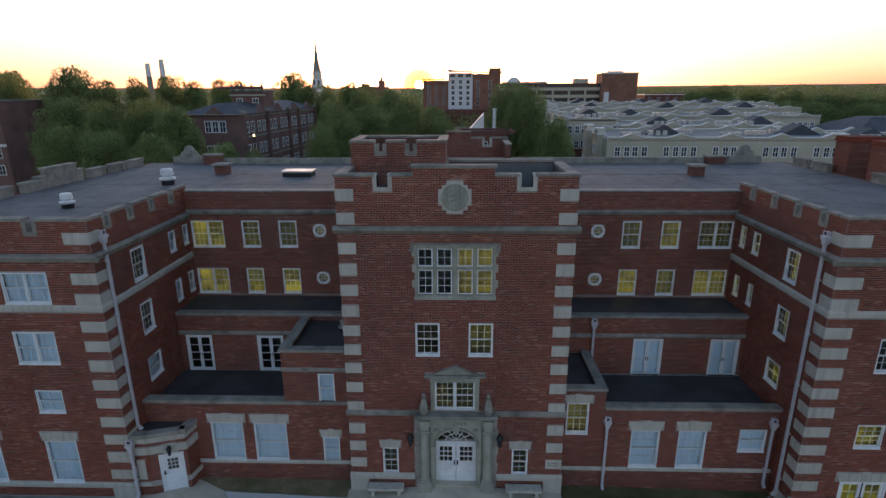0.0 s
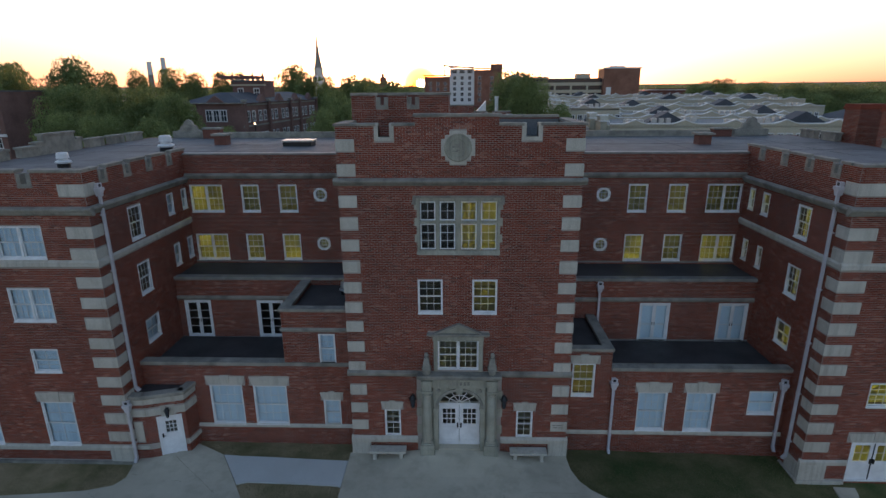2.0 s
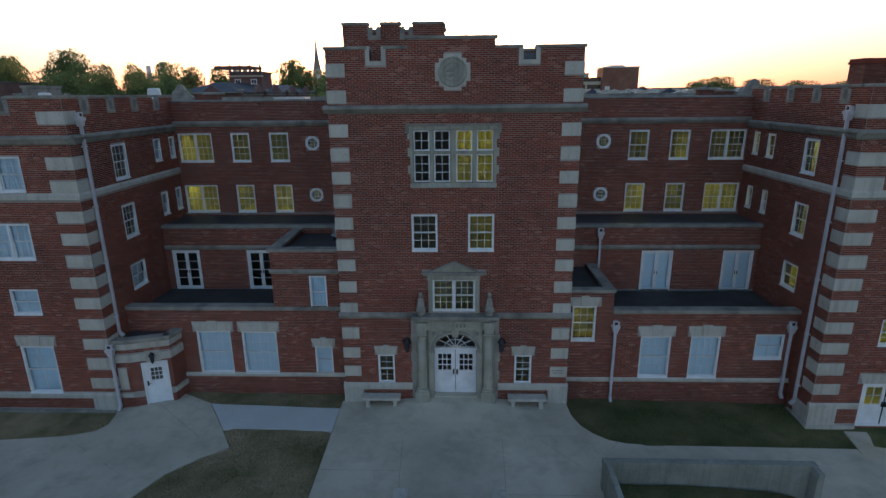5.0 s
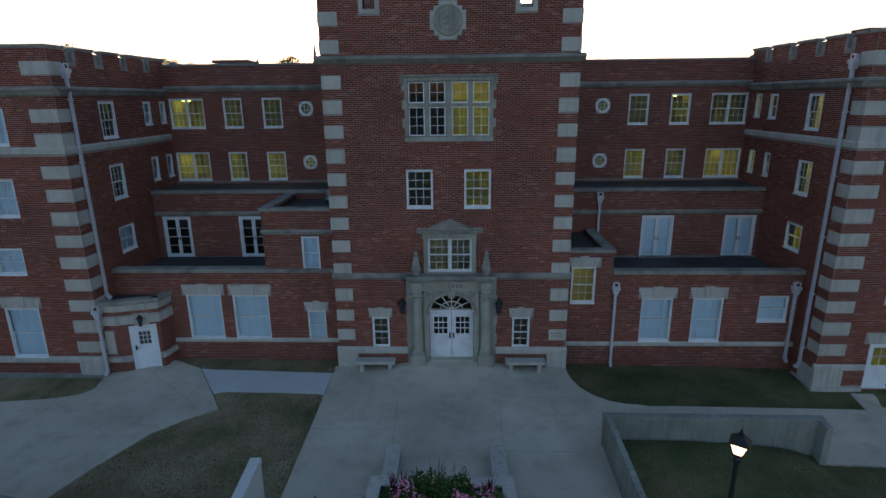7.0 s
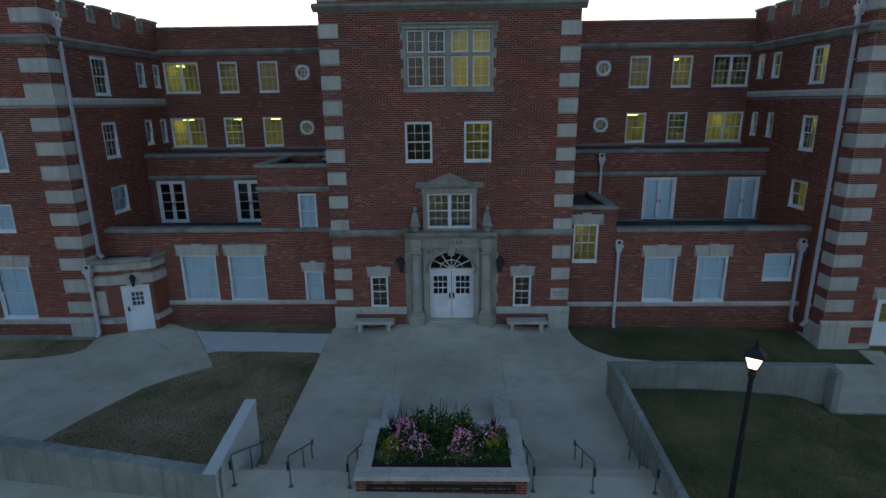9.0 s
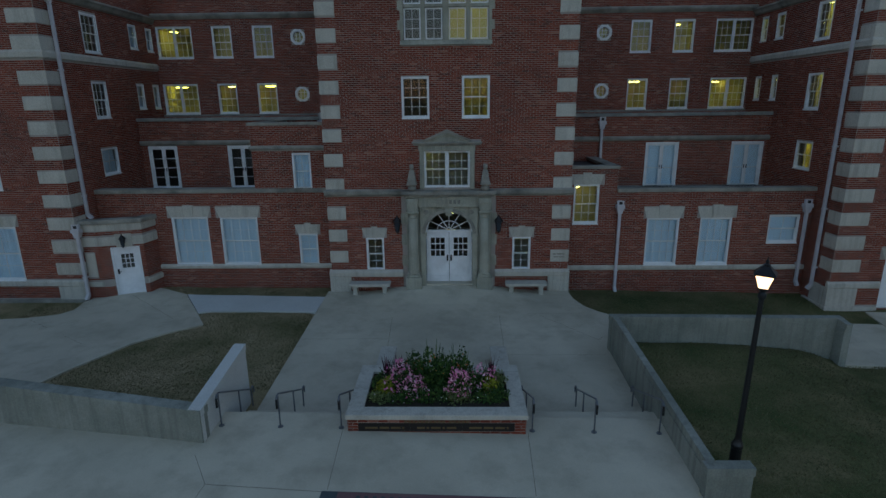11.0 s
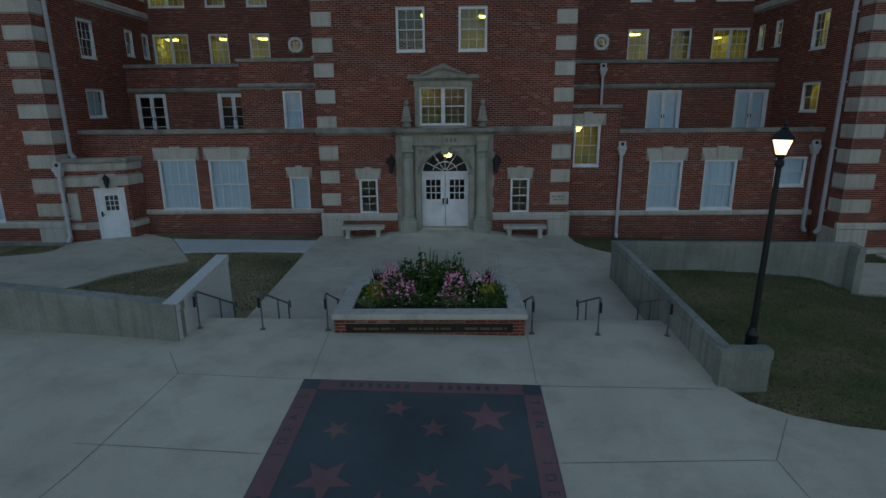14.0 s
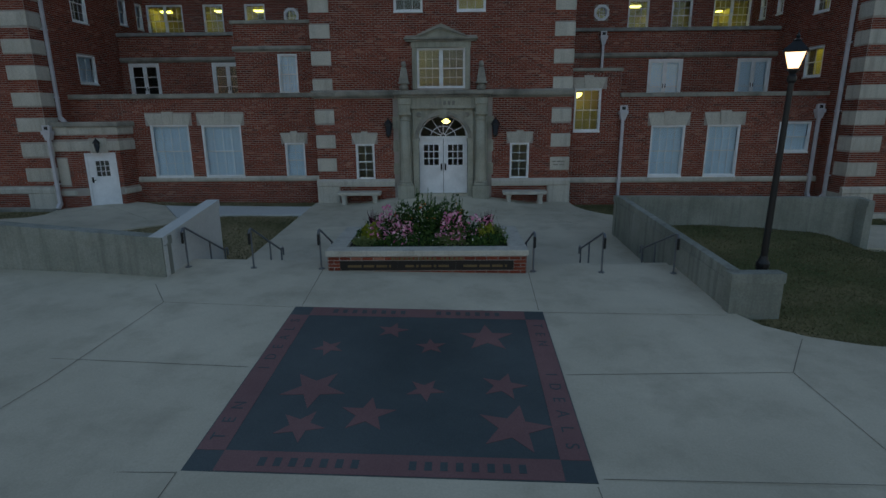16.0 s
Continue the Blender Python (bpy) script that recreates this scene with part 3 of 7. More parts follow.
def window(m, w, label, units=1, cols=3, rows=2, kind="room", sill=0.05, split=0.5, casing=0.04, meet=True):
    """A white timber sash window in the opening w = (u0, u1, z0, z1)."""
    u0, u1, z0, z1 = rect(w)
    wide, high = round(u1 - u0, 2), round(z1 - z0, 2)
    at = m @ Matrix.Translation(((u0 + u1) / 2, 0, z0))
    key = (wide, high, units, cols, rows, kind, label, split)
    if key in WINDOWS:
        return copy_thing(WINDOWS[key], at)
    COUNT[0] += 1
    ob = thing("window_%d" % COUNT[0], label, "window", kind="structure")
    h = wide / 2
    part("window_frame", bars(Build(), -h, h, 0, high, casing, -0.012, 0.12), WHITE, ob)
    inner = (wide - 2 * casing - (units - 1) * 0.07) / units
    for i in range(units):
        x = -h + casing + i * (inner + 0.07)
        if i:
            part("mullion", Build().box(x - 0.07, x, -0.01, 0.12, casing, high - casing), WHITE, ob)
        zm = casing + (high - 2 * casing) * split
        if meet:
            bar = 0.012 if kind in ("blind", "curtain") else 0.016
            sash(ob, x, x + inner, zm - 0.02, high - casing, cols, rows, 0.03, bar=bar)
            sash(ob, x, x + inner, casing, zm + 0.02, cols, rows, 0.072, bar=bar)
        else:
            sash(ob, x, x + inner, casing, high - casing, cols, rows, 0.05)
    if sill:
        part("window_sill", Build().box(-h - 0.01, h + 0.01, -sill, 0.1, -0.045, 0.004, 0.008), WHITE, ob)
    if kind in ("blind", "curtain"):
        n = 26
        b = Build()
        xs = [-h + casing + (wide - 2 * casing) * i / n for i in range(n + 1)]
        amp = 0.0025 if kind == "blind" else 0.02
        rng = random.Random(wide * 100 + high)
        ys = [0.16 + amp * math.sin(i * 2.1) + rng.uniform(-amp, amp) * 0.5 for i in range(n + 1)]
        b.add([(x, y, z) for x, y in zip(xs, ys) for z in (0.03, high - 0.03)], [(2 * i, 2 * i + 2, 2 * i + 3, 2 * i + 1) for i in range(n)])
        part("blind" if kind == "blind" else "curtain", b, BLIND if kind == "blind" else CURTAIN, ob, "drawn pale blind behind the glass")
    ob.matrix_basis = at
    WINDOWS[key] = ob
    return ob


def room(m, u0, u1, z0, z1, deep, mat, lamps=(), y0=0.36):
    """A plain interior behind the openings: three walls, floor and ceiling, and the ceiling lamps that show."""
    b = Build()
    u0, u1 = u0 + 0.02, u1 - 0.02
    b.add([(u0, y0, z0), (u0, deep, z0), (u0, deep, z1), (u0, y0, z1)], [(0, 1, 2, 3)])
    b.add([(u1, y0, z0), (u1, deep, z0), (u1, deep, z1), (u1, y0, z1)], [(3, 2, 1, 0)])
    b.add([(u0, deep, z0), (u1, deep, z0), (u1, deep, z1), (u0, deep, z1)], [(0, 1, 2, 3)])
    b.add([(u0, y0, z1), (u1, y0, z1), (u1, deep, z1), (u0, deep, z1)], [(0, 1, 2, 3)])
    b.add([(u0, y0, z0), (u1, y0, z0), (u1, deep, z0), (u0, deep, z0)], [(3, 2, 1, 0)])
    ob = thing_mesh("room_wall", b, mat, "painted interior seen through the windows", "interior wall", m, "structure")
    for u, y, long in lamps:
        lamp = thing("ceiling_lamp", "lit strip lamp under the ceiling", "lamp", m @ Matrix.Translation((u, y, z1)))
        part("lamp_body", Build().box(-long / 2 - 0.03, long / 2 + 0.03, -0.17, 0.17, -0.04, -0.002), WHITE, lamp)
        part("diffuser", Build().box(-long / 2, long / 2, -0.15, 0.15, -0.09, -0.04, 0.01), TUBE, lamp, "glowing yellow diffuser")
    return ob


SINGLE, DOUBLE = "white six-over-six timber sash window in brick", "pair of white timber sash windows in brick"

# central pavilion
P = front(YP)
BIG, MIDL, MIDR, PED = (-1.47, 1.4, 8.66, 10.54), (-1.6, -0.64, 6.1, 7.48), (0.5, 1.46, 6.1, 7.48), (-0.86, 0.78, 3.64, 4.95)
SLITL, SLITR, DOORWAY = (-3.08, -2.42, 0.52, 1.78), (2.36, 3.03, 0.52, 1.78), (-0.98, 1.0, -0.45, 2.72)
NOTCHL, NOTCHR = (-2.9, -2.5, 12.86, 13.24), (2.36, 2.78, 12.86, 13.24)
PTOPS = [12.79, 11.89, 10.73, 9.9, 9.06, 8.2, 7.36, 6.52, 5.71, 4.86, 3.96, 2.92, 2.08, 1.27]
pquoin = [(s * 4.44 - (0 if s < 0 else 0.66), s * 4.44 + (0.66 if s < 0 else 0), z - 0.43, z) for s in (-1, 1) for z in PTOPS]
plint = [(-3.2, -2.3, 1.78, 2.14), (2.24, 3.15, 1.78, 2.14)]
pstones = pquoin + plint + [(-1.55, 1.48, 8.5, 10.68), (-1.0, 0.95, 3.5, 5.2), (-1.72, 1.72, -0.5, 3.5), (-4.5, 4.5, 3.36, 3.56), (-4.5, 4.5, 11.16, 11.36), (-4.5, 4.5, 0.3, 0.54),
                            (-4.5, -3.7, -0.5, 0.3), (3.7, 4.5, -0.5, 0.3), (-3.04, -2.34, 12.72, 13.24), (2.2, 2.94, 12.72, 13.24), (-0.34, 0.24, 11.88, 13.08), (-0.64, 0.54, 12.18, 12.78), (-0.5, 0.4, 12.03, 12.93), (-1.24, 1.16, 5.15, 5.3)]
pav = wall("wall_pavilion_front", P, [(-4.44, 4.44, -0.6, 13.24), (-1.58, 1.4, 13.24, 13.56)], [BIG, MIDL, MIDR, PED, SLITL, SLITR, DOORWAY, NOTCHL, NOTCHR], pstones,
           "tall red brick entrance front with limestone quoins", single=(1.75, 4.0, 0.55, 1.9))
quoins(pav, -4.44, 1, PTOPS, 0.66, 0.42)
quoins(pav, 4.44, -1, PTOPS, 0.66, 0.42)
for a, b in ((-4.5, -1.72), (1.72, 4.5)):
    moulding(pav, "water_table", a, b, [(0.1, 0.28), (0.12, 0.34), (0.12, 0.46), (0.03, 0.55)], LIMESTONE)
for a, b in ((-4.5, -3.72), (3.72, 4.5)):
    stone(pav, "plinth_block", a, b, -0.5, 0.28, 0.09, 0.4)
moulding(pav, "string_course", -4.52, -1.66, [(0.05, 3.34), (0.12, 3.42), (0.14, 3.54), (0.03, 3.6)])
moulding(pav, "string_course", 1.66, 4.52, [(0.05, 3.34), (0.12, 3.42), (0.14, 3.54), (0.03, 3.6)])
moulding(pav, "cornice", -4.6, 4.6, [(0.04, 11.12), (0.09, 11.16), (0.15, 11.22), (0.21, 11.27), (0.21, 11.33), (0.05, 11.4)])
for a, b, z in ((-4.5, -2.98, 13.24), (-2.42, -1.58, 13.24), (1.4, 2.28, 13.24), (2.86, 4.5, 13.24), (-1.66, 1.48, 13.56)):
    part("coping", Build().box(a, b, -0.05, 0.42, z, z + 0.1, 0.015), OLD_STONE, pav)
for u0, u1 in ((-2.9, -2.5), (2.36, 2.78)):
    part("notch_surround", Build().box(u0 - 0.15, u0, -0.02, 0.38, 12.72, 13.34, 0.01).box(u1, u1 + 0.15, -0.02, 0.38, 12.72, 13.34, 0.01).box(u0, u1, -0.02, 0.38, 12.72, 12.86, 0.01), LIMESTONE, pav)
for a, deep in ((-4.44, 2.1), (4.1, 3.6)):
    part("return_wall", Build().box(a, a + 0.34, 0.35, 6.6, -0.6, 11.6), FAR_BRICK, pav)
    part("return_parapet", Build().box(a, a + 0.34, 0.35, deep, 11.6, 13.24), FAR_BRICK, pav)
    part("coping", Build().box(a - 0.05, a + 0.39, 0.42, deep + 0.04, 13.24, 13.34, 0.015), OLD_STONE, pav)
part("back_wall", Build().box(-0.3, 4.1, 3.28, 3.6, 11.6, 13.36), FAR_BRICK, pav)
part("parapet_lining", Build().box(-0.3, 4.05, 3.262, 3.28, 12.5, 13.3).box(4.082, 4.1, 0.36, 3.26, 12.5, 13.2).box(-4.1, -4.082, 0.36, 2.16, 12.5, 13.2), ROOFING, pav, "grey membrane turned up the parapet")
part("coping", Build().box(-0.3, 4.05, 3.22, 3.66, 13.36, 13.46, 0.015), OLD_STONE, pav)
ins = Build()
for z, cuts in ((1.1, (3.86, 3.98, 4.02, 4.3)), (0.99, (3.9, 4.06, 4.1, 4.28))):
    ins.box(cuts[0], cuts[1], -0.026, -0.02, z, z + 0.045).box(cuts[2], cuts[3], -0.026, -0.02, z, z + 0.045)
part("inscription", ins, OLD_STONE, pav, "worn unreadable inscription on a quoin stone")
# round carved seal on a stepped stone
seal = part("seal_stone", Build().box(-0.36, 0.26, -0.03, 0.05, 11.88, 13.08, 0.01).box(-0.66, 0.56, -0.03, 0.05, 12.18, 12.78, 0.01).box(-0.52, 0.42, -0.031, 0.05, 12.03, 12.93, 0.01), LIMESTONE, pav)
disc = Build().lathe([(0.5, 0), (0.5, 0.03), (0.46, 0.055), (0.42, 0.035), (0.33, 0.035), (0.31, 0.055), (0.28, 0.03), (0.0, 0.03)], sides=40)
part("carved_disc", disc, PORTAL_STONE, seal, "round carved limestone seal", m=pose(-0.05, -0.03, 12.48, 90, 0, 0))
rel = Build()
for k, (dx, dz, w, h) in enumerate(((0.02, 0.1, 0.26, 0.05), (-0.03, 0.02, 0.36, 0.06), (0.06, -0.08, 0.24, 0.04), (-0.1, -0.13, 0.2, 0.05), (0.08, 0.16, 0.1, 0.06))):
    rel.box(-0.05 + dx - w / 2, -0.05 + dx + w / 2, -0.085, -0.05, 12.46 + dz, 12.46 + dz + h, 0.01)
part("carved_relief", rel, OLD_STONE, seal)
# great four-light window
bigwin = thing("window_great", "large stone-mullioned four-light window with white casements", "window", kind="structure")
sur = Build().box(-1.6, 1.53, -0.05, 0.1, 10.54, 10.68, 0.012).prism([(-0.09, 8.5), (0.06, 8.5), (0.06, 8.66), (0.0, 8.66)], -1.6, 1.53, "x")
for k in range(6):
    z = 8.66 + k * (10.54 - 8.66) / 6
    for s in (-1, 1):
        w = 0.2 if k % 2 else 0.11
        x = -1.47 if s < 0 else 1.4
        sur.box(min(x, x + s * w), max(x, x + s * w), -0.03, 0.1, z, z + (10.54 - 8.66) / 6, 0.006)
part("stone_surround", sur, PORTAL_STONE, bigwin, m=P)
drip = Build().box(-1.72, 1.65, -0.11, 0.05, 10.67, 10.75, 0.02)
for x in (-1.67, 1.6):
    drip.box(x - 0.06, x + 0.06, -0.1, 0.05, 10.5, 10.67, 0.015).box(x - 0.1, x + 0.06, -0.09, 0.05, 10.42, 10.5, 0.015)
part("drip_mould", drip, OLD_STONE, bigwin, m=P)
part("transom", Build().box(-1.47, 1.4, -0.01, 0.14, 9.69, 9.79, 0.012), PORTAL_STONE, bigwin, m=P)
for x, w in ((-0.81, 0.07), (-0.045, 0.1), (0.72, 0.07)):
    part("mullion", Build().box(x - w, x + w, -0.02, 0.16, 8.66, 10.54, 0.02), PORTAL_STONE, bigwin, m=P)
for x0, x1 in ((-1.46, -0.89), (-0.73, -0.155), (0.065, 0.64), (0.8, 1.39)):
    for z0, z1, r in ((8.68, 9.68, 3), (9.8, 10.52, 2)):
        s = sash(bigwin, x0, x1, z0, z1, 2, r, 0.06, 0.045)
        s.matrix_basis = P
# unlit half: its darkness is in the wall colour
room(P, -1.9, -0.1, 7.8, 10.9, 4.0, ROOM_SHADED)
room(P, -0.06, 1.9, 7.8, 10.9, 4.0, ROOM_YELLOW, [(0.9, 2.4, 1.2)])
for w in (MIDL, MIDR):
    window(P, w, SINGLE, cols=3, rows=2)
room(P, -2.0, -0.1, 5.6, 7.75, 4.5, ROOM_SHADED, [(-0.75, 3.0, 0.3)])
room(P, -0.06, 2.0, 5.6, 7.75, 4.5, ROOM_YELLOW, [(1.5, 3.4, 0.3)])
room(P, -2.0, 2.0, 3.1, 5.5, 3.0, ROOM_GREY, [(-1.4, 2.2, 0.5)])
for w, l in zip((SLITL, SLITR), plint):
    window(P, w, "narrow white sash window under a stone lintel", cols=2, rows=2)
    keystone_lintel(pav, w[0], w[1], 1.78, 2.14)
room(P, -4.0, -1.1, -0.1, 3.0, 2.2, ROOM_GREY, [(-3.5, 1.7, 0.2)])
room(P, -1.06, 1.1, -0.1, 3.0, 4.2, ROOM_SHADED)
room(P, 1.14, 4.0, -0.1, 3.0, 2.2, ROOM_GREY, [(3.5, 1.7, 0.2)])
# pediment window
window(P, PED, "paired white sash window under a stone pediment", units=2, cols=3, rows=2, sill=0.0)
ped = thing("window_pediment", "limestone pediment and surround over the entrance", "pediment", P, "structure")
b = Build()
for a, c in ((-1.02, -0.86), (0.78, 0.94)):
    b.box(a, c, -0.09, 0.05, 3.6, 4.98, 0.012)
b.box(-1.05, 0.97, -0.1, 0.05, 4.95, 5.16, 0.012)
part("architrave", b, PORTAL_STONE, ped)
part("cornice", Build().box(-1.2, 1.12, -0.15, 0.05, 5.14, 5.2, 0.012).box(-1.28, 1.2, -0.22, 0.05, 5.2, 5.27, 0.02), OLD_STONE, ped)
part("tympanum", Build().prism([(-0.78, 5.27), (0.7, 5.27), (-0.04, 5.61)], -0.07, 0.05, "y"), PORTAL_STONE, ped)
for s in (-1, 1):
    part("raking_cornice", Build().prism([(-0.04, 5.59), (-0.04, 5.7), (-0.04 + s * 0.92, 5.3), (-0.04 + s * 0.86, 5.27)][::s], -0.17, 0.05, "y"), OLD_STONE, ped)
    part("raking_fillet", Build().prism([(-0.04, 5.53), (-0.04, 5.59), (-0.04 + s * 0.86, 5.275), (-0.04 + s * 0.74, 5.275)][::s], -0.11, 0.05, "y"), PORTAL_STONE, ped)

# the stone portal with its pilasters, arch and double doors
portal = thing("portal", "limestone entrance portal with pilasters and a round arch", "portal", P, "structure")
CX, SPR, RAD = 0.01, 1.96, 0.86
arch = [(CX + RAD * math.cos(a), SPR + 0.78 * math.sin(a)) for a in np.linspace(0, math.pi, 25)]
face = Build()
n = len(arch)
ring = [(1.06, SPR)] + [(max(-1.04, min(1.06, CX + 1.6 * math.cos(a))), min(2.98, SPR + 1.6 * math.sin(a))) for a in np.linspace(0, math.pi, 25)][1:-1] + [(-1.04, SPR)]
y0, y1 = -0.14, 0.16
for k in range(n - 1):
    p, q, r, s = arch[k], ring[k], ring[k + 1], arch[k + 1]
    face.add([(x, y, z) for y in (y0, y1) for x, z in (p, q, r, s)], [(3, 2, 1, 0), (4, 5, 6, 7), (0, 4, 7, 3), (1, 2, 6, 5)])
for a, c in ((-1.04, CX - RAD), (CX + RAD, 1.06)):
    face.box(a, c, y0, y1, -0.45, SPR)
part("arch_face", face, PORTAL_STONE, portal)
hood = Build()
for k in range(n - 1):
    pts = []
    for j in (k, k + 1):
        a = math.pi * j / (n - 1)
        pts += [(CX + (RAD + 0.02) * math.cos(a), SPR + 0.8 * math.sin(a)), (CX + (RAD + 0.13) * math.cos(a), SPR + 0.91 * math.sin(a))]
    p, q, r, s = pts[0], pts[1], pts[3], pts[2]
    hood.add([(x, y, z) for y in (-0.19, -0.13) for x, z in (p, q, r, s)], [(3, 2, 1, 0), (0, 4, 7, 3), (1, 2, 6, 5), (0, 1, 5, 4), (2, 3, 7, 6)])
part("arch_moulding", hood, OLD_STONE, portal)
for x in (-0.82, 0.84):
    part("roundel", Build().lathe([(0.09, 0), (0.09, 0.02), (0.06, 0.035), (0.03, 0.03), (0.0, 0.045)], sides=16), OLD_STONE, portal, m=pose(x, -0.14, 2.76, 90, 0, 0))
part("impost", Build().box(-1.06, CX - RAD + 0.03, -0.18, 0.1, SPR - 0.12, SPR, 0.012).box(CX + RAD - 0.03, 1.08, -0.18, 0.1, SPR - 0.12, SPR, 0.012), PORTAL_STONE, portal)
part("keystone", Build().prism([(-0.1, 2.64), (0.12, 2.64), (0.17, 2.98), (-0.15, 2.98)], -0.24, 0, "y"), PORTAL_STONE, portal)
for s in (-1, 1):
    c = CX + s * 1.31
    pil = part("pilaster", Build().lathe([(0.2, 0.44), (0.19, 0.5), (0.185, 1.2), (0.165, 2.7)], c, -0.16, 20), PORTAL_STONE, portal, "tapered engaged column", smooth=True)
    part("pier", Build().box(c - 0.22, c + 0.22, -0.1, 0.1, 0.34, 3.0), PORTAL_STONE, portal)
    part("pilaster_base", Build().box(c - 0.29, c + 0.29, -0.42, 0.1, -0.5, 0.34, 0.015).box(c - 0.25, c + 0.25, -0.38, 0.1, 0.34, 0.42, 0.02).box(c - 0.22, c + 0.22, -0.34, 0.1, 0.42, 0.5, 0.02), PORTAL_STONE, pil)
    part("capital", Build().lathe([(0.165, 2.56), (0.19, 2.58), (0.19, 2.62), (0.165, 2.64), (0.17, 2.7), (0.22, 2.76)], c, -0.16, 20).box(c - 0.24, c + 0.24, -0.39, 0.1, 2.76, 2.84, 0.012).box(c - 0.19, c + 0.19, -0.33, 0.1, 2.84, 3.1, 0.012).box(c - 0.23, c + 0.23, -0.37, 0.1, 3.1, 3.3, 0.02), PORTAL_STONE, pil)
    for z in (0.7, 1.5, 2.3):
        x = c + s * 0.19
        part("side_quoin", Build().box(min(x, x + s * 0.26), max(x, x + s * 0.26), -0.03, 0.05, z, z + 0.4, 0.012), PORTAL_STONE, portal)
    part("side_jamb", Build().box(c - 0.25, c + 0.25, -0.04, 0.05, 0.5, 3.2), PORTAL_STONE, portal)
    fin = part("pinnacle", Build().lathe([(0.1, 3.56), (0.15, 3.6), (0.16, 3.68), (0.12, 3.75), (0.12, 3.78)], c, -0.22, 14), OLD_STONE, portal, "weathered stone obelisk on a ball")
    part("spire", Build().box(c - 0.19, c + 0.19, -0.41, -0.03, 3.78, 3.83, 0.01).add([(c + sx * r, -0.22 + sy * r, z) for z, r in ((3.83, 0.16), (4.3, 0.085)) for sx, sy in ((-1, -1), (1, -1), (1, 1), (-1, 1))],
         [(3, 2, 1, 0), (4, 5, 6, 7), (0, 1, 5, 4), (1, 2, 6, 5), (2, 3, 7, 6), (3, 0, 4, 7)]), OLD_STONE, fin)
    part("ball", Build().lathe([(0.05, 4.29), (0.06, 4.33), (0.085, 4.38), (0.09, 4.43), (0.06, 4.49), (0.0, 4.51)], c, -0.22, 12), OLD_STONE, fin, smooth=True)
part("frieze", Build().box(-1.52, 1.54, -0.26, 0.05, 2.96, 3.34, 0.012), PORTAL_STONE, portal, "limestone frieze with worn carving")
part("cornice", Build().box(-1.6, 1.62, -0.32, 0.05, 3.34, 3.42, 0.015).box(-1.68, 1.7, -0.42, 0.05, 3.42, 3.56, 0.025), OLD_STONE, portal)
let = Build()
for k in range(6):
    let.box(-0.42 + k * 0.15, -0.33 + k * 0.15, -0.268, -0.25, 3.08, 3.22)
part("worn_lettering", let, OLD_STONE, portal)
part("threshold", Build().box(-1.0, 1.02, -0.1, 0.5, -0.45, -0.012, 0.012), CONCRETE, portal)

doors = thing("door_1", "pair of white panelled doors with nine-light windows and fanlight", "door", P, "structure")
for s in (-1, 1):
    x0, x1 = (CX - 0.85, CX - 0.008) if s < 0 else (CX + 0.008, CX + 0.85)
    leaf = part("door_leaf", cells("door_leaf", [(x0, x1, 0.0, 1.93)], [(x0 + 0.16, x1 - 0.16, 1.0, 1.72)], 0.05, DOOR_WHITE), None, doors, m=pose(0, 0.2, 0))
    b = Build()
    for i in (1, 2):
        x = x0 + 0.16 + (x1 - x0 - 0.32) * i / 3
        b.box(x - 0.017, x + 0.017, 0.0, 0.045, 1.0, 1.72)
        z = 1.0 + 0.72 * i / 3
        b.box(x0 + 0.16, x1 - 0.16, 0.002, 0.043, z - 0.017, z + 0.017)
    part("muntin", b, DOOR_WHITE, leaf)
    part("pane", Build().pane(x0 + 0.15, x1 - 0.15, 0.02, 0.99, 1.73), GLASS, leaf).visible_shadow = False
    part("door_panel", bars(Build(), x0 + 0.14, x1 - 0.14, 0.2, 0.84, 0.03, -0.012, 0.0), DOOR_WHITE, leaf)
    hx = CX + s * 0.07
    part("door_handle", Build().box(hx - 0.03, hx + 0.03, -0.02, 0.0, 0.82, 1.05, 0.006).box(hx - 0.012, hx + 0.012, -0.06, -0.02, 0.86, 1.0, 0.005), BLACK, leaf, "dark metal pull handle")
jambs = Build().box(CX - 0.95, CX - 0.86, 0.14, 0.3, 0, 1.96).box(CX + 0.86, CX + 0.95, 0.14, 0.3, 0, 1.96).box(CX - 0.95, CX + 0.95, 0.14, 0.3, 1.93, 2.02)
part("door_frame", jambs, DOOR_WHITE, doors)
fan = Build()
for a in np.linspace(0, math.pi, 7)[1:-1]:
    d = Vector((math.cos(a), math.sin(a)))
    p, q, w = d * 0.1, Vector((d.x * 0.84, d.y * 0.74)), Vector((-d.y, d.x)) * 0.014
    fan.prism([(CX + v.x, 2.0 + v.y) for v in (p - w, q - w, q + w, p + w)], 0.18, 0.22, "y")
for rx, rz, t in ((0.44, 0.36, 0.014), (0.83, 0.73, 0.035), (0.1, 0.1, 0.02)):
    for k in range(24):
        a, c = math.pi * k / 24, math.pi * (k + 1) / 24
        pts = [(CX + (rx - t) * math.cos(a), 2.0 + (rz - t) * math.sin(a)), (CX + (rx + t) * math.cos(a), 2.0 + (rz + t) * math.sin(a)),
               (CX + (rx + t) * math.cos(c), 2.0 + (rz + t) * math.sin(c)), (CX + (rx - t) * math.cos(c), 2.0 + (rz - t) * math.sin(c))]
        fan.prism(pts, 0.18, 0.22, "y")
part("fanlight", fan, DOOR_WHITE, doors, "white radiating fanlight bars")
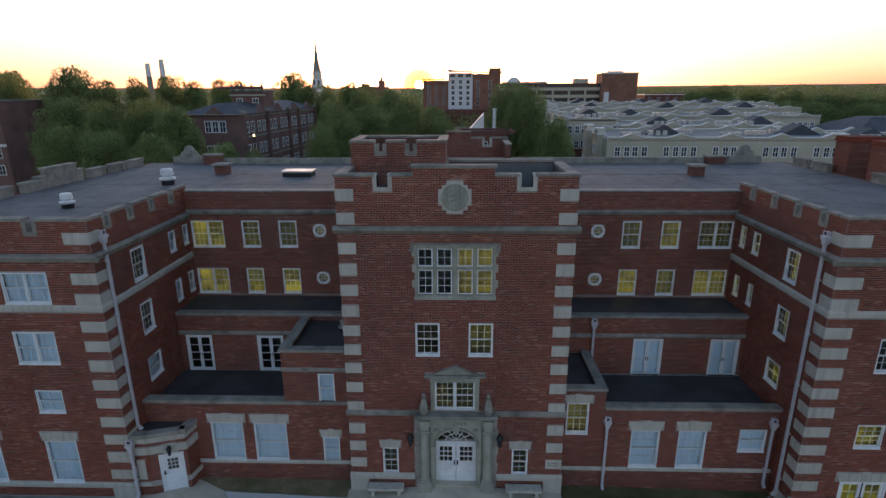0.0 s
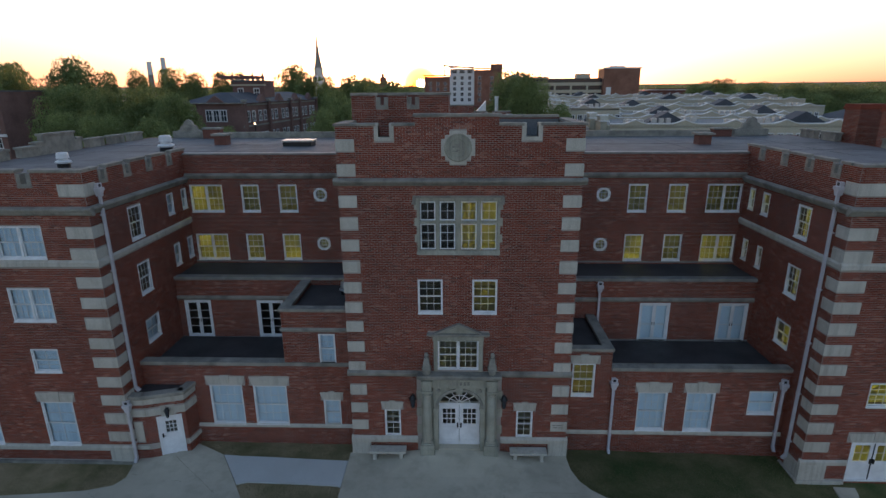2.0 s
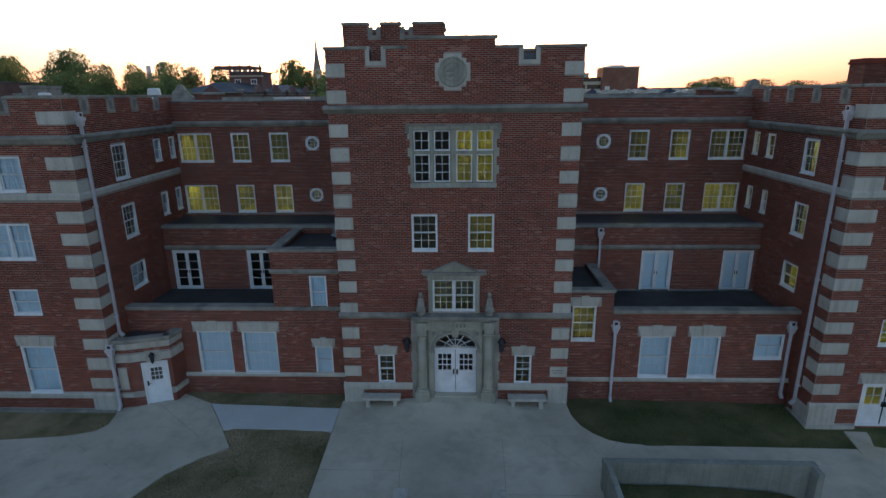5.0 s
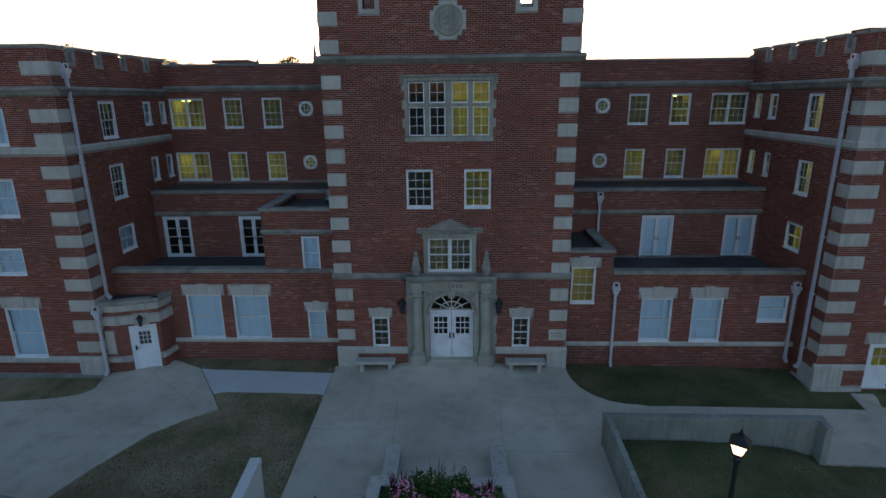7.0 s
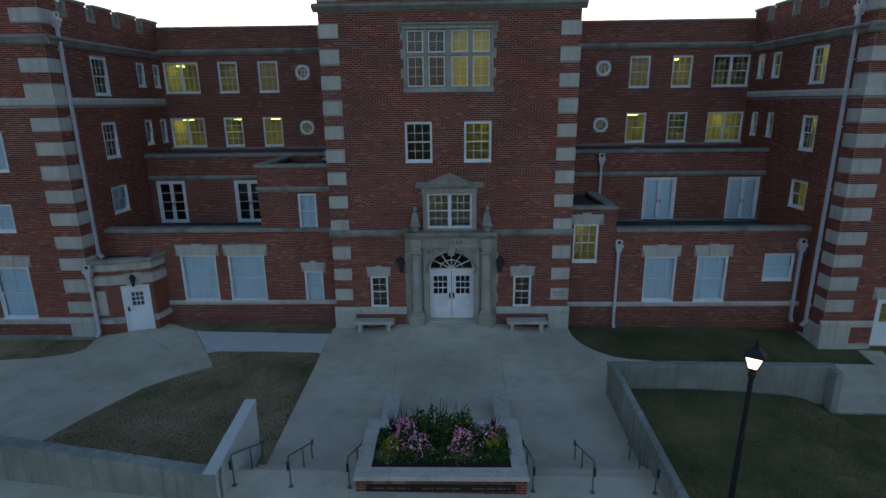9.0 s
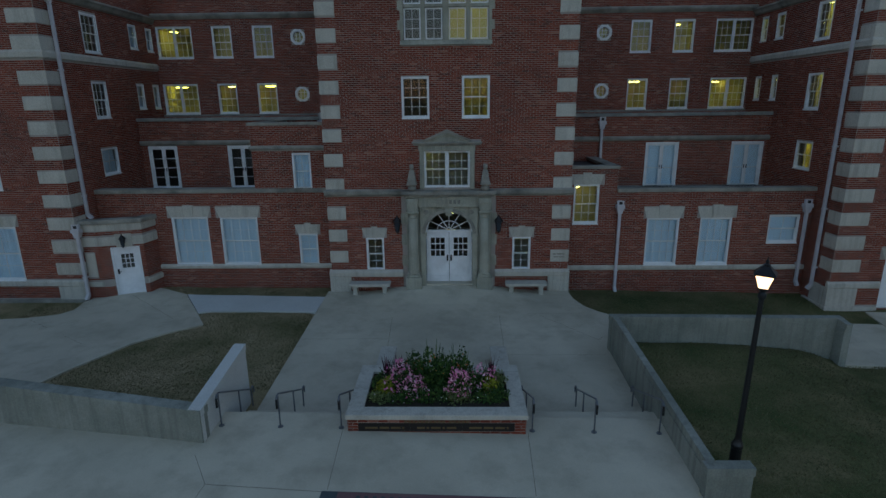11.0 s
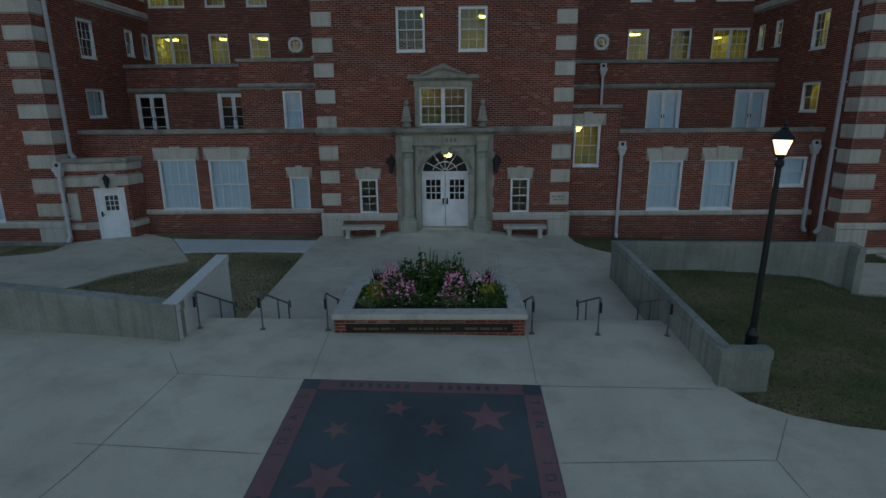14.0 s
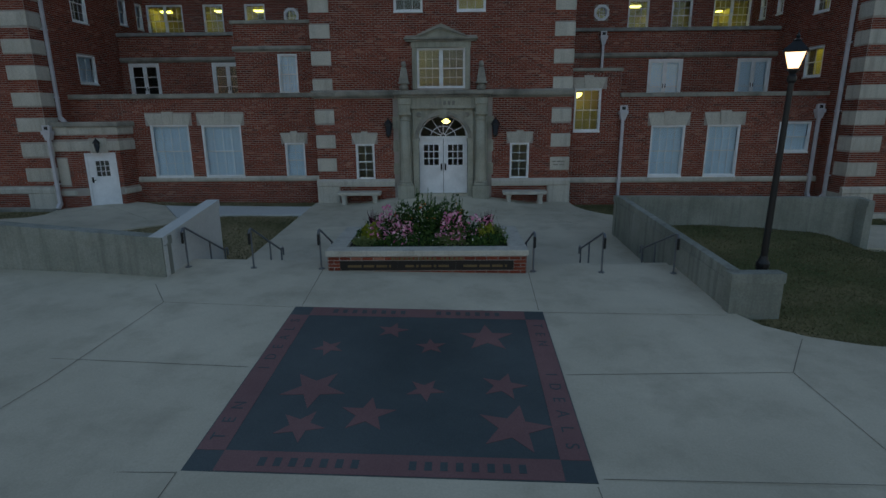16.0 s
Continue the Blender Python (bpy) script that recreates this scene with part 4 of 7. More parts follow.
part("fanlight_pane", Build().add([(CX + 0.84 * math.cos(a), 0.2, 2.0 + 0.74 * math.sin(a)) for a in np.linspace(0, math.pi, 25)], [tuple(range(25))]), GLASS, doors).visible_shadow = False
globe = thing("hall_lamp", "glowing globe lamp inside the entrance hall", "lamp", pose(0.1, YP + 1.3, 2.5))
part("globe", Build().lathe([(0.02, -0.08), (0.1, -0.06), (0.16, 0.0), (0.16, 0.03), (0.03, 0.11)], sides=14), BULB, globe, smooth=True)
part("rod", Build().lathe([(0.012, 0.1), (0.012, 0.5)], sides=6), BLACK, globe)

# ---- back range between the wings ----
Bk = front(YB)
UP, DN = (8.71, 10.05), (6.24, 7.57)
LWIN = [(-13.3, -11.68, 2), (-10.75, -9.86, 1), (-8.89, -7.98, 1)]
RWIN = [(8.14, 9.05, 1), (10.05, 10.94, 1), (11.88, 13.5, 2)]
OCT = [(-6.83, 9.56), (-6.81, 7.07), (6.95, 9.56), (6.97, 7.05)]
bands = [(-14, 14, 10.38, 10.62)]
for side, wins in ((-1, LWIN), (1, RWIN)):
    holes = [(a, b, *z) for a, b, _ in wins for z in (UP, DN)] + [(x - 0.23, x + 0.23, z - 0.23, z + 0.23) for x, z in OCT if x * side > 0]
    solids = [(XL - 0.1, -4.2, 5.8, 11.5)] if side < 0 else [(4.2, XR + 0.1, 5.8, 11.5)]
    ob = wall("wall_back_west" if side < 0 else "wall_back_east", Bk, solids, holes, bands + [(x - 0.3, x + 0.3, z - 0.3, z + 0.3) for x, z in OCT])
    moulding(ob, "cornice", solids[0][0], solids[0][1], [(0.03, 10.36), (0.08, 10.42), (0.13, 10.5), (0.13, 10.56), (0.03, 10.62)])
    part("coping", Build().box(solids[0][0], solids[0][1], -0.05, 0.42, 11.5, 11.59, 0.012), ROOF_EDGE, ob)
    part("flashing", Build().box(solids[0][0], solids[0][1], -0.02, 0.02, 6.12, 6.2), ROOF_EDGE, ob)
    for a, b, n in wins:
        for z in (UP, DN):
            window(Bk, (a, b, *z), DOUBLE if n == 2 else SINGLE, units=n, cols=3, rows=2)
for x, z in OCT:
    w = thing("window_octagon", "small white octagonal window with glazing bars", "window", Bk @ Matrix.Translation((x, 0, z)), "structure")
    b = Build()
    for k in range(8):
        a, c = math.pi / 8 + k * math.pi / 4, math.pi / 8 + (k + 1) * math.pi / 4
        ri, ro = 0.245, 0.355
        b.prism([(ri * math.cos(a), ri * math.sin(a)), (ro * math.cos(a), ro * math.sin(a)), (ro * math.cos(c), ro * math.sin(c)), (ri * math.cos(c), ri * math.sin(c))], -0.03, 0.1, "y")
    part("window_frame", b, WHITE, w)
    part("muntin", Build().box(-0.09, -0.07, 0.02, 0.05, -0.22, 0.22).box(0.07, 0.09, 0.02, 0.05, -0.22, 0.22).box(-0.22, 0.22, 0.022, 0.048, -0.09, -0.07).box(-0.22, 0.22, 0.022, 0.048, 0.07, 0.09), WHITE, w)
    part("pane", Build().pane(-0.23, 0.23, 0.03, -0.23, 0.23), GLASS, w).visible_shadow = False
for x0, x1, z0, z1, lamps in ((XL, -11.2, 8.45, 10.03, [(-13.0, 1.1, 0.25), (-11.95, 1.1, 0.45)]), (-11.2, -9.4, 8.45, 10.03, [(-9.65, 2.0, 0.2)]), (-9.4, -7.4, 8.45, 10.03, [(-7.7, 2.0, 0.15)]), (-7.4, -4.4, 8.45, 10.03, [(-6.5, 1.3, 0.2)]),
                              (4.4, 7.6, 8.45, 10.03, [(6.9, 1.4, 0.3)]), (7.6, 9.5, 8.45, 10.03, [(7.85, 2.0, 0.15)]), (9.5, 11.4, 8.45, 10.03, [(10.4, 1.1, 0.5)]), (11.4, XR, 8.45, 10.03, [(11.7, 2.9, 0.15)]),
                              (XL, -11.2, 6.05, 7.53, [(-12.95, 1.1, 0.45), (-11.5, 2.4, 0.2)]), (-11.2, -9.4, 6.05, 7.53, [(-10.4, 1.1, 0.45)]), (-9.4, -7.4, 6.05, 7.53, [(-8.43, 1.1, 0.75)]), (-7.4, -4.4, 6.05, 7.53, [(-6.6, 1.6, 0.3)]),
                              (4.4, 7.6, 6.05, 7.53, [(6.9, 1.6, 0.3)]), (7.6, 9.5, 6.05, 7.53, [(8.6, 1.1, 0.75)]), (9.5, 11.4, 6.05, 7.53, [(9.75, 2.2, 0.25)]), (11.4, XR, 6.05, 7.53, [(12.1, 1.1, 0.45), (13.3, 2.6, 0.2)])):
    room(Bk, x0, x1, z0, z1, 3.2, ROOM_YELLOW, lamps)

# ---- middle storey, set back over the ground floor ----
M2 = front(Y2)
for side in (-1, 1):
    u0, u1 = (XL, -4.4) if side < 0 else (4.4, XR)
    drs = [(-13.14, -11.87, 3.02, 4.91), (-9.65, -8.37, 3.02, 4.91)] if side < 0 else [(8.42, 9.82, 2.94, 4.88), (12.05, 13.4, 2.94, 4.88)]
    ob = wall("wall_middle_west" if side < 0 else "wall_middle_east", M2, [(u0, u1, 2.6, 5.96)], drs, [(u0, u1, 4.94, 5.14)], thick=0.3)
    moulding(ob, "string_course", u0, u1, [(0.02, 4.93), (0.09, 5.0), (0.1, 5.08), (0.02, 5.15)])
    part("roof_edge", Build().box(u0, u1, -0.1, 0.3, 5.96, 6.1, 0.015), ROOF_EDGE, ob)
    part("flashing", Build().box(u0, u1, -0.02, 0.01, 2.95, 3.03), ROOF_EDGE, ob)
    for w in drs:
        a, b, c, d = w
        COUNT[0] += 1
        dd = thing("door_%d" % COUNT[0], "white-framed double glazed doors onto the flat roof, " + ("dark inside" if side < 0 else "pale blinds drawn"), "door", M2 @ Matrix.Translation(((a + b) / 2, 0, c)), "structure")
        h, H = (b - a) / 2, d - c
        part("door_frame", bars(Build(), -h, h, 0, H, 0.07, -0.02, 0.12), WHITE, dd)
        for s in (-1, 1):
            x0, x1 = (-h + 0.07, -0.004) if s < 0 else (0.004, h - 0.07)
            leaf = part("door_leaf", bars(Build(), x0, x1, 0.07, H - 0.07, 0.075, 0.02, 0.07), WHITE, dd)
            if side < 0:
                mb = Build()
                for k in range(1, 4):
                    z = 0.14 + (H - 0.28) * k / 4
                    mb.box(x0 + 0.07, x1 - 0.07, 0.03, 0.06, z - 0.012, z + 0.012)
                part("muntin", mb, WHITE, leaf)
            else:
                part("mid_rail", Build().box(x0 + 0.07, x1 - 0.07, 0.025, 0.065, H * 0.43, H * 0.43 + 0.03), WHITE, leaf)
            part("pane", Build().pane(x0 + 0.06, x1 - 0.06, 0.043, 0.13, H - 0.13), GLASS, leaf).visible_shadow = False
            part("door_handle", Build().box(s * 0.05 - 0.012, s * 0.05 + 0.012, -0.02, 0.02, H * 0.42, H * 0.5, 0.004), BLACK, leaf, "dark lever handle")
        if side > 0:
            part("blind", Build().box(-h + 0.08, h - 0.08, 0.16, 0.165, 0.06, H - 0.06), BLIND, dd, "drawn pale blind")
    if side < 0:
        room(M2, XL + 0.02, -7.4, 2.7, 5.2, 3.0, ROOM_SHADED, y0=0.31)


def flat_roof(name, poly, z, mat, label, thick=0.2):
    return thing_mesh(name, Build().prism(poly, z - thick, z), mat, label, "roof", kind="structure")


def box_poly(x0, x1, y0, y1):
    return [(x0, y0), (x1, y0), (x1, y1), (x0, y1)]


flat_roof("roof_middle_west", box_poly(XL, -4.4, Y2 + 0.25, YB + 0.1), 6.05, LOW_ROOF, "dark flat membrane roof of the middle storey")
flat_roof("roof_middle_east", box_poly(4.4, XR, Y2 + 0.25, YB + 0.1), 6.05, LOW_ROOF, "dark flat membrane roof of the middle storey")

# ---- ground floor fronts ----
G = front(Y1)
LG = [(-10.65, -9.25, 0.58, 2.47), (-8.77, -7.34, 0.58, 2.45), (-5.78, -5.06, 0.54, 1.8)]
l1 = wall("wall_low_west", G, [(-11.6, -4.4, -0.7, 3.4), (XL, -11.6, -0.7, 3.4), (-7.3, -4.4, 3.4, 5.86)], LG + [(-5.8, -5.12, 3.52, 4.86)],
          [(-10.8, -9.1, 2.47, 2.9), (-8.92, -7.2, 2.45, 2.88), (-5.9, -4.94, 1.8, 2.16), (-14, -4.4, 0.44, 0.6), (-7.4, -4.4, 4.98, 5.12)], "low red brick range with stone band and parapet")
for w in LG[:2]:
    window(G, w, "wide white sash window with drawn pale blinds", cols=4, rows=2, kind="blind")
    keystone_lintel(l1, w[0], w[1], w[3], w[3] + 0.4)
window(G, LG[2], "narrow white sash window with a pale blind", cols=2, rows=2, kind="blind")
keystone_lintel(l1, LG[2][0], LG[2][1], 1.8, 2.15)
window(G, (-5.8, -5.12, 3.52, 4.86), "narrow white sash window with a pale blind above the roof", cols=2, rows=2, kind="curtain")
moulding(l1, "base_band", -11.35, -4.5, [(0.03, 0.42), (0.06, 0.46), (0.06, 0.55), (0.02, 0.6)], LIMESTONE)
part("coping", Build().box(XL, -4.5, -0.07, 0.4, 3.4, 3.56, 0.02), OLD_STONE, l1)
moulding(l1, "string_course", -7.36, -4.5, [(0.02, 4.97), (0.08, 5.03), (0.08, 5.08), (0.02, 5.13)])
part("coping", Build().box(-7.38, -4.5, -0.07, 0.35, 5.86, 5.98, 0.02), OLD_STONE, l1)
part("return_wall", Build().box(-7.3, -6.97, 0.35, Y2 - Y1, 3.0, 5.86), FAR_BRICK, l1)
part("coping", Build().box(-7.38, -6.93, 0.35, Y2 - Y1 - 0.1, 5.86, 5.98, 0.02), OLD_STONE, l1)
flat_roof("roof_low_west", box_poly(XL, -4.4, Y1 + 0.3, Y2 + 0.05), 3.02, LOW_ROOF, "dark flat membrane roof over the low range")
flat_roof("roof_box_west", box_poly(-7.2, -4.4, Y1 + 0.3, Y2 + 0.05), 5.7, LOW_ROOF, "dark sunken flat roof behind a parapet")

RG = [(7.48, 8.69, 0.5, 2.31), (9.48, 10.65, 0.5, 2.32), (12.03, 13.15, 1.35, 2.4)]
HALL = (4.68, 5.62, 2.13, 3.61)
r1 = wall("wall_low_east", G, [(4.4, XR, -0.9, 3.3), (4.4, 6.28, 3.3, 4.18)], RG + [HALL],
          [(7.34, 8.84, 2.31, 2.76), (9.34, 10.8, 2.32, 2.77), (4.5, 5.8, 3.61, 4.0), (4.4, 14, 0.3, 0.48)], "low red brick range with stone band and parapet")
for w in RG[:2]:
    window(G, w, "tall white sash window with drawn pale blinds", cols=4, rows=2, kind="blind")
    keystone_lintel(r1, w[0], w[1], w[3], w[3] + 0.43)
window(G, RG[2], "short white sash window with a pale blind", cols=2, rows=1, kind="blind")
window(G, HALL, "tall white sash window lit yellow from inside", cols=3, rows=2)
keystone_lintel(r1, HALL[0], HALL[1], 3.61, 3.98)
room(G, 4.5, 6.2, 1.9, 4.0, 1.7, ROOM_YELLOW)
dome = thing("wall_lamp", "glowing half-round lamp inside the stair window", "lamp", pose(5.0, Y1 + 1.1, 3.45))
part("bowl", Build().lathe([(0.02, -0.14), (0.12, -0.1), (0.19, 0), (0.2, 0.05)], sides=14), BULB, dome, smooth=True)
part("rod", Build().lathe([(0.012, 0.05), (0.012, 0.52)], sides=6), BLACK, dome)
moulding(r1, "base_band", 4.5, XR - 0.02, [(0.03, 0.28), (0.06, 0.32), (0.06, 0.42), (0.02, 0.48)], LIMESTONE)
part("coping", Build().box(6.3, XR, -0.06, 0.4, 3.3, 3.45, 0.02), OLD_STONE, r1)
part("coping", Build().box(4.45, 6.34, -0.06, 0.35, 4.18, 4.3, 0.02), OLD_STONE, r1)
part("return_wall", Build().box(5.95, 6.28, 0.35, Y2 - Y1, 2.8, 4.18), FAR_BRICK, r1)
part("coping", Build().box(5.9, 6.34, 0.35, Y2 - Y1 - 0.02, 4.18, 4.3, 0.02), OLD_STONE, r1)
flat_roof("roof_low_east", box_poly(6.22, XR, Y1 + 0.3, Y2 + 0.05), 2.94, LOW_ROOF, "dark flat membrane roof over the low range")
flat_roof("roof_box_east", box_poly(4.4, 6.2, Y1 + 0.3, Y2 + 0.05), 4.1, LOW_ROOF, "dark flat roof of the stair projection")

# ---- wings ----
WTOPS = [11.3, 9.72, 8.88, 7.79, 6.95, 6.11, 5.27, 4.43, 3.59, 2.75, 1.91, 1.07]


JAMB = 0.16


def crenels(parent, u0, u1, gaps, z0, z1, thick=0.36):
    """Stone-capped merlons of a battlemented parapet; gaps are the slots (u0, u1), each in a low stone surround."""
    gaps = sorted(gaps)
    edges = [u0] + [v for a, b in gaps for v in (a - JAMB, b + JAMB)] + [u1]
    for a, b in zip(edges[::2], edges[1::2]):
        part("coping", Build().box(a - 0.03, b + 0.03, -0.06, thick + 0.05, z1, z1 + 0.1, 0.015), OLD_STONE, parent)
    for a, b in gaps:
        part("notch_surround", Build().box(a - JAMB, a, -0.02, thick, z0, z1 - 0.06, 0.01).box(b, b + JAMB, -0.02, thick, z0, z1 - 0.06, 0.01).box(a - JAMB, b + JAMB, -0.021, thick, z0 - 0.14, z0, 0.01), OLD_STONE, parent)


def slots(gaps, z0, z1):
    """The openings that the surrounds of the battlements stand in."""
    return [(a - JAMB, b + JAMB, z0 - 0.14, z1) for a, b in gaps]


CORN = [(0.03, 10.16), (0.1, 10.22), (0.16, 10.32), (0.22, 10.38), (0.22, 10.44), (0.04, 10.5)]
BELT = [(0.02, 8.18), (0.07, 8.22), (0.07, 8.38), (0.02, 8.46)]
SIDE = [(21.0, 21.95, 8.58, 9.96), (24.03, 24.6, 8.97, 9.95), (25.36, 25.85, 8.97, 9.95), (21.03, 21.92, 6.18, 7.53), (24.05, 24.6, 6.5, 7.53), (25.34, 25.85, 6.5, 7.53), (20.94, 21.98, 4.0, 5.02)]
SIDE_E = [(20.8, 21.66, 8.68, 9.98), (23.72, 24.29, 9.0, 9.99), (24.96, 25.43, 9.02, 10.0), (20.8, 21.66, 6.22, 7.51), (23.67, 24.1, 6.58, 7.57), (24.92, 25.38, 6.58, 7.57), (20.76, 21.76, 4.0, 5.03)]
for west in (True, False):
    m = EAST if west else WEST
    wins = SIDE if west else [(-b, -a, c, d) for a, b, c, d in SIDE_E]
    yf = YWL if west else YWR
    ends = (yf + 0.005, YB + 0.2) if west else (-YB - 0.2, -yf - 0.005)
    gaps = [(c - 0.1, c + 0.1) for c in ((19.9, 21.45, 23.05, 24.75) if west else (-19.9, -21.47, -23.15, -24.9))]
    z0, z1 = (11.32, 11.74) if west else (11.46, 11.86)
    notch = slots(gaps, z0, z1)
    q = [(yf - 0.1, yf + 0.64) if west else (-yf - 0.64, -yf + 0.1)]
    ob = wall("wall_wing_west_side" if west else "wall_wing_east_side", m, [(ends[0], ends[1], -0.9, 11.1)], list(wins),
              [(q[0][0], q[0][1], z - 0.43, z) for z in WTOPS] + [(-30, 30, 10.16, 10.5), (-30, 30, 8.18, 8.46)],
              "red brick side wall of the wing with battlements")
    moulding(ob, "cornice", ends[0], ends[1], CORN)
    moulding(ob, "belt_course", ends[0], ends[1], BELT, LIMESTONE)
    par = wall("wall_parapet_west" if west else "wall_parapet_east", m, [(ends[0], ends[1], 11.1, z1)], notch, [(q[0][0], q[0][1], 10.87, 11.3)],
               "thin brick parapet with slots and stone copings", 0.2)
    crenels(par, ends[0] + (0.5 if west else 0), ends[1] - (0 if west else 0.5), gaps, z0, z1, 0.2)
    for k, w in enumerate(wins):
        narrow = w[1] - w[0] < 0.7
        lab = "narrow white sash window in the wing" if narrow else SINGLE
        if k == 6:
            window(m, w, "small white window with " + ("a pale blind" if west else "a yellow lit room"), cols=2, rows=1, kind="blind" if west else "room")
        else:
            window(m, w, lab, cols=1 if narrow else 3, rows=1 if narrow else 2, kind="curtain" if west and narrow else "room", casing=0.05)
    for z, h in ((3.6, 5.7), (5.9, 7.95), (8.5, 10.2)):
        if west:
            room(m, ends[0] + 0.4, ends[1] - 0.2, z, h, 3.0, ROOM_SHADED, [(24.4, 1.6, 0.5)] if z > 5 else [])
        else:
            room(m, ends[0] + 0.4, ends[1] - 0.2, z, h, 1.3, ROOM_LIT_YELLOW, [(-22.4, 0.9, 0.7), (-24.6, 0.9, 0.5), (-19.9, 0.9, 0.5)])

FW = front(YWL)
LF = [(-17.15, -15.35, 8.52, 9.76), (-17.2, -15.54, 5.98, 7.33), (-16.86, -15.77, 3.79, 4.79), (-16.96, -15.64, 0.43, 2.44)]
fw_extra = [(-20.2, -18.9, 0.43, 2.44), (-20.3, -18.6, 5.98, 7.33), (-20.4, -18.6, 8.52, 9.76)]
gaps = [(-15.7, -15.48), (-18.4, -18.18)]
wf = wall("wall_wing_west_front", FW, [(-22, XL - 0.005, -0.9, 11.74)], LF + fw_extra + slots(gaps, 11.32, 11.74),
          [(XL - 0.97, XL, z - 0.43, z) for z in WTOPS] + [(-17.1, -15.5, 2.44, 2.86), (-20.4, -18.7, 2.44, 2.86), (-23, -13, 0.2, 0.42), (-23, -13, 10.16, 10.5), (-23, -13, 8.18, 8.46), (-23, -13, -0.9, -0.3), (XL - 1.0, XL, -0.9, 0.2)], "red brick end of the wing with limestone quoins")
quoins(wf, XL, -1, WTOPS, 0.97, 0.64)
for w, u, k in zip(LF + fw_extra, (2, 2, 1, 1, 1, 2, 2), (0, 0, 0, 0, 0, 0, 0)):
    window(FW, w, "white sash window with pale curtains drawn" if u == 1 else "pair of white sash windows with pale curtains", units=u, cols=3 if u == 2 else 2, rows=2, kind="curtain")
keystone_lintel(wf, -16.96, -15.64, 2.44, 2.84)
keystone_lintel(wf, -20.2, -18.9, 2.44, 2.84)
moulding(wf, "cornice", -22, XL + 0.2, CORN)
moulding(wf, "belt_course", -22, XL + 0.06, BELT, LIMESTONE)
moulding(wf, "base_band", -22, XL - 0.02, [(0.05, 0.19), (0.08, 0.22), (0.08, 0.36), (0.02, 0.43)], LIMESTONE)
stone(wf, "plinth_block", XL - 1.0, XL - 0.02, -0.5, 0.19, 0.06, 0.3)
stone(wf, "plinth", -22, XL - 0.02, -0.7, -0.32, 0.12, 0.1, OLD_STONE)
crenels(wf, -22, XL, gaps, 11.32, 11.74)

FE = front(YWR)
EF = [(15.6, 17.4, 8.52, 9.76), (15.7, 17.4, 5.98, 7.33), (15.6, 16.64, 2.68, 3.69), (15.42, 17.3, -0.72, 1.1)]
gaps = [(15.6, 15.82), (18.2, 18.42)]
we = wall("wall_wing_east_front", FE, [(XR + 0.005, 22.7, -1.2, 11.86)], EF + slots(gaps, 11.46, 11.86),
          [(XR, XR + 0.97, z - 0.43, z) for z in WTOPS] + [(15.2, 17.5, 1.1, 1.52), (13, 15.42, 0.04, 0.26), (17.3, 23, 0.04, 0.26), (13, 23, 10.16, 10.5), (13, 23, 8.18, 8.46), (13, 15.4, -1.2, -0.64), (XR, XR + 1.0, -0.7, 0.1)], "red brick end of the wing with limestone quoins")
quoins(we, XR, 1, WTOPS, 0.97, 0.64)
for w, u in zip(EF[:3], (2, 2, 1)):
    window(FE, w, "white sash window lit yellow from inside" if u == 1 else "pair of white sash windows in the wing end", units=u, cols=3, rows=2)
room(FE, 14.4, 22, 2.1, 3.9, 3.5, ROOM_LIT_YELLOW, [(16.4, 1.8, 1.0)])
room(FE, 14.4, 22, -0.8, 2.0, 2.5, ROOM_LIT_YELLOW, [(16.4, 1.5, 1.2)])
# unlit upper rooms, their shade put into the wall colour
room(FE, 14.4, 22, 5.6, 10.2, 3.5, ROOM_SHADED)
part("lintel", Build().prism([(15.38, 1.1), (17.34, 1.1), (17.5, 1.5), (15.22, 1.5)], -0.02, 0.06, "y").box(16.2, 16.52, -0.05, 0.05, 1.14, 1.58, 0.01), LIMESTONE, we, "splayed limestone lintel")
moulding(we, "cornice", XR - 0.2, 22.7, CORN)
moulding(we, "belt_course", XR - 0.06, 22.7, BELT, LIMESTONE)
moulding(we, "base_band", XR - 0.08, 15.36, [(0.05, 0.03), (0.08, 0.06), (0.08, 0.2), (0.02, 0.27)], LIMESTONE)
stone(we, "plinth_block", XR - 0.06, XR + 1.0, -0.66, 0.03, 0.06, 0.9)
stone(we, "plinth", XR - 0.12, 15.36, -1.1, -0.66, 0.12, 1.2, LIMESTONE)
crenels(we, XR, 22.7, gaps, 11.46, 11.86)
wd = thing("door_wing", "white double doors with glazed uppers lit yellow", "door", FE, "structure")
part("door_frame", bars(Build(), 15.42, 17.3, -0.72, 1.1, 0.07, 0.0, 0.14), DOOR_WHITE, wd)
for x0, x1 in ((15.49, 16.355), (16.365, 17.23)):
    leaf = part("door_leaf", cells("door_leaf", [(x0, x1, -0.7, 1.04)], [(x0 + 0.14, x1 - 0.14, 0.2, 0.92)], 0.05, DOOR_WHITE), None, wd, m=pose(0, 0.05, 0))
    part("muntin", Build().box((x0 + x1) / 2 - 0.012, (x0 + x1) / 2 + 0.012, 0.01, 0.04, 0.2, 0.92).box(x0 + 0.14, x1 - 0.14, 0.012, 0.038, 0.55, 0.575), DOOR_WHITE, leaf)
    part("pane", Build().pane(x0 + 0.13, x1 - 0.13, 0.02, 0.19, 0.93), GLASS, leaf).visible_shadow = False
part("astragal", Build().box(16.34, 16.38, 0.03, 0.06, -0.7, 1.04), BLACK, wd, "dark meeting strip")
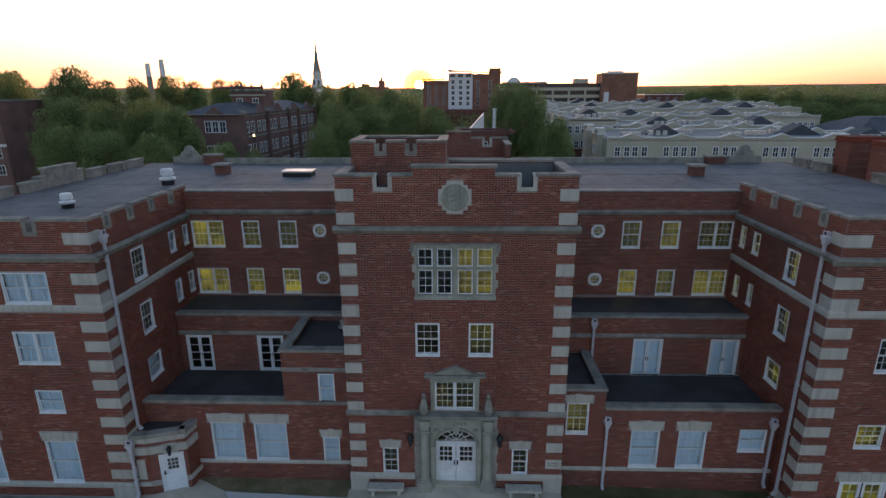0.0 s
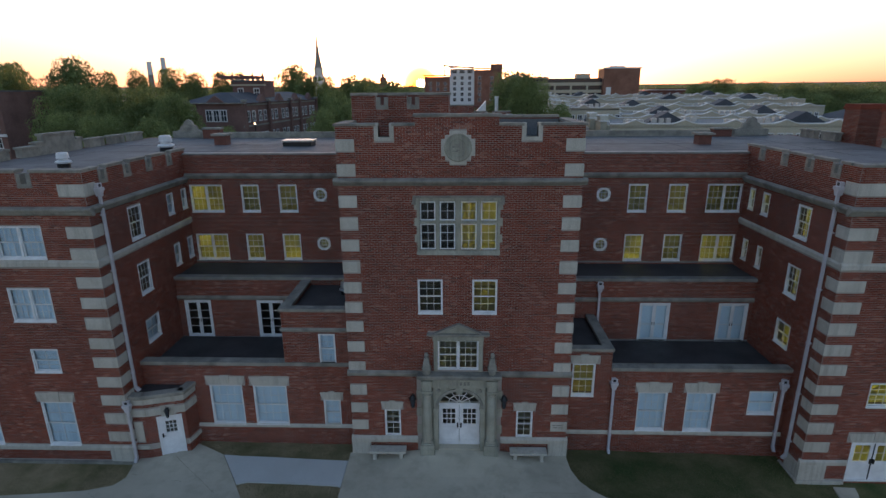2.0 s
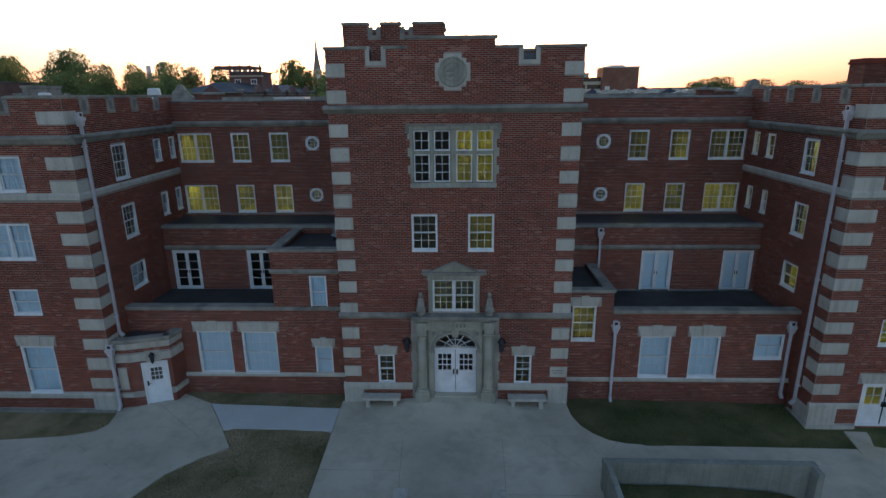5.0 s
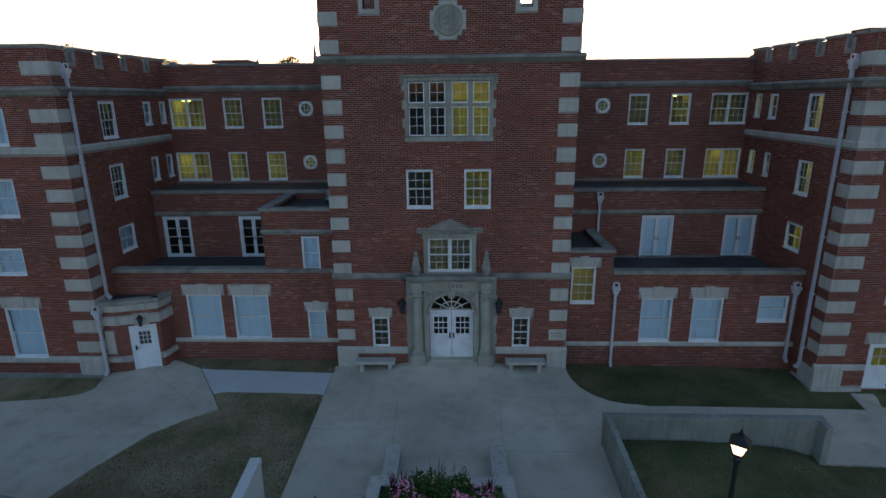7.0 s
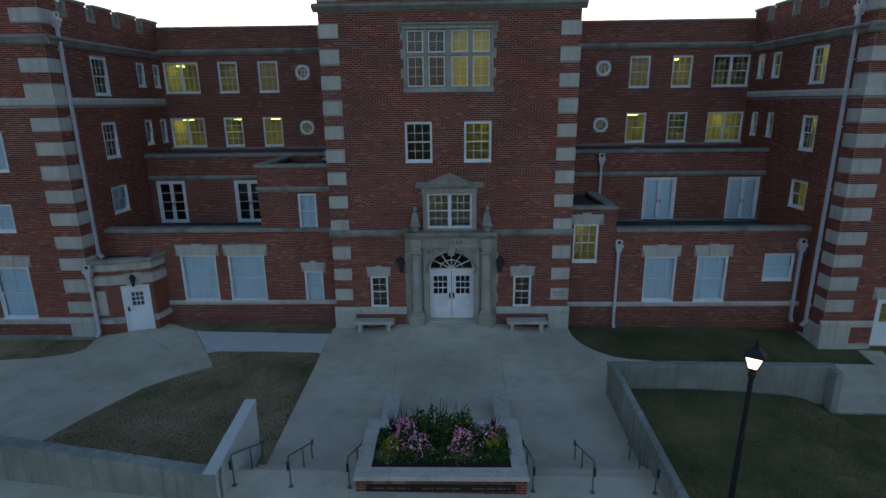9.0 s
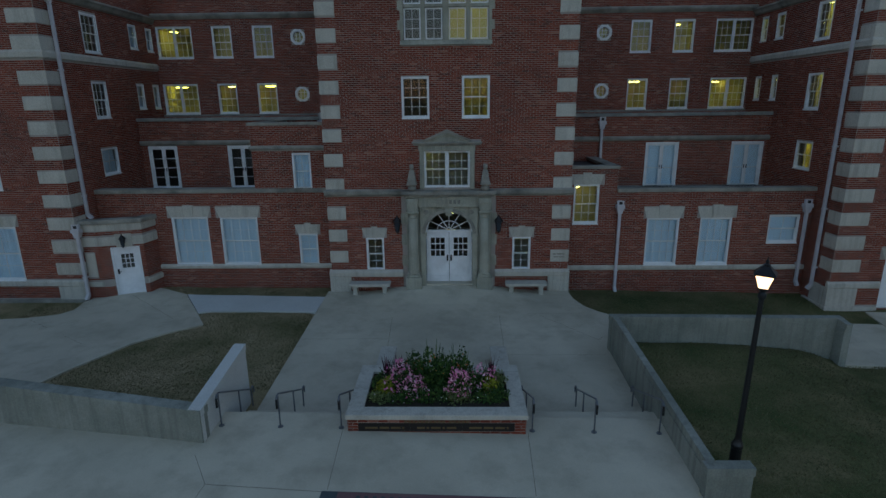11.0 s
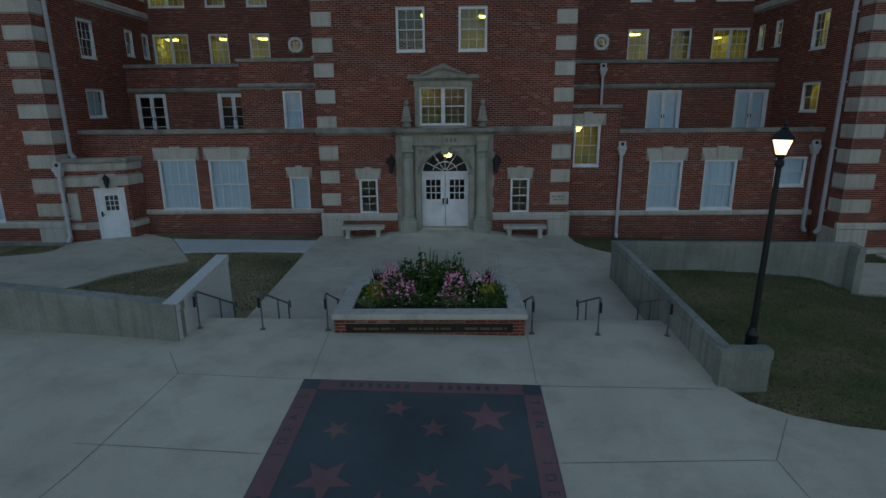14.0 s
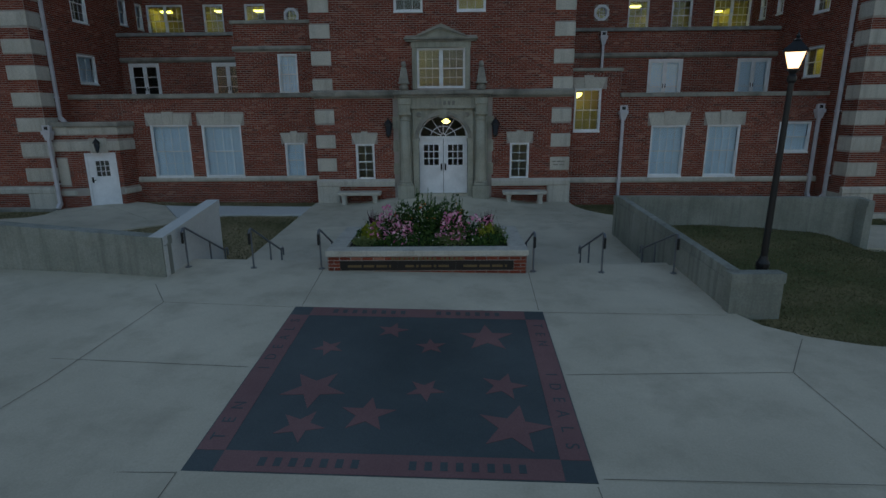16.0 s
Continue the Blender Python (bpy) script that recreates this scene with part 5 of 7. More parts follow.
part("door_handle", Build().box(16.27, 16.33, -0.02, 0.05, 0.1, 0.3, 0.006).box(16.39, 16.45, -0.02, 0.05, 0.1, 0.3, 0.006), BLACK, wd, "dark pull handle")

# roof of the main ranges and its outer parapets
roof_poly = [(-22, YWL + 0.3), (XL - 0.3, YWL + 0.3), (XL - 0.3, YB + 0.35), (XR + 0.3, YB + 0.35), (XR + 0.3, YWR + 0.3), (22.7, YWR + 0.3), (22.7, 38.6), (-22, 38.6)]
flat_roof("roof_main", roof_poly, 11.3, ROOFING, "grey flat membrane roof with seams")
flat_roof("roof_pavilion", box_poly(-4.1, 4.1, YP + 0.35, YP + 3.27), 12.5, ROOFING, "grey flat roof behind the pavilion parapet")
seams = Build()
for k in range(7):
    x = -20 + k * 6.5
    seams.box(x - 0.03, x + 0.03, 26.6, 36.2, 11.3, 11.306)
for y in (29.5, 33.0):
    seams.box(-21.5, -5, y - 0.03, y + 0.03, 11.301, 11.308).box(5, 22.3, y - 0.03, y + 0.03, 11.301, 11.308)
thing_mesh("roof_seams", seams, LOW_ROOF, "dark lapped seams of the roof membrane", "roof seam", kind="structure")


def outer_wall(name, x0, x1, y0, y1):
    return thing_mesh(name, Build().box(x0, x1, y0, y1, -3, 11.29), FAR_BRICK, "red brick outer wall of the building", "wall", kind="structure")


outer_wall("wall_outer_west", -22.35, -22, YWL, 39)
outer_wall("wall_outer_east", 22.7, 23.05, YWR, 39)
outer_wall("wall_outer_back", -22.35, 23.05, 38.6, 38.95)


def merlon_run(points, step, wide):
    """Stone-capped merlons standing along a line on the roof edge."""
    (x0, y0), (x1, y1) = points
    length = math.hypot(x1 - x0, y1 - y0)
    ang = math.degrees(math.atan2(y1 - y0, x1 - x0))
    k = step / 2
    while k < length:
        f = k / length
        mer = thing("merlon", "weathered stone-capped merlon on the roof edge", "merlon", pose(x0 + (x1 - x0) * f, y0 + (y1 - y0) * f, 11.3, 0, 0, ang), group="battlements of the wing")
        part("merlon_body", Build().box(-wide / 2, wide / 2, -0.18, 0.18, 0, 0.42), OLD_STONE, mer)
        part("merlon_cap", Build().box(-wide / 2 - 0.05, wide / 2 + 0.05, -0.24, 0.24, 0.42, 0.54, 0.02), OLD_STONE, mer)
        k += step


merlon_run([(-22.1, 20), (-22.1, 27.5)], 2.1, 1.3)
merlon_run([(-22.1, 31.5), (-22.1, 38.6)], 2.1, 1.4)
merlon_run([(22.8, 20), (22.8, 31.5)], 2.1, 1.3)
merlon_run([(22.8, 33.5), (22.8, 38.6)], 2.1, 1.4)
for x, y, ang in ((-22.1, 29.5, 90),):
    g = thing("stepped_gable", "stepped stone parapet gable on the roof edge", "parapet", pose(x, y, 11.3, 0, 0, ang))
    part("gable_body", Build().box(-1.2, 1.2, -0.16, 0.16, 0, 0.95).box(-1.75, 1.75, -0.15, 0.15, 0, 0.6), OLD_STONE, g)
    part("gable_cap", Build().box(-1.26, 1.26, -0.22, 0.22, 0.95, 1.08, 0.02).box(-1.8, -1.26, -0.22, 0.22, 0.6, 0.7, 0.02).box(1.26, 1.8, -0.22, 0.22, 0.6, 0.7, 0.02), OLD_STONE, g)
for x, y in ((-19.2, 38.7), (19.9, 38.5)):
    g = thing("curved_gable", "small curved stone parapet gable", "parapet", pose(x, y, 11.3))
    out = [(0.75 * p, 0.9 * q) for p, q in ((-1.1, 0), (1.1, 0), (1.1, 0.55), (0.85, 0.62), (0.7, 0.9), (0.45, 1.0), (0.3, 1.28), (0, 1.4), (-0.3, 1.28), (-0.45, 1.0), (-0.7, 0.9), (-0.85, 0.62), (-1.1, 0.55))]
    part("gable_body", Build().prism(out, -0.15, 0.15, "y"), OLD_STONE, g)
    part("gable_base", Build().box(-1.15, 1.15, -0.2, 0.2, 0, 0.45, 0.02), OLD_STONE, g)
part_back = thing("back_parapet", "low stone-capped parapet along the back of the roof", "parapet")
part("parapet_body", Build().box(-18.2, 18.4, 38.2, 38.5, 11.3, 11.7), OLD_STONE, part_back)
for x, y, w, d, h in ((24.1, 33.6, 1.9, 1.3, 2.2), (24.1, 30.6, 1.9, 1.3, 2.15)):
    ch = thing("chimney", "broad red brick chimney stack with a corbelled top", "chimney", pose(x, y, 11.3), group="chimneys on the east wing")
    shaft = part("shaft", Build().box(-w / 2, w / 2, -d / 2, d / 2, -13.0, h - 0.3), MORTAR, ch)
    for m, wide in ((pose(-w / 2, -d / 2, 0), w), (pose(-w / 2, d / 2, 0, 0, 0, -90), d)):
        part("brickwork", brick_mesh("brickwork", brick_spots([(0, wide, -0.5, h - 0.3)], [], 5), BRICK), None, shaft, "weathered red bricks", m=m, kind="stuff")
    part("corbel", Build().box(-w / 2 - 0.08, w / 2 + 0.08, -d / 2 - 0.08, d / 2 + 0.08, h - 0.3, h - 0.16, 0.01).box(-w / 2 - 0.04, w / 2 + 0.04, -d / 2 - 0.04, d / 2 + 0.04, h - 0.16, h, 0.01), BRICK, ch)
for x, y in ((-14.6, 33.4), (14.2, 32.6)):
    ch = thing("chimney", "short square brick chimney with a flat cap", "chimney", pose(x, y, 11.3))
    part("shaft", Build().box(-0.36, 0.36, -0.36, 0.36, 0, 0.55), FAR_BRICK, ch)
    part("cap", Build().box(-0.5, 0.5, -0.5, 0.5, 0.55, 0.68, 0.03), OLD_STONE, ch)
bx = thing("chimney", "low brick stack by the roof edge", "chimney", pose(-17.2, 38.0, 11.3))
part("shaft", Build().box(-0.6, 0.6, -0.3, 0.3, 0, 0.62), FAR_BRICK, bx)
part("cap", Build().box(-0.66, 0.66, -0.38, 0.38, 0.62, 0.74, 0.02), OLD_STONE, bx)
bx = copy_thing(bx, pose(17.7, 38.0, 11.15))
for x, y, s in ((-16.0, 29.4, 0.95), (-17.3, 23.2, 0.71), (-5.1, 22.6, 0.62)):
    z = 5.7 if s < 0.7 else 11.3
    v = thing("roof_vent", "bright galvanised turbine roof vent", "roof vent", pose(x, y, z) @ Matrix.Scale(s, 4), group="roof vents")
    part("curb", Build().lathe([(0.36, 0), (0.36, 0.22), (0.3, 0.26)], sides=16), BLACK, v)
    part("drum", Build().lathe([(0.28, 0.24), (0.44, 0.3), (0.46, 0.38), (0.4, 0.44), (0.27, 0.47), (0.27, 0.54), (0.35, 0.57), (0.36, 0.64), (0.34, 0.68), (0.33, 0.86), (0.28, 0.93), (0.0, 0.95)], sides=20), WHITE_METAL if s > 0.7 else ZINC, v, smooth=False)
hat = thing("roof_hatch", "flat pale roof hatch", "roof hatch", pose(-9.6, 32.6, 11.3))
part("curb", Build().box(-0.85, 0.85, -0.5, 0.5, 0, 0.25), BLACK, hat)
part("lid", Build().box(-0.92, 0.92, -0.56, 0.56, 0.25, 0.36, 0.02), ZINC, hat)

# stair tower and roof room behind the pavilion
SLOTS = [(-3.1, -2.94), (-1.89, -1.73)]
tw = wall("wall_tower_front", pose(0, 21.67, 0), [(-4.22, -0.42, 11.2, 14.26)], slots(SLOTS, 13.9, 14.26), [], "brick stair tower with battlements on the roof", 0.3)
part("tower_side", Build().box(-0.72, -0.42, 0.3, 2.6, 11.2, 14.26).box(-4.22, -3.92, 0.3, 2.6, 11.2, 14.26).box(-3.92, -0.72, 2.3, 2.6, 11.2, 14.26), FAR_BRICK, tw)
part("tower_roof", Build().box(-3.92, -0.72, 0.3, 2.3, 13.3, 13.45), ROOFING, tw)
crenels(tw, -4.22, -0.42, SLOTS, 13.9, 14.26, 0.3)
part("coping", Build().box(-0.76, -0.36, 0.36, 2.64, 14.26, 14.36, 0.015).box(-4.28, -3.88, 0.36, 2.64, 14.26, 14.36, 0.015).box(-3.88, -0.76, 2.26, 2.64, 14.26, 14.36, 0.015), OLD_STONE, tw)
tr = wall("wall_rear_pavilion", pose(0, 40, 0), [(-4.2, 3.6, 9.0, 12.88), (-0.75, 0.95, 12.88, 13.32)], [(1.98, 2.34, 12.42, 12.88)], [(1.8, 2.52, 12.25, 12.88)], "stepped brick parapet of the rear pavilion", 0.3)
for a, b, z in ((-4.24, -0.75, 12.88), (-0.8, 1.0, 13.32), (1.0, 1.94, 12.88), (2.38, 3.64, 12.88)):
    part("coping", Build().box(a, b, -0.06, 0.35, z, z + 0.1, 0.015), OLD_STONE, tr)
part("notch_surround", Build().box(1.82, 1.98, -0.02, 0.304, 12.28, 12.92, 0.01).box(2.34, 2.5, -0.02, 0.304, 12.28, 12.92, 0.01).box(1.98, 2.34, -0.02, 0.304, 12.28, 12.42, 0.01), LIMESTONE, tr)
part("side_parapet", Build().box(3.3, 3.6, -3.2, 0, 11.3, 12.7), FAR_BRICK, tr)
part("side_coping", Build().box(3.24, 3.66, -3.25, 0, 12.7, 12.8, 0.015), OLD_STONE, tr)
part("pavilion_roof", Build().box(-4.2, 3.3, -1.4, 0, 11.1, 11.5), ROOFING, tr)

# ---- porch in the west corner ----
CORNERS = [(XL - 0.02, 18.95), (-12.9, 18.98), (-11.45, 19.42), (-11.3, Y1 + 0.05)]
porch = thing("porch", "low canted brick porch with stone bands", "porch", kind="structure")
for k, (p, q) in enumerate(zip(CORNERS, CORNERS[1:])):
    length = math.hypot(q[0] - p[0], q[1] - p[1])
    m = pose(p[0], p[1], 0, 0, 0, math.degrees(math.atan2(q[1] - p[1], q[0] - p[0])))
    holes = [(0.38, 1.36, -0.35, 1.56)] if k == 1 else []
    wl = part("wall_side", cells("wall_side", [(0, length, -0.7, 2.45)], holes, 0.25, MORTAR), None, porch, m=m)
    spots = brick_spots([(-0.012, length + 0.012, -0.7, 2.45)], holes + [(-1, 3, 1.62, 1.98), (-1, 3, 2.2, 2.5), (-1, 3, 0.1, 0.28)] + ([(0.04, 0.42, 0.45, 1.4)] if k == 0 else []), 7 + k)
    part("brick_courses", brick_mesh("brick_courses", spots, BRICK), None, wl, "red bricks", kind="stuff")
    part("stone_band", Build().box(-0.01, length + 0.01, -0.03, 0.1, 1.64, 1.96, 0.01), LIMESTONE, wl)
    part("stone_band", Build().box(-0.01, length + 0.01, -0.03, 0.1, 2.2, 2.45, 0.01), LIMESTONE, wl)
    part("coping", Build().box(-0.05, length + 0.05, -0.1, 0.3, 2.45, 2.62, 0.03), OLD_STONE, wl)
    if k != 1:
        part("base_band", Build().box(-0.01, length + 0.01, -0.04, 0.1, 0.1, 0.27, 0.01), LIMESTONE, wl)
    if k == 0:
        part("stone_panel", Build().box(0.06, 0.4, -0.02, 0.1, 0.47, 1.38, 0.01), LIMESTONE, wl)
    if k == 1:
        part("lamp_block", Build().box(0.6, 1.15, -0.04, 0.1, 1.56, 2.06, 0.01), LIMESTONE, wl)
        side_door_pose = m
part("porch_roof", Build().prism([(XL, 19.1), (-12.9, 19.15), (-11.6, 19.5), (-11.5, Y1 + 0.1), (XL, Y1 + 0.1)], 2.3, 2.46), LOW_ROOF, porch)
sd = thing("door_side", "white side door with a nine-pane window", "door", side_door_pose @ pose(0.87, 0.03, -0.35), "structure")
part("door_frame", Build().box(-0.49, -0.42, -0.02, 0.12, 0, 1.91).box(0.42, 0.49, -0.02, 0.12, 0, 1.91).box(-0.42, 0.42, -0.02, 0.12, 1.84, 1.91), DOOR_WHITE, sd)
leaf = part("door_leaf", cells("door_leaf", [(-0.42, 0.42, 0.01, 1.84)], [(-0.19, 0.23, 1.08, 1.62)], 0.05, DOOR_WHITE), None, sd, m=pose(0, 0.02, 0))
b = Build()
for i in (1, 2):
    b.box(-0.19 + 0.14 * i - 0.012, -0.19 + 0.14 * i + 0.012, 0.01, 0.04, 1.08, 1.62).box(-0.19, 0.23, 0.012, 0.038, 1.08 + 0.18 * i - 0.012, 1.08 + 0.18 * i + 0.012)
part("muntin", b, DOOR_WHITE, leaf)
part("pane", Build().pane(-0.2, 0.24, 0.022, 1.07, 1.63), GLASS, leaf).visible_shadow = False
# added dark sheet stands in for the shaded interior behind the pane
part("inner_dark", Build().box(-0.22, 0.26, 0.12, 0.13, 1.0, 1.7), ROOM_SHADED, leaf)
part("door_handle", Build().box(-0.37, -0.31, -0.02, 0.0, 0.86, 1.06, 0.005).box(-0.37, -0.24, -0.05, -0.03, 0.94, 0.965, 0.004), BLACK, leaf, "dark lever handle")

# ---- retaining walls ----
def sloping_wall(name, p, q, thick, tops, base, label, cap=0.16, mat=None):
    """A concrete wall from p to q, to the left of that line, with a slightly wider cap."""
    d = Vector((q[0] - p[0], q[1] - p[1], 0))
    n = Vector((-d.y, d.x, 0)).normalized()
    ob = thing(name, label, "wall", kind="structure")
    def body(z0, z1, z2, z3, out):
        e = d.normalized() * out
        c = [Vector((p[0], p[1], 0)) - n * out - e, Vector((q[0], q[1], 0)) - n * out + e, Vector((q[0], q[1], 0)) + n * (thick + out) + e, Vector((p[0], p[1], 0)) + n * (thick + out) - e]
        lo, hi = (z0, z1, z1, z0), (z2, z3, z3, z2)
        return Build().add([(v.x, v.y, z) for v, z in zip(c, lo)] + [(v.x, v.y, z) for v, z in zip(c, hi)],
                           [(3, 2, 1, 0), (4, 5, 6, 7), (0, 1, 5, 4), (1, 2, 6, 5), (2, 3, 7, 6), (3, 0, 4, 7)])
    part("wall_body", body(base, base, tops[0] - cap, tops[1] - cap, 0), mat or WALL_CONCRETE, ob, "" if mat else "stained grey cast concrete")
    part("wall_cap", body(tops[0] - cap, tops[1] - cap, tops[0], tops[1], 0.018), mat or WALL_CONCRETE, ob)
    return ob


CW = "grey cast concrete retaining wall with a plain cap"
sloping_wall("wall_plaza_west", (-12, 10.42), (-4.9, 9.465), 0.26, (1.07, 0.7), -0.9, CW)
sloping_wall("wall_plaza_west_end", (-40, 14.03), (-12.03, 10.425), 0.26, (1.07, 1.07), -0.9, CW)
# paler than the other walls: light on its east face is in the colour
sloping_wall("wall_plaza_west_arm", (-4.88, 9.5), (-4.88, 11.95), 0.24, (0.715, 1.0), -1.0, "cast concrete wall beside the steps, its sky-lit paleness put into the colour", mat=NEW_OR_LIT_CONCRETE)
sloping_wall("wall_plaza_east", (4.93, 14.56), (4.86, 8.4), -0.2, (0.62, 0.38), -1.1, CW)
sloping_wall("wall_plaza_east_pier", (4.63, 8.19), (5.44, 8.2), 0.2, (0.375, 0.375), -0.9, CW)
sloping_wall("wall_lawn", (4.71, 14.575), (11.32, 14.62), 0.2, (0.615, 0.53), -1.4, CW)
sloping_wall("wall_lawn_end", (11.12, 14.24), (11.12, 14.6), -0.2, (0.5, 0.525), -1.4, CW)

# saw-cut joints in the paving
cut = Build()


def joint(p, q, z):
    d = Vector((q[0] - p[0], q[1] - p[1], 0)).normalized() * 0.0045
    zz = (lambda x, y: z) if not callable(z) else z
    cut.add([(p[0] - d.y, p[1] + d.x, zz(*p)), (p[0] + d.y, p[1] - d.x, zz(*p)), (q[0] + d.y, q[1] - d.x, zz(*q)), (q[0] - d.y, q[1] + d.x, zz(*q))], [(0, 1, 2, 3)])


PZ = lambda x, y: plaza_z(x, y) + 0.0045
for p, q in (((-2.16, 9.95), (-2.1, 8.25)), ((1.74, 9.95), (1.66, 8.2)), ((1.7, 8.13), (4.58, 8.12)), ((1.72, 6.31), (4.61, 6.45)), ((4.61, 6.45), (5.28, 7.36)), ((4.61, 6.45), (4.66, 5.18)), ((4.66, 5.18), (4.8, 0)),
             ((1.7, 4.5), (8.8, 4.4)), ((-2.3, 4.5), (-2.4, 0)), ((1.62, 4.4), (1.7, 0)), ((-4.9, 9.1), (-4.36, 8.32)), ((-2.2, 8.2), (-4.36, 8.32)), ((-4.36, 8.32), (-4.6, 6.0)), ((-4.6, 6.0), (-5.4, 2.0)),
             ((-8.8, 6.75), (-4.55, 6.5)), ((-4.55, 6.5), (-2.3, 6.38)), ((-9, 4.45), (-2.3, 4.49))):
    joint(p, q, PZ)
tz = lambda x, y: terrace_z(x, y) + 0.005
for p, q in (((1.72, 17.3), (1.66, 14.3)), ((-1.9, 17.0), (-1.8, 14.65)), ((1.66, 14.35), (4.55, 14.35)), ((1.72, 17.3), (4.5, 17.3)), ((-4.55, 15.4), (-1.85, 15.4)), ((3.1, 17.1), (4.6, 15.3)), ((4.6, 15.3), (6, 17.2))):
    joint(p, q, tz)
wz = lambda x, y: walk_z(x, y) + 0.005
for p, q in (((-13.2, 18.0), (-11.0, 17.6)), ((-14.3, 16.9), (-11.2, 15.0)), ((-11.9, 19.0), (-9.4, 17.0))):
    joint(p, q, wz)
thing_mesh("paving_joints", cut, JOINT, "thin dark saw-cut joints in the concrete paving", "joint", kind="structure")

# ---- inlaid plaza panel with stars ----
MX, MY, MW, ML, MR = -0.28, 6.33, 3.91, 3.71, -1.15
mosaic = thing("inlaid_panel", "dark terrazzo plaza panel inlaid with dull red stars and border", "paving panel", pose(MX, MY, plaza_z(MX, MY) + 0.002, math.degrees(math.atan(0.075)), math.degrees(math.atan(0.018)), MR))
h, l, bw = MW / 2, ML / 2, 0.3
part("field", Build().box(-h, h, -l, l, -0.05, 0.004), TERRAZZO_DARK, mosaic, "dark blue-black terrazzo")
for b in (Build().box(-h + bw, h - bw, l - bw, l - 0.012, -0.04, 0.008), Build().box(-h + bw, h - bw, -l + 0.012, -l + bw, -0.04, 0.008),
          Build().box(-h + 0.012, -h + bw, -l + bw, l - bw, -0.04, 0.008), Build().box(h - bw, h - 0.012, -l + bw, l - bw, -0.04, 0.008)):
    part("border", b, TERRAZZO_RED, mosaic, "dull red terrazzo border")
back_m = pose(MX, MY, 0, 0, 0, MR).inverted()
for x, y, r, a in ((-1.35, 5.92, 0.4, 58), (0.95, 5.23, 0.42, 77), (0.78, 7.26, 0.4, 20), (-0.57, 7.44, 0.24, 80), (-1.39, 6.91, 0.22, 50), (0.0, 6.98, 0.22, 96), (-0.03, 5.92, 0.24, 62), (0.91, 6.03, 0.29, 75), (-0.64, 5.43, 0.32, 88), (-1.33, 5.21, 0.28, 66)):
    p = back_m @ Vector((x, y, 0))
    pts = [(p.x + (r if k % 2 == 0 else r * 0.4) * math.cos(radians(a + 36 * k)), p.y + (r if k % 2 == 0 else r * 0.4) * math.sin(radians(a + 36 * k))) for k in range(10)]
    part("star", Build().prism(pts, -0.03, 0.008), TERRAZZO_RED, mosaic, "dull red five-pointed star")


def letters(text, size, mat, parent, m, name="lettering", gap=1.0):
    cu = bpy.data.curves.new(name, "FONT")
    cu.body, cu.size, cu.align_x, cu.align_y, cu.space_character, cu.extrude = text, size, "CENTER", "CENTER", gap, 0.001
    tmp = bpy.data.objects.new(name, cu)
    scene.collection.objects.link(tmp)
    dg = bpy.context.evaluated_depsgraph_get()
    me = bpy.data.meshes.new_from_object(tmp.evaluated_get(dg))
    bpy.data.objects.remove(tmp)
    me.materials.clear()
    me.materials.append(mat)
    ob = new(name, me)
    ob.parent, ob.matrix_basis = parent, m
    return ob


def bar_word(n, pitch, size, parent, m, mat):
    for k in range(n):
        x = (k - (n - 1) / 2) * pitch
        part("lettering_bar", Build().box(x - size * 0.3, x + size * 0.3, -size / 2, size / 2, 0, 0.002), mat, parent, m=m)


for k, ch in enumerate("TEN  IDEALS"):
    if ch != " ":
        u = (k - 5) * 0.27
        letters(ch, 0.2, TERRAZZO_DARK, mosaic, pose(h - bw / 2, -u, 0.01, 0, 0, -90), "letter")
        letters(ch, 0.2, TERRAZZO_DARK, mosaic, pose(-h + bw / 2, u, 0.01, 0, 0, 90), "letter")
for y, r in ((l - bw / 2, 0), (-l + bw / 2, 180)):
    s = 1 if r == 0 else -1
    bar_word(8, 0.15, 0.12, mosaic, pose(-s * 0.75, y, 0.009, 0, 0, r), TERRAZZO_DARK)
    bar_word(7, 0.15, 0.12, mosaic, pose(s * 0.78, y, 0.009, 0, 0, r), TERRAZZO_DARK)

# ---- planter ----
PX0, PX1, PY0, PY1, PTOP = -2.04, 1.69, 9.95, 12.12, 0.33
planter = thing("planter", "brick planter with broad pale stone coping and plaques", "planter")
core = Build()
for a, b, c, d in ((PX0, PX1, PY0, PY0 + 0.3), (PX0, PX1, PY1 - 0.3, PY1), (PX0, PX0 + 0.3, PY0 + 0.3, PY1 - 0.3), (PX1 - 0.3, PX1, PY0 + 0.3, PY1 - 0.3)):
    core.box(a, b, c, d, -0.7, 0.22)
part("core", core, MORTAR, planter, "mortar joints")
for a, b, c, d in ((PX0 - 0.04, PX1 + 0.04, PY0 - 0.04, PY0 + 0.3), (PX0 - 0.04, PX1 + 0.04, PY1 - 0.3, PY1 + 0.04), (PX0 - 0.04, PX0 + 0.3, PY0 + 0.304, PY1 - 0.304), (PX1 - 0.3, PX1 + 0.04, PY0 + 0.304, PY1 - 0.304)):
    part("coping", Build().box(a, b, c, d, 0.22, PTOP, 0.012), LIMESTONE, planter, "pale smooth limestone coping")
part("soil", Build().box(PX0 + 0.3, PX1 - 0.3, PY0 + 0.3, PY1 - 0.3, -0.3, 0.27), SOIL, planter)
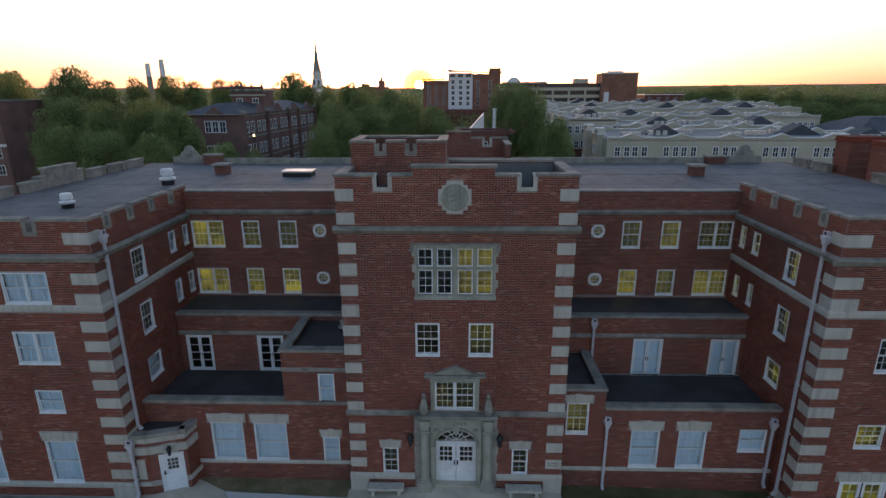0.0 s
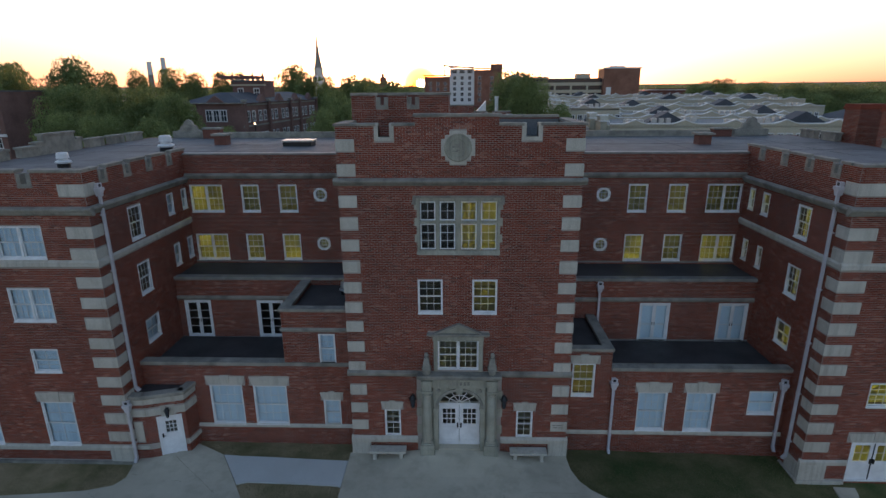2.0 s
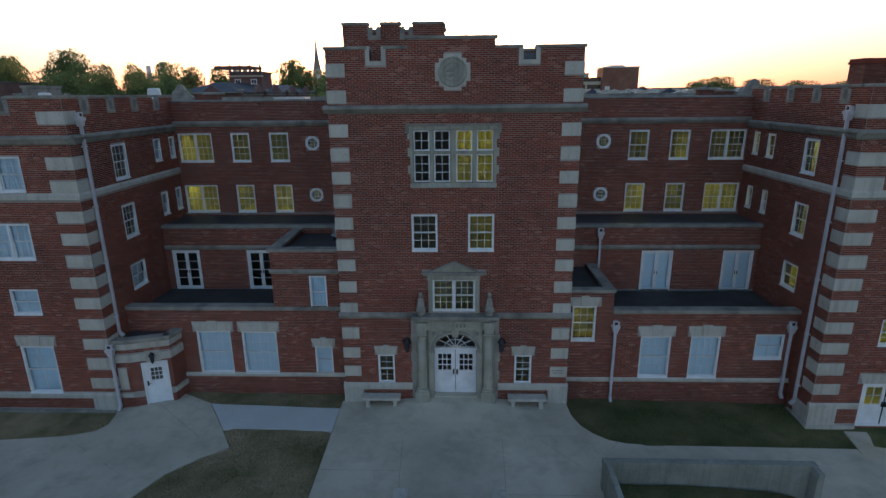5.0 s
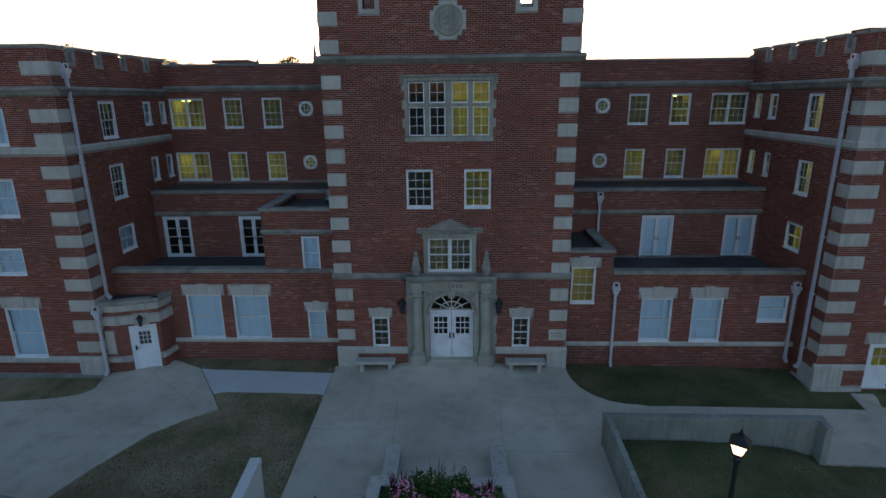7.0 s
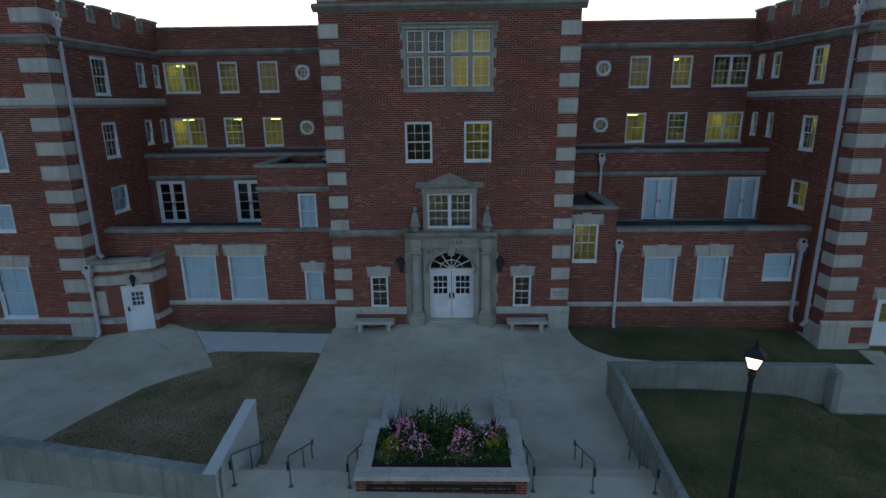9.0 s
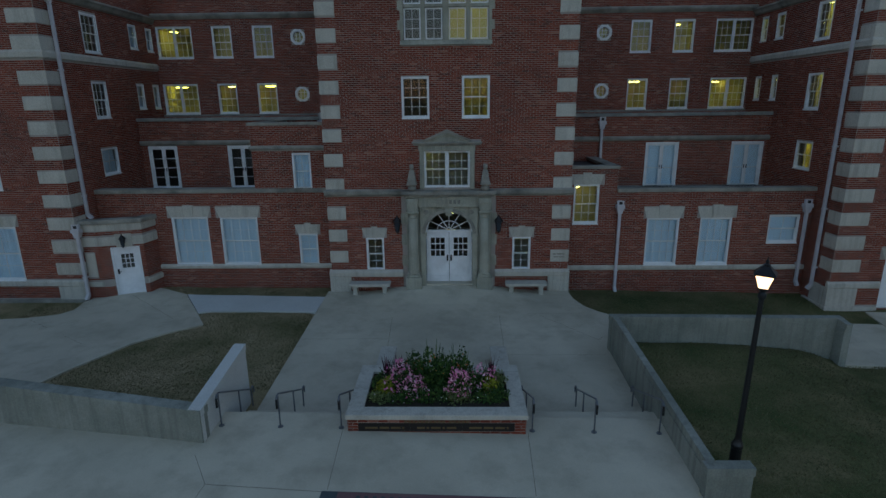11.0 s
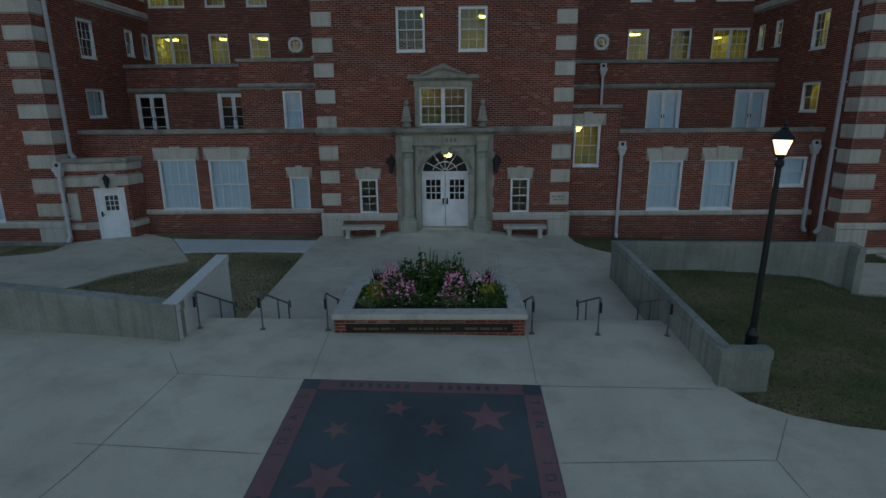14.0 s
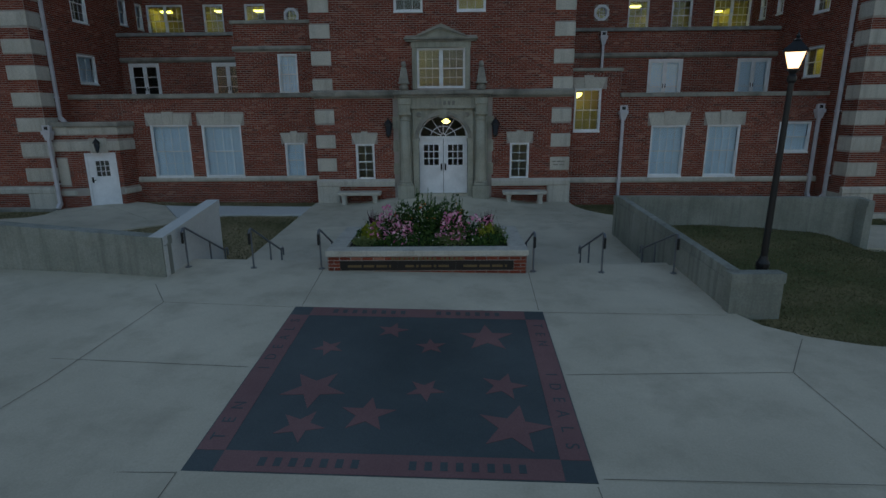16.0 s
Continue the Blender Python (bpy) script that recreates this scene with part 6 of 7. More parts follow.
for x in (-1.27, -0.18, 0.91):
    pq = part("plaque", Build().box(x - 0.545, x + 0.545, PY0 - 0.022, PY0, -0.055, 0.13, 0.004), PLAQUE, planter, "dark plaque with small gilt lettering")
    bb = Build()
    rng = random.Random(int(x * 10))
    u = x - 0.4
    while u < x + 0.4:
        wd_ = rng.choice((0.05, 0.16, 0.2, 0.26))
        bb.box(u, min(u + wd_, x + 0.42), PY0 - 0.026, PY0 - 0.021, 0.005, 0.05)
        u += wd_ + 0.04
    part("lettering", bb, GILT, pq, kind="stuff")
bb = Build()
for k in range(15):
    bb.box(-0.85 + k * 0.088 + (0.06 if k > 9 else 0), -0.79 + k * 0.088 + (0.06 if k > 9 else 0), PY0 - 0.02, PY0 - 0.008, 0.14, 0.195)
part("lettering", bb, GILT, planter, "dull gilt raised lettering", kind="stuff")
for x0, x1 in ((-1.88, -1.44), (1.2, 1.65)):
    sb = thing("seat_wall", "low pale concrete seat wall running from the planter", "seat wall", group="seat walls")
    part("body", Build().box(x0 + 0.04, x1 - 0.04, PY1 + 0.05, 14.11, -0.75, -0.2), WALL_CONCRETE, sb)
    part("cap", Build().box(x0, x1, PY1 + 0.045, 14.15, -0.2, -0.1, 0.012), LIMESTONE, sb, "pale smooth cap")


def leafy(n, centre, size, leaf, seed, shell=0.45, flat=0.0):
    """Many small leaves through a lumpy mound."""
    rng = np.random.default_rng(seed)
    d = rng.normal(size=(n, 3))
    d /= np.linalg.norm(d, axis=1)[:, None]
    r = (shell + (1 - shell) * rng.random(n) ** 0.5)[:, None]
    lump = 1 + 0.22 * np.sin(d[:, :1] * 5 + seed) * np.cos(d[:, 1:2] * 4 + seed * 2) + 0.12 * np.sin(d[:, 2:] * 9 + seed)
    p = d * r * lump * np.array(size)
    p[:, 2] = np.where(p[:, 2] < 0, p[:, 2] * 0.35, p[:, 2])
    p += np.array(centre)
    a = rng.normal(size=(n, 3)) + d * 0.3
    a /= np.linalg.norm(a, axis=1)[:, None]
    b = np.cross(a, rng.normal(size=(n, 3)))
    b /= np.linalg.norm(b, axis=1)[:, None]
    s = (leaf * rng.uniform(0.6, 1.3, n))[:, None]
    v = np.stack([p - a * s, p + b * s * 0.5, p + a * s, p - b * s * 0.5], 1).reshape(-1, 3)
    out = Build()
    out.v = v.tolist()
    out.f = [(4 * i, 4 * i + 1, 4 * i + 2, 4 * i + 3) for i in range(n)]
    return out


def plant(name, label, category, x, y, parts, group="planter planting"):
    ob = thing(name, label, category, pose(x, y + 0.28, 0.25), group=group)
    for nm, b, mat in parts:
        part(nm, b, mat, ob, kind="stuff")
    return ob


for k, (x, y, sx, sy, sz) in enumerate(((-0.28, 11.05, 0.42, 0.42, 0.86), (0.34, 11.1, 0.34, 0.38, 0.76), (-0.72, 11.2, 0.32, 0.32, 0.62), (0.02, 10.85, 0.3, 0.3, 0.66))):
    stems = Build()
    rng = random.Random(k)
    for _ in range(16):
        tx, ty = rng.uniform(-sx, sx) * 0.8, rng.uniform(-sy, sy) * 0.8
        stems.tube([(tx * 0.3, ty * 0.3, 0), (tx * 0.8, ty * 0.8, sz * 0.6), (tx, ty, sz * rng.uniform(0.85, 1.2))], 0.006, 5)
    plant("shrub", "tall dark green bushy annual in the planter", "plant", x, y, [("stems", stems, SHRUB), ("leaves", leafy(1500, (0, 0, 0.08), (sx, sy, sz), 0.045, 3 + k, 0.2), SHRUB), ("top_flowers", leafy(18, (0, 0, sz * 0.75), (sx * 0.7, sy * 0.7, 0.16), 0.03, 9 + k), ORANGE)])
for k, (x, y, sx, sy, sz, nf) in enumerate(((-1.02, 10.9, 0.4, 0.4, 0.5, 150), (-0.72, 10.62, 0.3, 0.28, 0.3, 70), (0.3, 10.6, 0.26, 0.26, 0.5, 110), (0.85, 10.95, 0.32, 0.32, 0.42, 70))):
    plant("petunias", "mound of pink flowers over dark leaves", "flowers", x, y, [("leaves", leafy(900, (0, 0, 0.0), (sx, sy, sz), 0.04, 20 + k, 0.2), SHRUB), ("petals", leafy(nf * 4, (0, 0, 0.04), (sx * 1.1, sy * 1.1, sz * 1.1), 0.042, 30 + k, 0.85), PINK), ("pale_petals", leafy(nf, (0, 0, 0.0), (sx * 1.06, sy * 1.06, sz * 0.8), 0.03, 40 + k, 0.9), PALE)])
for k, (x, y, sx, sz) in enumerate(((-1.35, 10.62, 0.24, 0.38), (1.02, 10.7, 0.24, 0.36))):
    plant("lime_plant", "bright lime-green feathery foliage", "plant", x, y, [("leaves", leafy(700, (0, 0, 0.0), (sx, sx, sz), 0.045, 50 + k, 0.2), LIME)])
for k, (x, y, sx, sy, sz) in enumerate(((-1.45, 10.38, 0.3, 0.26, 0.2), (-0.95, 10.34, 0.36, 0.22, 0.2), (-0.3, 10.36, 0.4, 0.24, 0.26), (0.3, 10.36, 0.36, 0.22, 0.24), (0.85, 10.38, 0.34, 0.24, 0.22), (1.2, 10.5, 0.26, 0.34, 0.24), (1.2, 11.1, 0.24, 0.3, 0.3), (-1.5, 11.0, 0.22, 0.34, 0.3))):
    plant("bedding_plant", "low dark green bedding with a few small white flowers", "plant", x, y, [("leaves", leafy(900, (0, 0, 0.0), (sx, sy, sz), 0.035, 60 + k, 0.2), SHRUB if k % 3 else LEAF), ("small_flowers", leafy(10, (0, 0, 0.03), (sx * 0.9, sy * 0.9, sz), 0.022, 80 + k, 0.9), PALE)])
for k, (x, y) in enumerate(((1.05, 11.25), (-1.4, 11.3), (-1.15, 11.4))):
    sp = Build()
    rng = random.Random(90 + k)
    for _ in range(26):
        a, t, s = rng.uniform(0, 6.28), rng.uniform(0.15, 0.75), rng.uniform(0.3, 0.5)
        d, w = Vector((math.cos(a), math.sin(a), 0)), Vector((-math.sin(a), math.cos(a), 0)) * 0.014
        tip = d * math.sin(t) * s + Vector((0, 0, math.cos(t) * s + 0.15))
        mid = tip * 0.5
        sp.add([w * 0.5, mid + w, tip, mid - w, -w * 0.5], [(0, 1, 2, 3, 4)])
    plant("spike_plant", "dark purple spiky grass-like plant", "plant", x, y, [("blades", sp, PURPLE)])

# ---- lamp post ----
lamp = thing("street_lamp", "black cast lamp post with a lit four-sided lantern", "street lamp", pose(5.5, 8.95, -0.4, 0, 0.9, 0))
part("base", Build().lathe([(0.13, 0), (0.13, 0.12), (0.1, 0.18), (0.095, 0.66), (0.105, 0.68), (0.105, 0.74), (0.075, 0.8), (0.06, 0.86)], sides=16), BLACK, lamp)
part("pole", Build().lathe([(0.055, 0.8), (0.05, 2.0), (0.042, 3.62), (0.068, 3.66), (0.068, 3.72), (0.045, 3.76), (0.075, 3.82)], sides=16), BLACK, lamp)
head = part("lantern", Build().box(-0.11, 0.11, -0.11, 0.11, 3.8, 3.84, 0.008), BLACK, lamp, "lantern with tapering glass sides", m=pose(0, 0, 0.766, 0, 0, 57) @ Matrix.Scale(0.8, 4))
cage = Build()
for sx in (-1, 1):
    for sy in (-1, 1):
        cage.tube([(sx * 0.095, sy * 0.095, 3.83), (sx * 0.185, sy * 0.185, 4.14)], 0.011, 6)
cage.box(-0.2, 0.2, -0.2, -0.18, 4.13, 4.16).box(-0.2, 0.2, 0.18, 0.2, 4.13, 4.16).box(-0.2, -0.18, -0.18, 0.18, 4.13, 4.16).box(0.18, 0.2, -0.18, 0.18, 4.13, 4.16)
part("lantern_cage", cage, BLACK, head)
for r in range(4):
    part("lantern_glass", Build().add([(-0.088, -0.092, 3.84), (0.088, -0.092, 3.84), (0.17, -0.178, 4.13), (-0.17, -0.178, 4.13)], [(0, 1, 2, 3)]), LANTERN, head, "glowing frosted glass", m=pose(0, 0, 0, 0, 0, 90 * r))
part("lantern_roof", Build().add([(-0.22, -0.22, 4.16), (0.22, -0.22, 4.16), (0.22, 0.22, 4.16), (-0.22, 0.22, 4.16), (-0.07, -0.07, 4.33), (0.07, -0.07, 4.33), (0.07, 0.07, 4.33), (-0.07, 0.07, 4.33)],
                                 [(3, 2, 1, 0), (0, 1, 5, 4), (1, 2, 6, 5), (2, 3, 7, 6), (3, 0, 4, 7), (4, 5, 6, 7)]), BLACK, head)
part("finial", Build().lathe([(0.07, 4.33), (0.08, 4.36), (0.03, 4.39), (0.045, 4.43), (0.015, 4.47), (0.008, 4.54)], sides=10), BLACK, head)

# ---- handrails ----
def handrail(x, y0=10.05, y1=11.75):
    ob = thing("handrail", "slim grey metal stair handrail with looped ends", "handrail", pose(x, 0, 0), group="stair handrails")
    za, zb = plaza_z(x, y0), terrace_z(x, y1)
    ha, hb = za + 0.76, zb + 0.47
    part("top_rail", Build().tube([(0, y0 - 0.1, ha - 0.26), (0, y0 - 0.1, ha - 0.05), (0, y0 - 0.05, ha), (0, y0 + 0.04, ha), (0, y1 - 0.02, hb), (0, y1 + 0.1, hb + 0.02), (0, y1 + 0.14, hb - 0.03), (0, y1 + 0.14, hb - 0.16)], 0.02, 8), IRON, ob)
    part("grip", Build().tube([(0, y0 - 0.1, ha - 0.27), (0, y0 - 0.1, ha - 0.06)], 0.026, 8), BLACK, ob, "black grip sleeve")
    for y, top, z in ((y0, ha, za), (11.05, ha + (hb - ha) * 0.59, -0.43), (y1, hb, zb)):
        part("post", Build().tube([(0, y, z), (0, y, top)], 0.018, 8), IRON, ob)
    part("foot_plate", Build().lathe([(0.06, za + 0.001), (0.06, za + 0.012)], 0, y0, 12), IRON, ob)


for x in (-4.76, -3.5, -2.2, 1.84, 3.14, 4.5):
    handrail(x)

# ---- benches by the door ----
for x in (-2.95, 2.86):
    z = terrace_z(x, 19.15)
    bn = thing("bench", "plain pale stone bench on two legs", "bench", pose(x, 19.16, z), group="benches by the entrance")
    part("seat", Build().box(-0.76, 0.76, -0.22, 0.22, 0.34, 0.45, 0.012), LIMESTONE, bn)
    for s in (-0.55, 0.55):
        part("leg", Build().prism([(s - 0.1, 0), (s + 0.1, 0), (s + 0.07, 0.1), (s + 0.07, 0.24), (s + 0.1, 0.34), (s - 0.1, 0.34), (s - 0.07, 0.24), (s - 0.07, 0.1)], -0.15, 0.15, "y"), LIMESTONE, bn)

# ---- rainwater heads and pipes ----
def downpipe(m, z1, z0, kick=0.0):
    """A square pipe on a wall whose face is local y = 0."""
    ob = thing("downpipe", "pale painted square downpipe with a rainwater head", "downpipe", m, group="downpipes")
    hd = part("rainwater_head", Build().box(-0.15, 0.15, -0.24, 0, z1 - 0.06, z1 + 0.06, 0.006).prism([(-0.13, z1 - 0.06), (-0.07, z1 - 0.26), (0.07, z1 - 0.26), (0.13, z1 - 0.06)][::-1], -0.2, 0, "y"), DOWNPIPE, ob)
    part("outlet_box", Build().box(-0.09, 0.09, -0.16, 0, z1 + 0.06, z1 + 0.22, 0.004).box(-0.13, 0.13, -0.17, -0.15, z1 + 0.06, z1 + 0.24, 0.004), DOWNPIPE, hd)
    # black block on the face stands in for the dark inside the outlet
    part("outlet_hole", Build().box(-0.06, 0.06, -0.175, -0.165, z1 + 0.09, z1 + 0.2), BLACK, hd)
    part("pipe", Build().box(-0.05, 0.05, -0.16, -0.06, z0 + 0.15, z1 - 0.2, 0.012), DOWNPIPE, ob)
    for z in np.arange(z0 + 0.8, z1 - 0.5, 2.2):
        part("bracket", Build().box(-0.07, 0.07, -0.17, 0, z, z + 0.05, 0.004), DOWNPIPE, ob)
    part("shoe", Build().prism([(-0.165, z0 + 0.18), (-0.055, z0 + 0.18), (-0.055, z0 + 0.1), (-0.2, z0 - 0.04), (-0.3, z0 + 0.02)], -0.05, 0.05, "x"), DOWNPIPE, ob)


downpipe(EAST @ pose(19.38, 0, 0), 11.02, 2.62)
downpipe(WEST @ pose(-19.42, 0, 0), 11.02, -0.25)
downpipe(pose(-13.42, 18.86, 0), 2.28, -0.3)
downpipe(pose(6.4, Y1, 0), 2.78, -0.52)
downpipe(pose(13.3, Y1, 0), 2.78, -0.3)
downpipe(pose(6.48, Y2, 0), 5.72, 3.0)


# ---- wall lanterns ----
def wall_lantern(m):
    ob = thing("wall_lantern", "small black unlit wall lantern", "wall lantern", m, group="wall lanterns")
    part("bracket", Build().box(-0.05, 0.05, -0.02, 0, 0.1, 0.34, 0.005).tube([(0, 0, 0.28), (0, -0.1, 0.36), (0, -0.17, 0.34)], 0.014, 6), BLACK, ob)
    part("body", Build().lathe([(0.05, 0), (0.06, 0.02), (0.095, 0.26), (0.11, 0.28)], 0, -0.17, 6), FAR_GLASS, ob, "dim glass body")
    part("lantern_roof", Build().lathe([(0.12, 0.27), (0.12, 0.3), (0.05, 0.4), (0.02, 0.42), (0.02, 0.47)], 0, -0.17, 6), BLACK, ob)
    part("lantern_foot", Build().lathe([(0.02, -0.05), (0.06, 0.0), (0.06, 0.02)], 0, -0.17, 6), BLACK, ob)


wall_lantern(pose(-1.88, YP - 0.01, 2.06) @ Matrix.Scale(1.3, 4))
wall_lantern(pose(1.82, YP - 0.01, 2.06) @ Matrix.Scale(1.3, 4))
wall_lantern(side_door_pose @ pose(0.88, -0.05, 1.62))

# ---- lawn blades: short tufts over the near lawns ----
def blades(n, seed):
    rng = np.random.default_rng(seed)
    v, f = [], []
    tries = 0
    paved = (TERRACE, PLAZA, WALK, STRIP, DOOR_PATH)
    while len(f) < n and tries < n * 4:
        tries += 1
        x, y = rng.uniform(-15, 15.5), rng.uniform(6.4, 20.1)
        if -5 < x < 4.7 and 10.3 < y < 11.4 or -4.98 < x < -4.6 and y < 12.5 or 4.55 < x < 4.9 and y < 14.9 or 14.5 < y < 14.9 and 4.5 < x < 11.1 or y > 18.6 and (x < -13.4 or x > 13.5) or y > 18.7 and -13.6 < x < -11.2:
            continue
        if x < -5.2 and y < 9.4 + (-5 - x) * 0.22 + 0.45 or any(inside(p, x, y) for p in paved):
            continue
        z = terrain(x, y)
        a, s, t = rng.uniform(0, 6.28), rng.uniform(0.02, 0.045), rng.uniform(-0.05, 0.05, 2)
        dx, dy = 0.012 * math.cos(a), 0.012 * math.sin(a)
        k = len(v)
        v += [(x - dx, y - dy, z - 0.005), (x + dx, y + dy, z - 0.005), (x + t[0], y + t[1], z + s)]
        f.append((k, k + 1, k + 2))
    out = Build()
    out.v, out.f = v, f
    return out


thing_mesh("grass", blades(90000, 5), BLADE, "short mown grass, partly dry", "grass", kind="stuff")

# ---- the town and trees behind ----
def clump(n, centre, size, leaf, rng):
    """Leaves over the outside of a lumpy mass, most of them facing outwards."""
    d = rng.normal(size=(n, 3))
    d /= np.linalg.norm(d, axis=1)[:, None]
    ph = rng.uniform(0, 6.28, 3)
    lump = 1 + 0.16 * np.sin(d[:, :1] * 6 + ph[0]) * np.cos(d[:, 1:2] * 6 + ph[1]) + 0.1 * np.sin(d[:, 2:] * 9 + ph[2])
    p = d * (0.72 + 0.3 * rng.random(n) ** 0.7)[:, None] * lump * np.array(size) + np.array(centre)
    nrm = d + rng.normal(size=(n, 3)) * 0.45
    nrm /= np.linalg.norm(nrm, axis=1)[:, None]
    a = np.cross(nrm, rng.normal(size=(n, 3)))
    a /= np.linalg.norm(a, axis=1)[:, None]
    b = np.cross(nrm, a)
    s = (leaf * rng.uniform(0.6, 1.3, n))[:, None]
    return np.stack([p - a * s, p + b * s * 0.6, p + a * s, p - b * s * 0.6], 1).reshape(-1, 3)


def leaf_mesh(v):
    out = Build()
    out.v = v.tolist()
    out.f = [(4 * k, 4 * k + 1, 4 * k + 2, 4 * k + 3) for k in range(len(v) // 4)]
    return out


def trees_kind(seed, blobs, leaf, count):
    """A tree one metre high with a crown one metre wide."""
    rng = np.random.default_rng(seed)
    tr = thing("tree", "full-crowned dark green street tree", "tree", pose(0, 0, -200))
    trunk = Build().lathe([(0.045, 0), (0.03, 0.12), (0.025, 0.3), (0.015, 0.5)], sides=8, cap=False)
    vs = []
    for k in range(blobs):
        a = k * 2.4 + rng.uniform(-0.3, 0.3)
        z = 0.3 + 0.56 * (k + 0.5) / blobs
        r = (0.31 if z < 0.62 else 0.31 - (z - 0.62) * 0.9) * math.sqrt(rng.uniform(0.35, 1.0))
        s = rng.uniform(0.1, 0.19)
        c = (r * math.cos(a), r * math.sin(a), z)
        vs.append(clump(count // blobs, c, (s, s, s * 0.8), leaf, rng))
        if k % 3 == 0:
            trunk.tube([(0, 0, 0.22), (c[0] * 0.4, c[1] * 0.4, z * 0.65), (c[0] * 0.85, c[1] * 0.85, z)], 0.008, 5)
    v = np.concatenate(vs)
    v[:, 2] *= 0.985 / np.percentile(v[:, 2], 99)
    v[:, :2] *= 0.5 / np.percentile(np.hypot(v[:, 0], v[:, 1]), 99.5)
    part("trunk", trunk, BARK, tr)
    part("crown", leaf_mesh(v), LEAF, tr)
    return tr


KINDS = [trees_kind(1, 26, 0.009, 30000), trees_kind(2, 22, 0.0095, 28000), trees_kind(3, 30, 0.009, 30000)]
# across, away, top of the crown, width of the crown
TREES = [(-97, 120, 20.2, 9), (-107, 132, 20.8, 12), (-82.3, 118, 21.0, 15), (-79.3, 125, 18.6, 8), (-59.6, 84, 15.3, 11), (-50.0, 78, 14.7, 8), (-46.0, 82, 15.0, 10), (-39.0, 76, 14.0, 7.5), (-55, 76, 11.6, 9), (-43.2, 66, 11.6, 8), (-35.9, 64, 11.4, 6.5),
         (-80.5, 140, 19.2, 9), (-71.1, 138, 19.7, 12), (-64.2, 135, 18.3, 8), (-60, 152, 18.7, 9), (-63.5, 150, 19.1, 10), (-44.6, 150, 20.7, 12), (-38.5, 142, 18.6, 9), (-33.2, 140, 17.6, 8), (-29.5, 150, 18.0, 10), (-24, 150, 17.4, 10),
         (-18.9, 110, 16.2, 9), (-15.8, 130, 16.2, 12), (-9.2, 100, 14.9, 10), (-14.2, 90, 13.7, 9), (-17.2, 80, 13.2, 7.5), (-19.5, 88, 14.6, 7), (-17.3, 70, 11.9, 5.5), (-5, 120, 12.8, 9), (-3.6, 100, 11.8, 8), (9.2, 103, 17.4, 11), (11.4, 94, 16.6, 9),
         (13.6, 78, 12.2, 5.5), (15.5, 84, 11.0, 5), (-27.6, 64, 10.3, 5.5), (-23.5, 62, 9.6, 4.5), (109.6, 240, 17.6, 17), (95.2, 230, 15.4, 15), (102, 235, 16.4, 15), (119.7, 230, 16.2, 20), (129.6, 220, 15.3, 21),
         (138, 210, 14.6, 22), (144, 200, 14.1, 20), (155, 205, 14.0, 20), (92, 190, 13.1, 16), (101.3, 180, 12.4, 18), (112, 178, 12.0, 18), (122, 172, 11.6, 18), (133, 168, 11.4, 18)]
rng = random.Random(8)
for k, (x, y, top, w) in enumerate(TREES):
    z = terrain(x, y) - 0.3
    copy_thing(KINDS[k % 3], pose(x, y, z, 0, 0, rng.uniform(0, 360)) @ Matrix.Diagonal((w * 1.08, w * 1.08, top - z, 1)))
for ob in KINDS:
    for o in (*ob.children, ob):
        bpy.data.objects.remove(o)

woods = Build()
rng, leaf_rng = random.Random(4), np.random.default_rng(4)
k = 0
for y, r, h, leaf, n, lo, hi in ((225, 7, 8, 0.75, 150, -0.45, 0.08), (330, 8, 9, 0.9, 140, -0.6, 0.05), (230, 7, 8, 0.75, 150, 0.4, 1.2), (300, 8, 9, 0.8, 150, 0.4, 1.2), (380, 9, 9.5, 1.0, 130, 0.25, 1.2), (470, 10, 10, 1.2, 110, -1.2, 1.2), (600, 13, 10.5, 1.5, 100, -1.2, 1.2), (760, 16, 11, 1.9, 90, -1.2, 1.2),
                                 (960, 20, 11.5, 2.4, 80, -1.2, 1.2), (1200, 26, 12, 3.0, 70, -1.2, 1.2), (1500, 32, 12.5, 3.6, 60, -1.2, 1.2), (1850, 40, 13, 4.4, 60, -1.2, 1.2), (2300, 48, 13.5, 5.2, 60, -1.2, 1.2)):
    x = lo * y
    while x < hi * y:
        yy, s = y + rng.uniform(-0.09, 0.09) * y, r * rng.uniform(0.75, 1.3)
        b = leaf_mesh(clump(n * 3, (x, yy, terrain(x, yy) + h * 0.3), (s, s, h * rng.uniform(0.75, 1.1)), leaf * 0.62, leaf_rng))
        woods.add(b.v, b.f)
        x += r * 1.35
        k += 1
thing_mesh("far_woods", woods, LEAF, "distant wooded country to the horizon", "woods", kind="stuff")
del rng

PANE = {}


def far_window(parent, m, w, h, lit=False):
    key = (round(w, 2), round(h, 2))
    if key not in PANE:
        PANE[key] = (bars(Build(), -w / 2, w / 2, 0, h, min(0.14, w * 0.14), -0.08, 0.05).box(-w / 2, w / 2, -0.07, 0.0, h * 0.48, h * 0.52).box(-0.04, 0.04, -0.07, 0, 0, h).mesh("window", WHITE_METAL),
                     Build().box(-w / 2, w / 2, -0.03, 0.02, 0, h).mesh("window_pane", FAR_GLASS))
    ob = part("window", PANE[key][0], None, parent, m=m)
    part("window_pane", PANE[key][1], None, ob)
    return ob


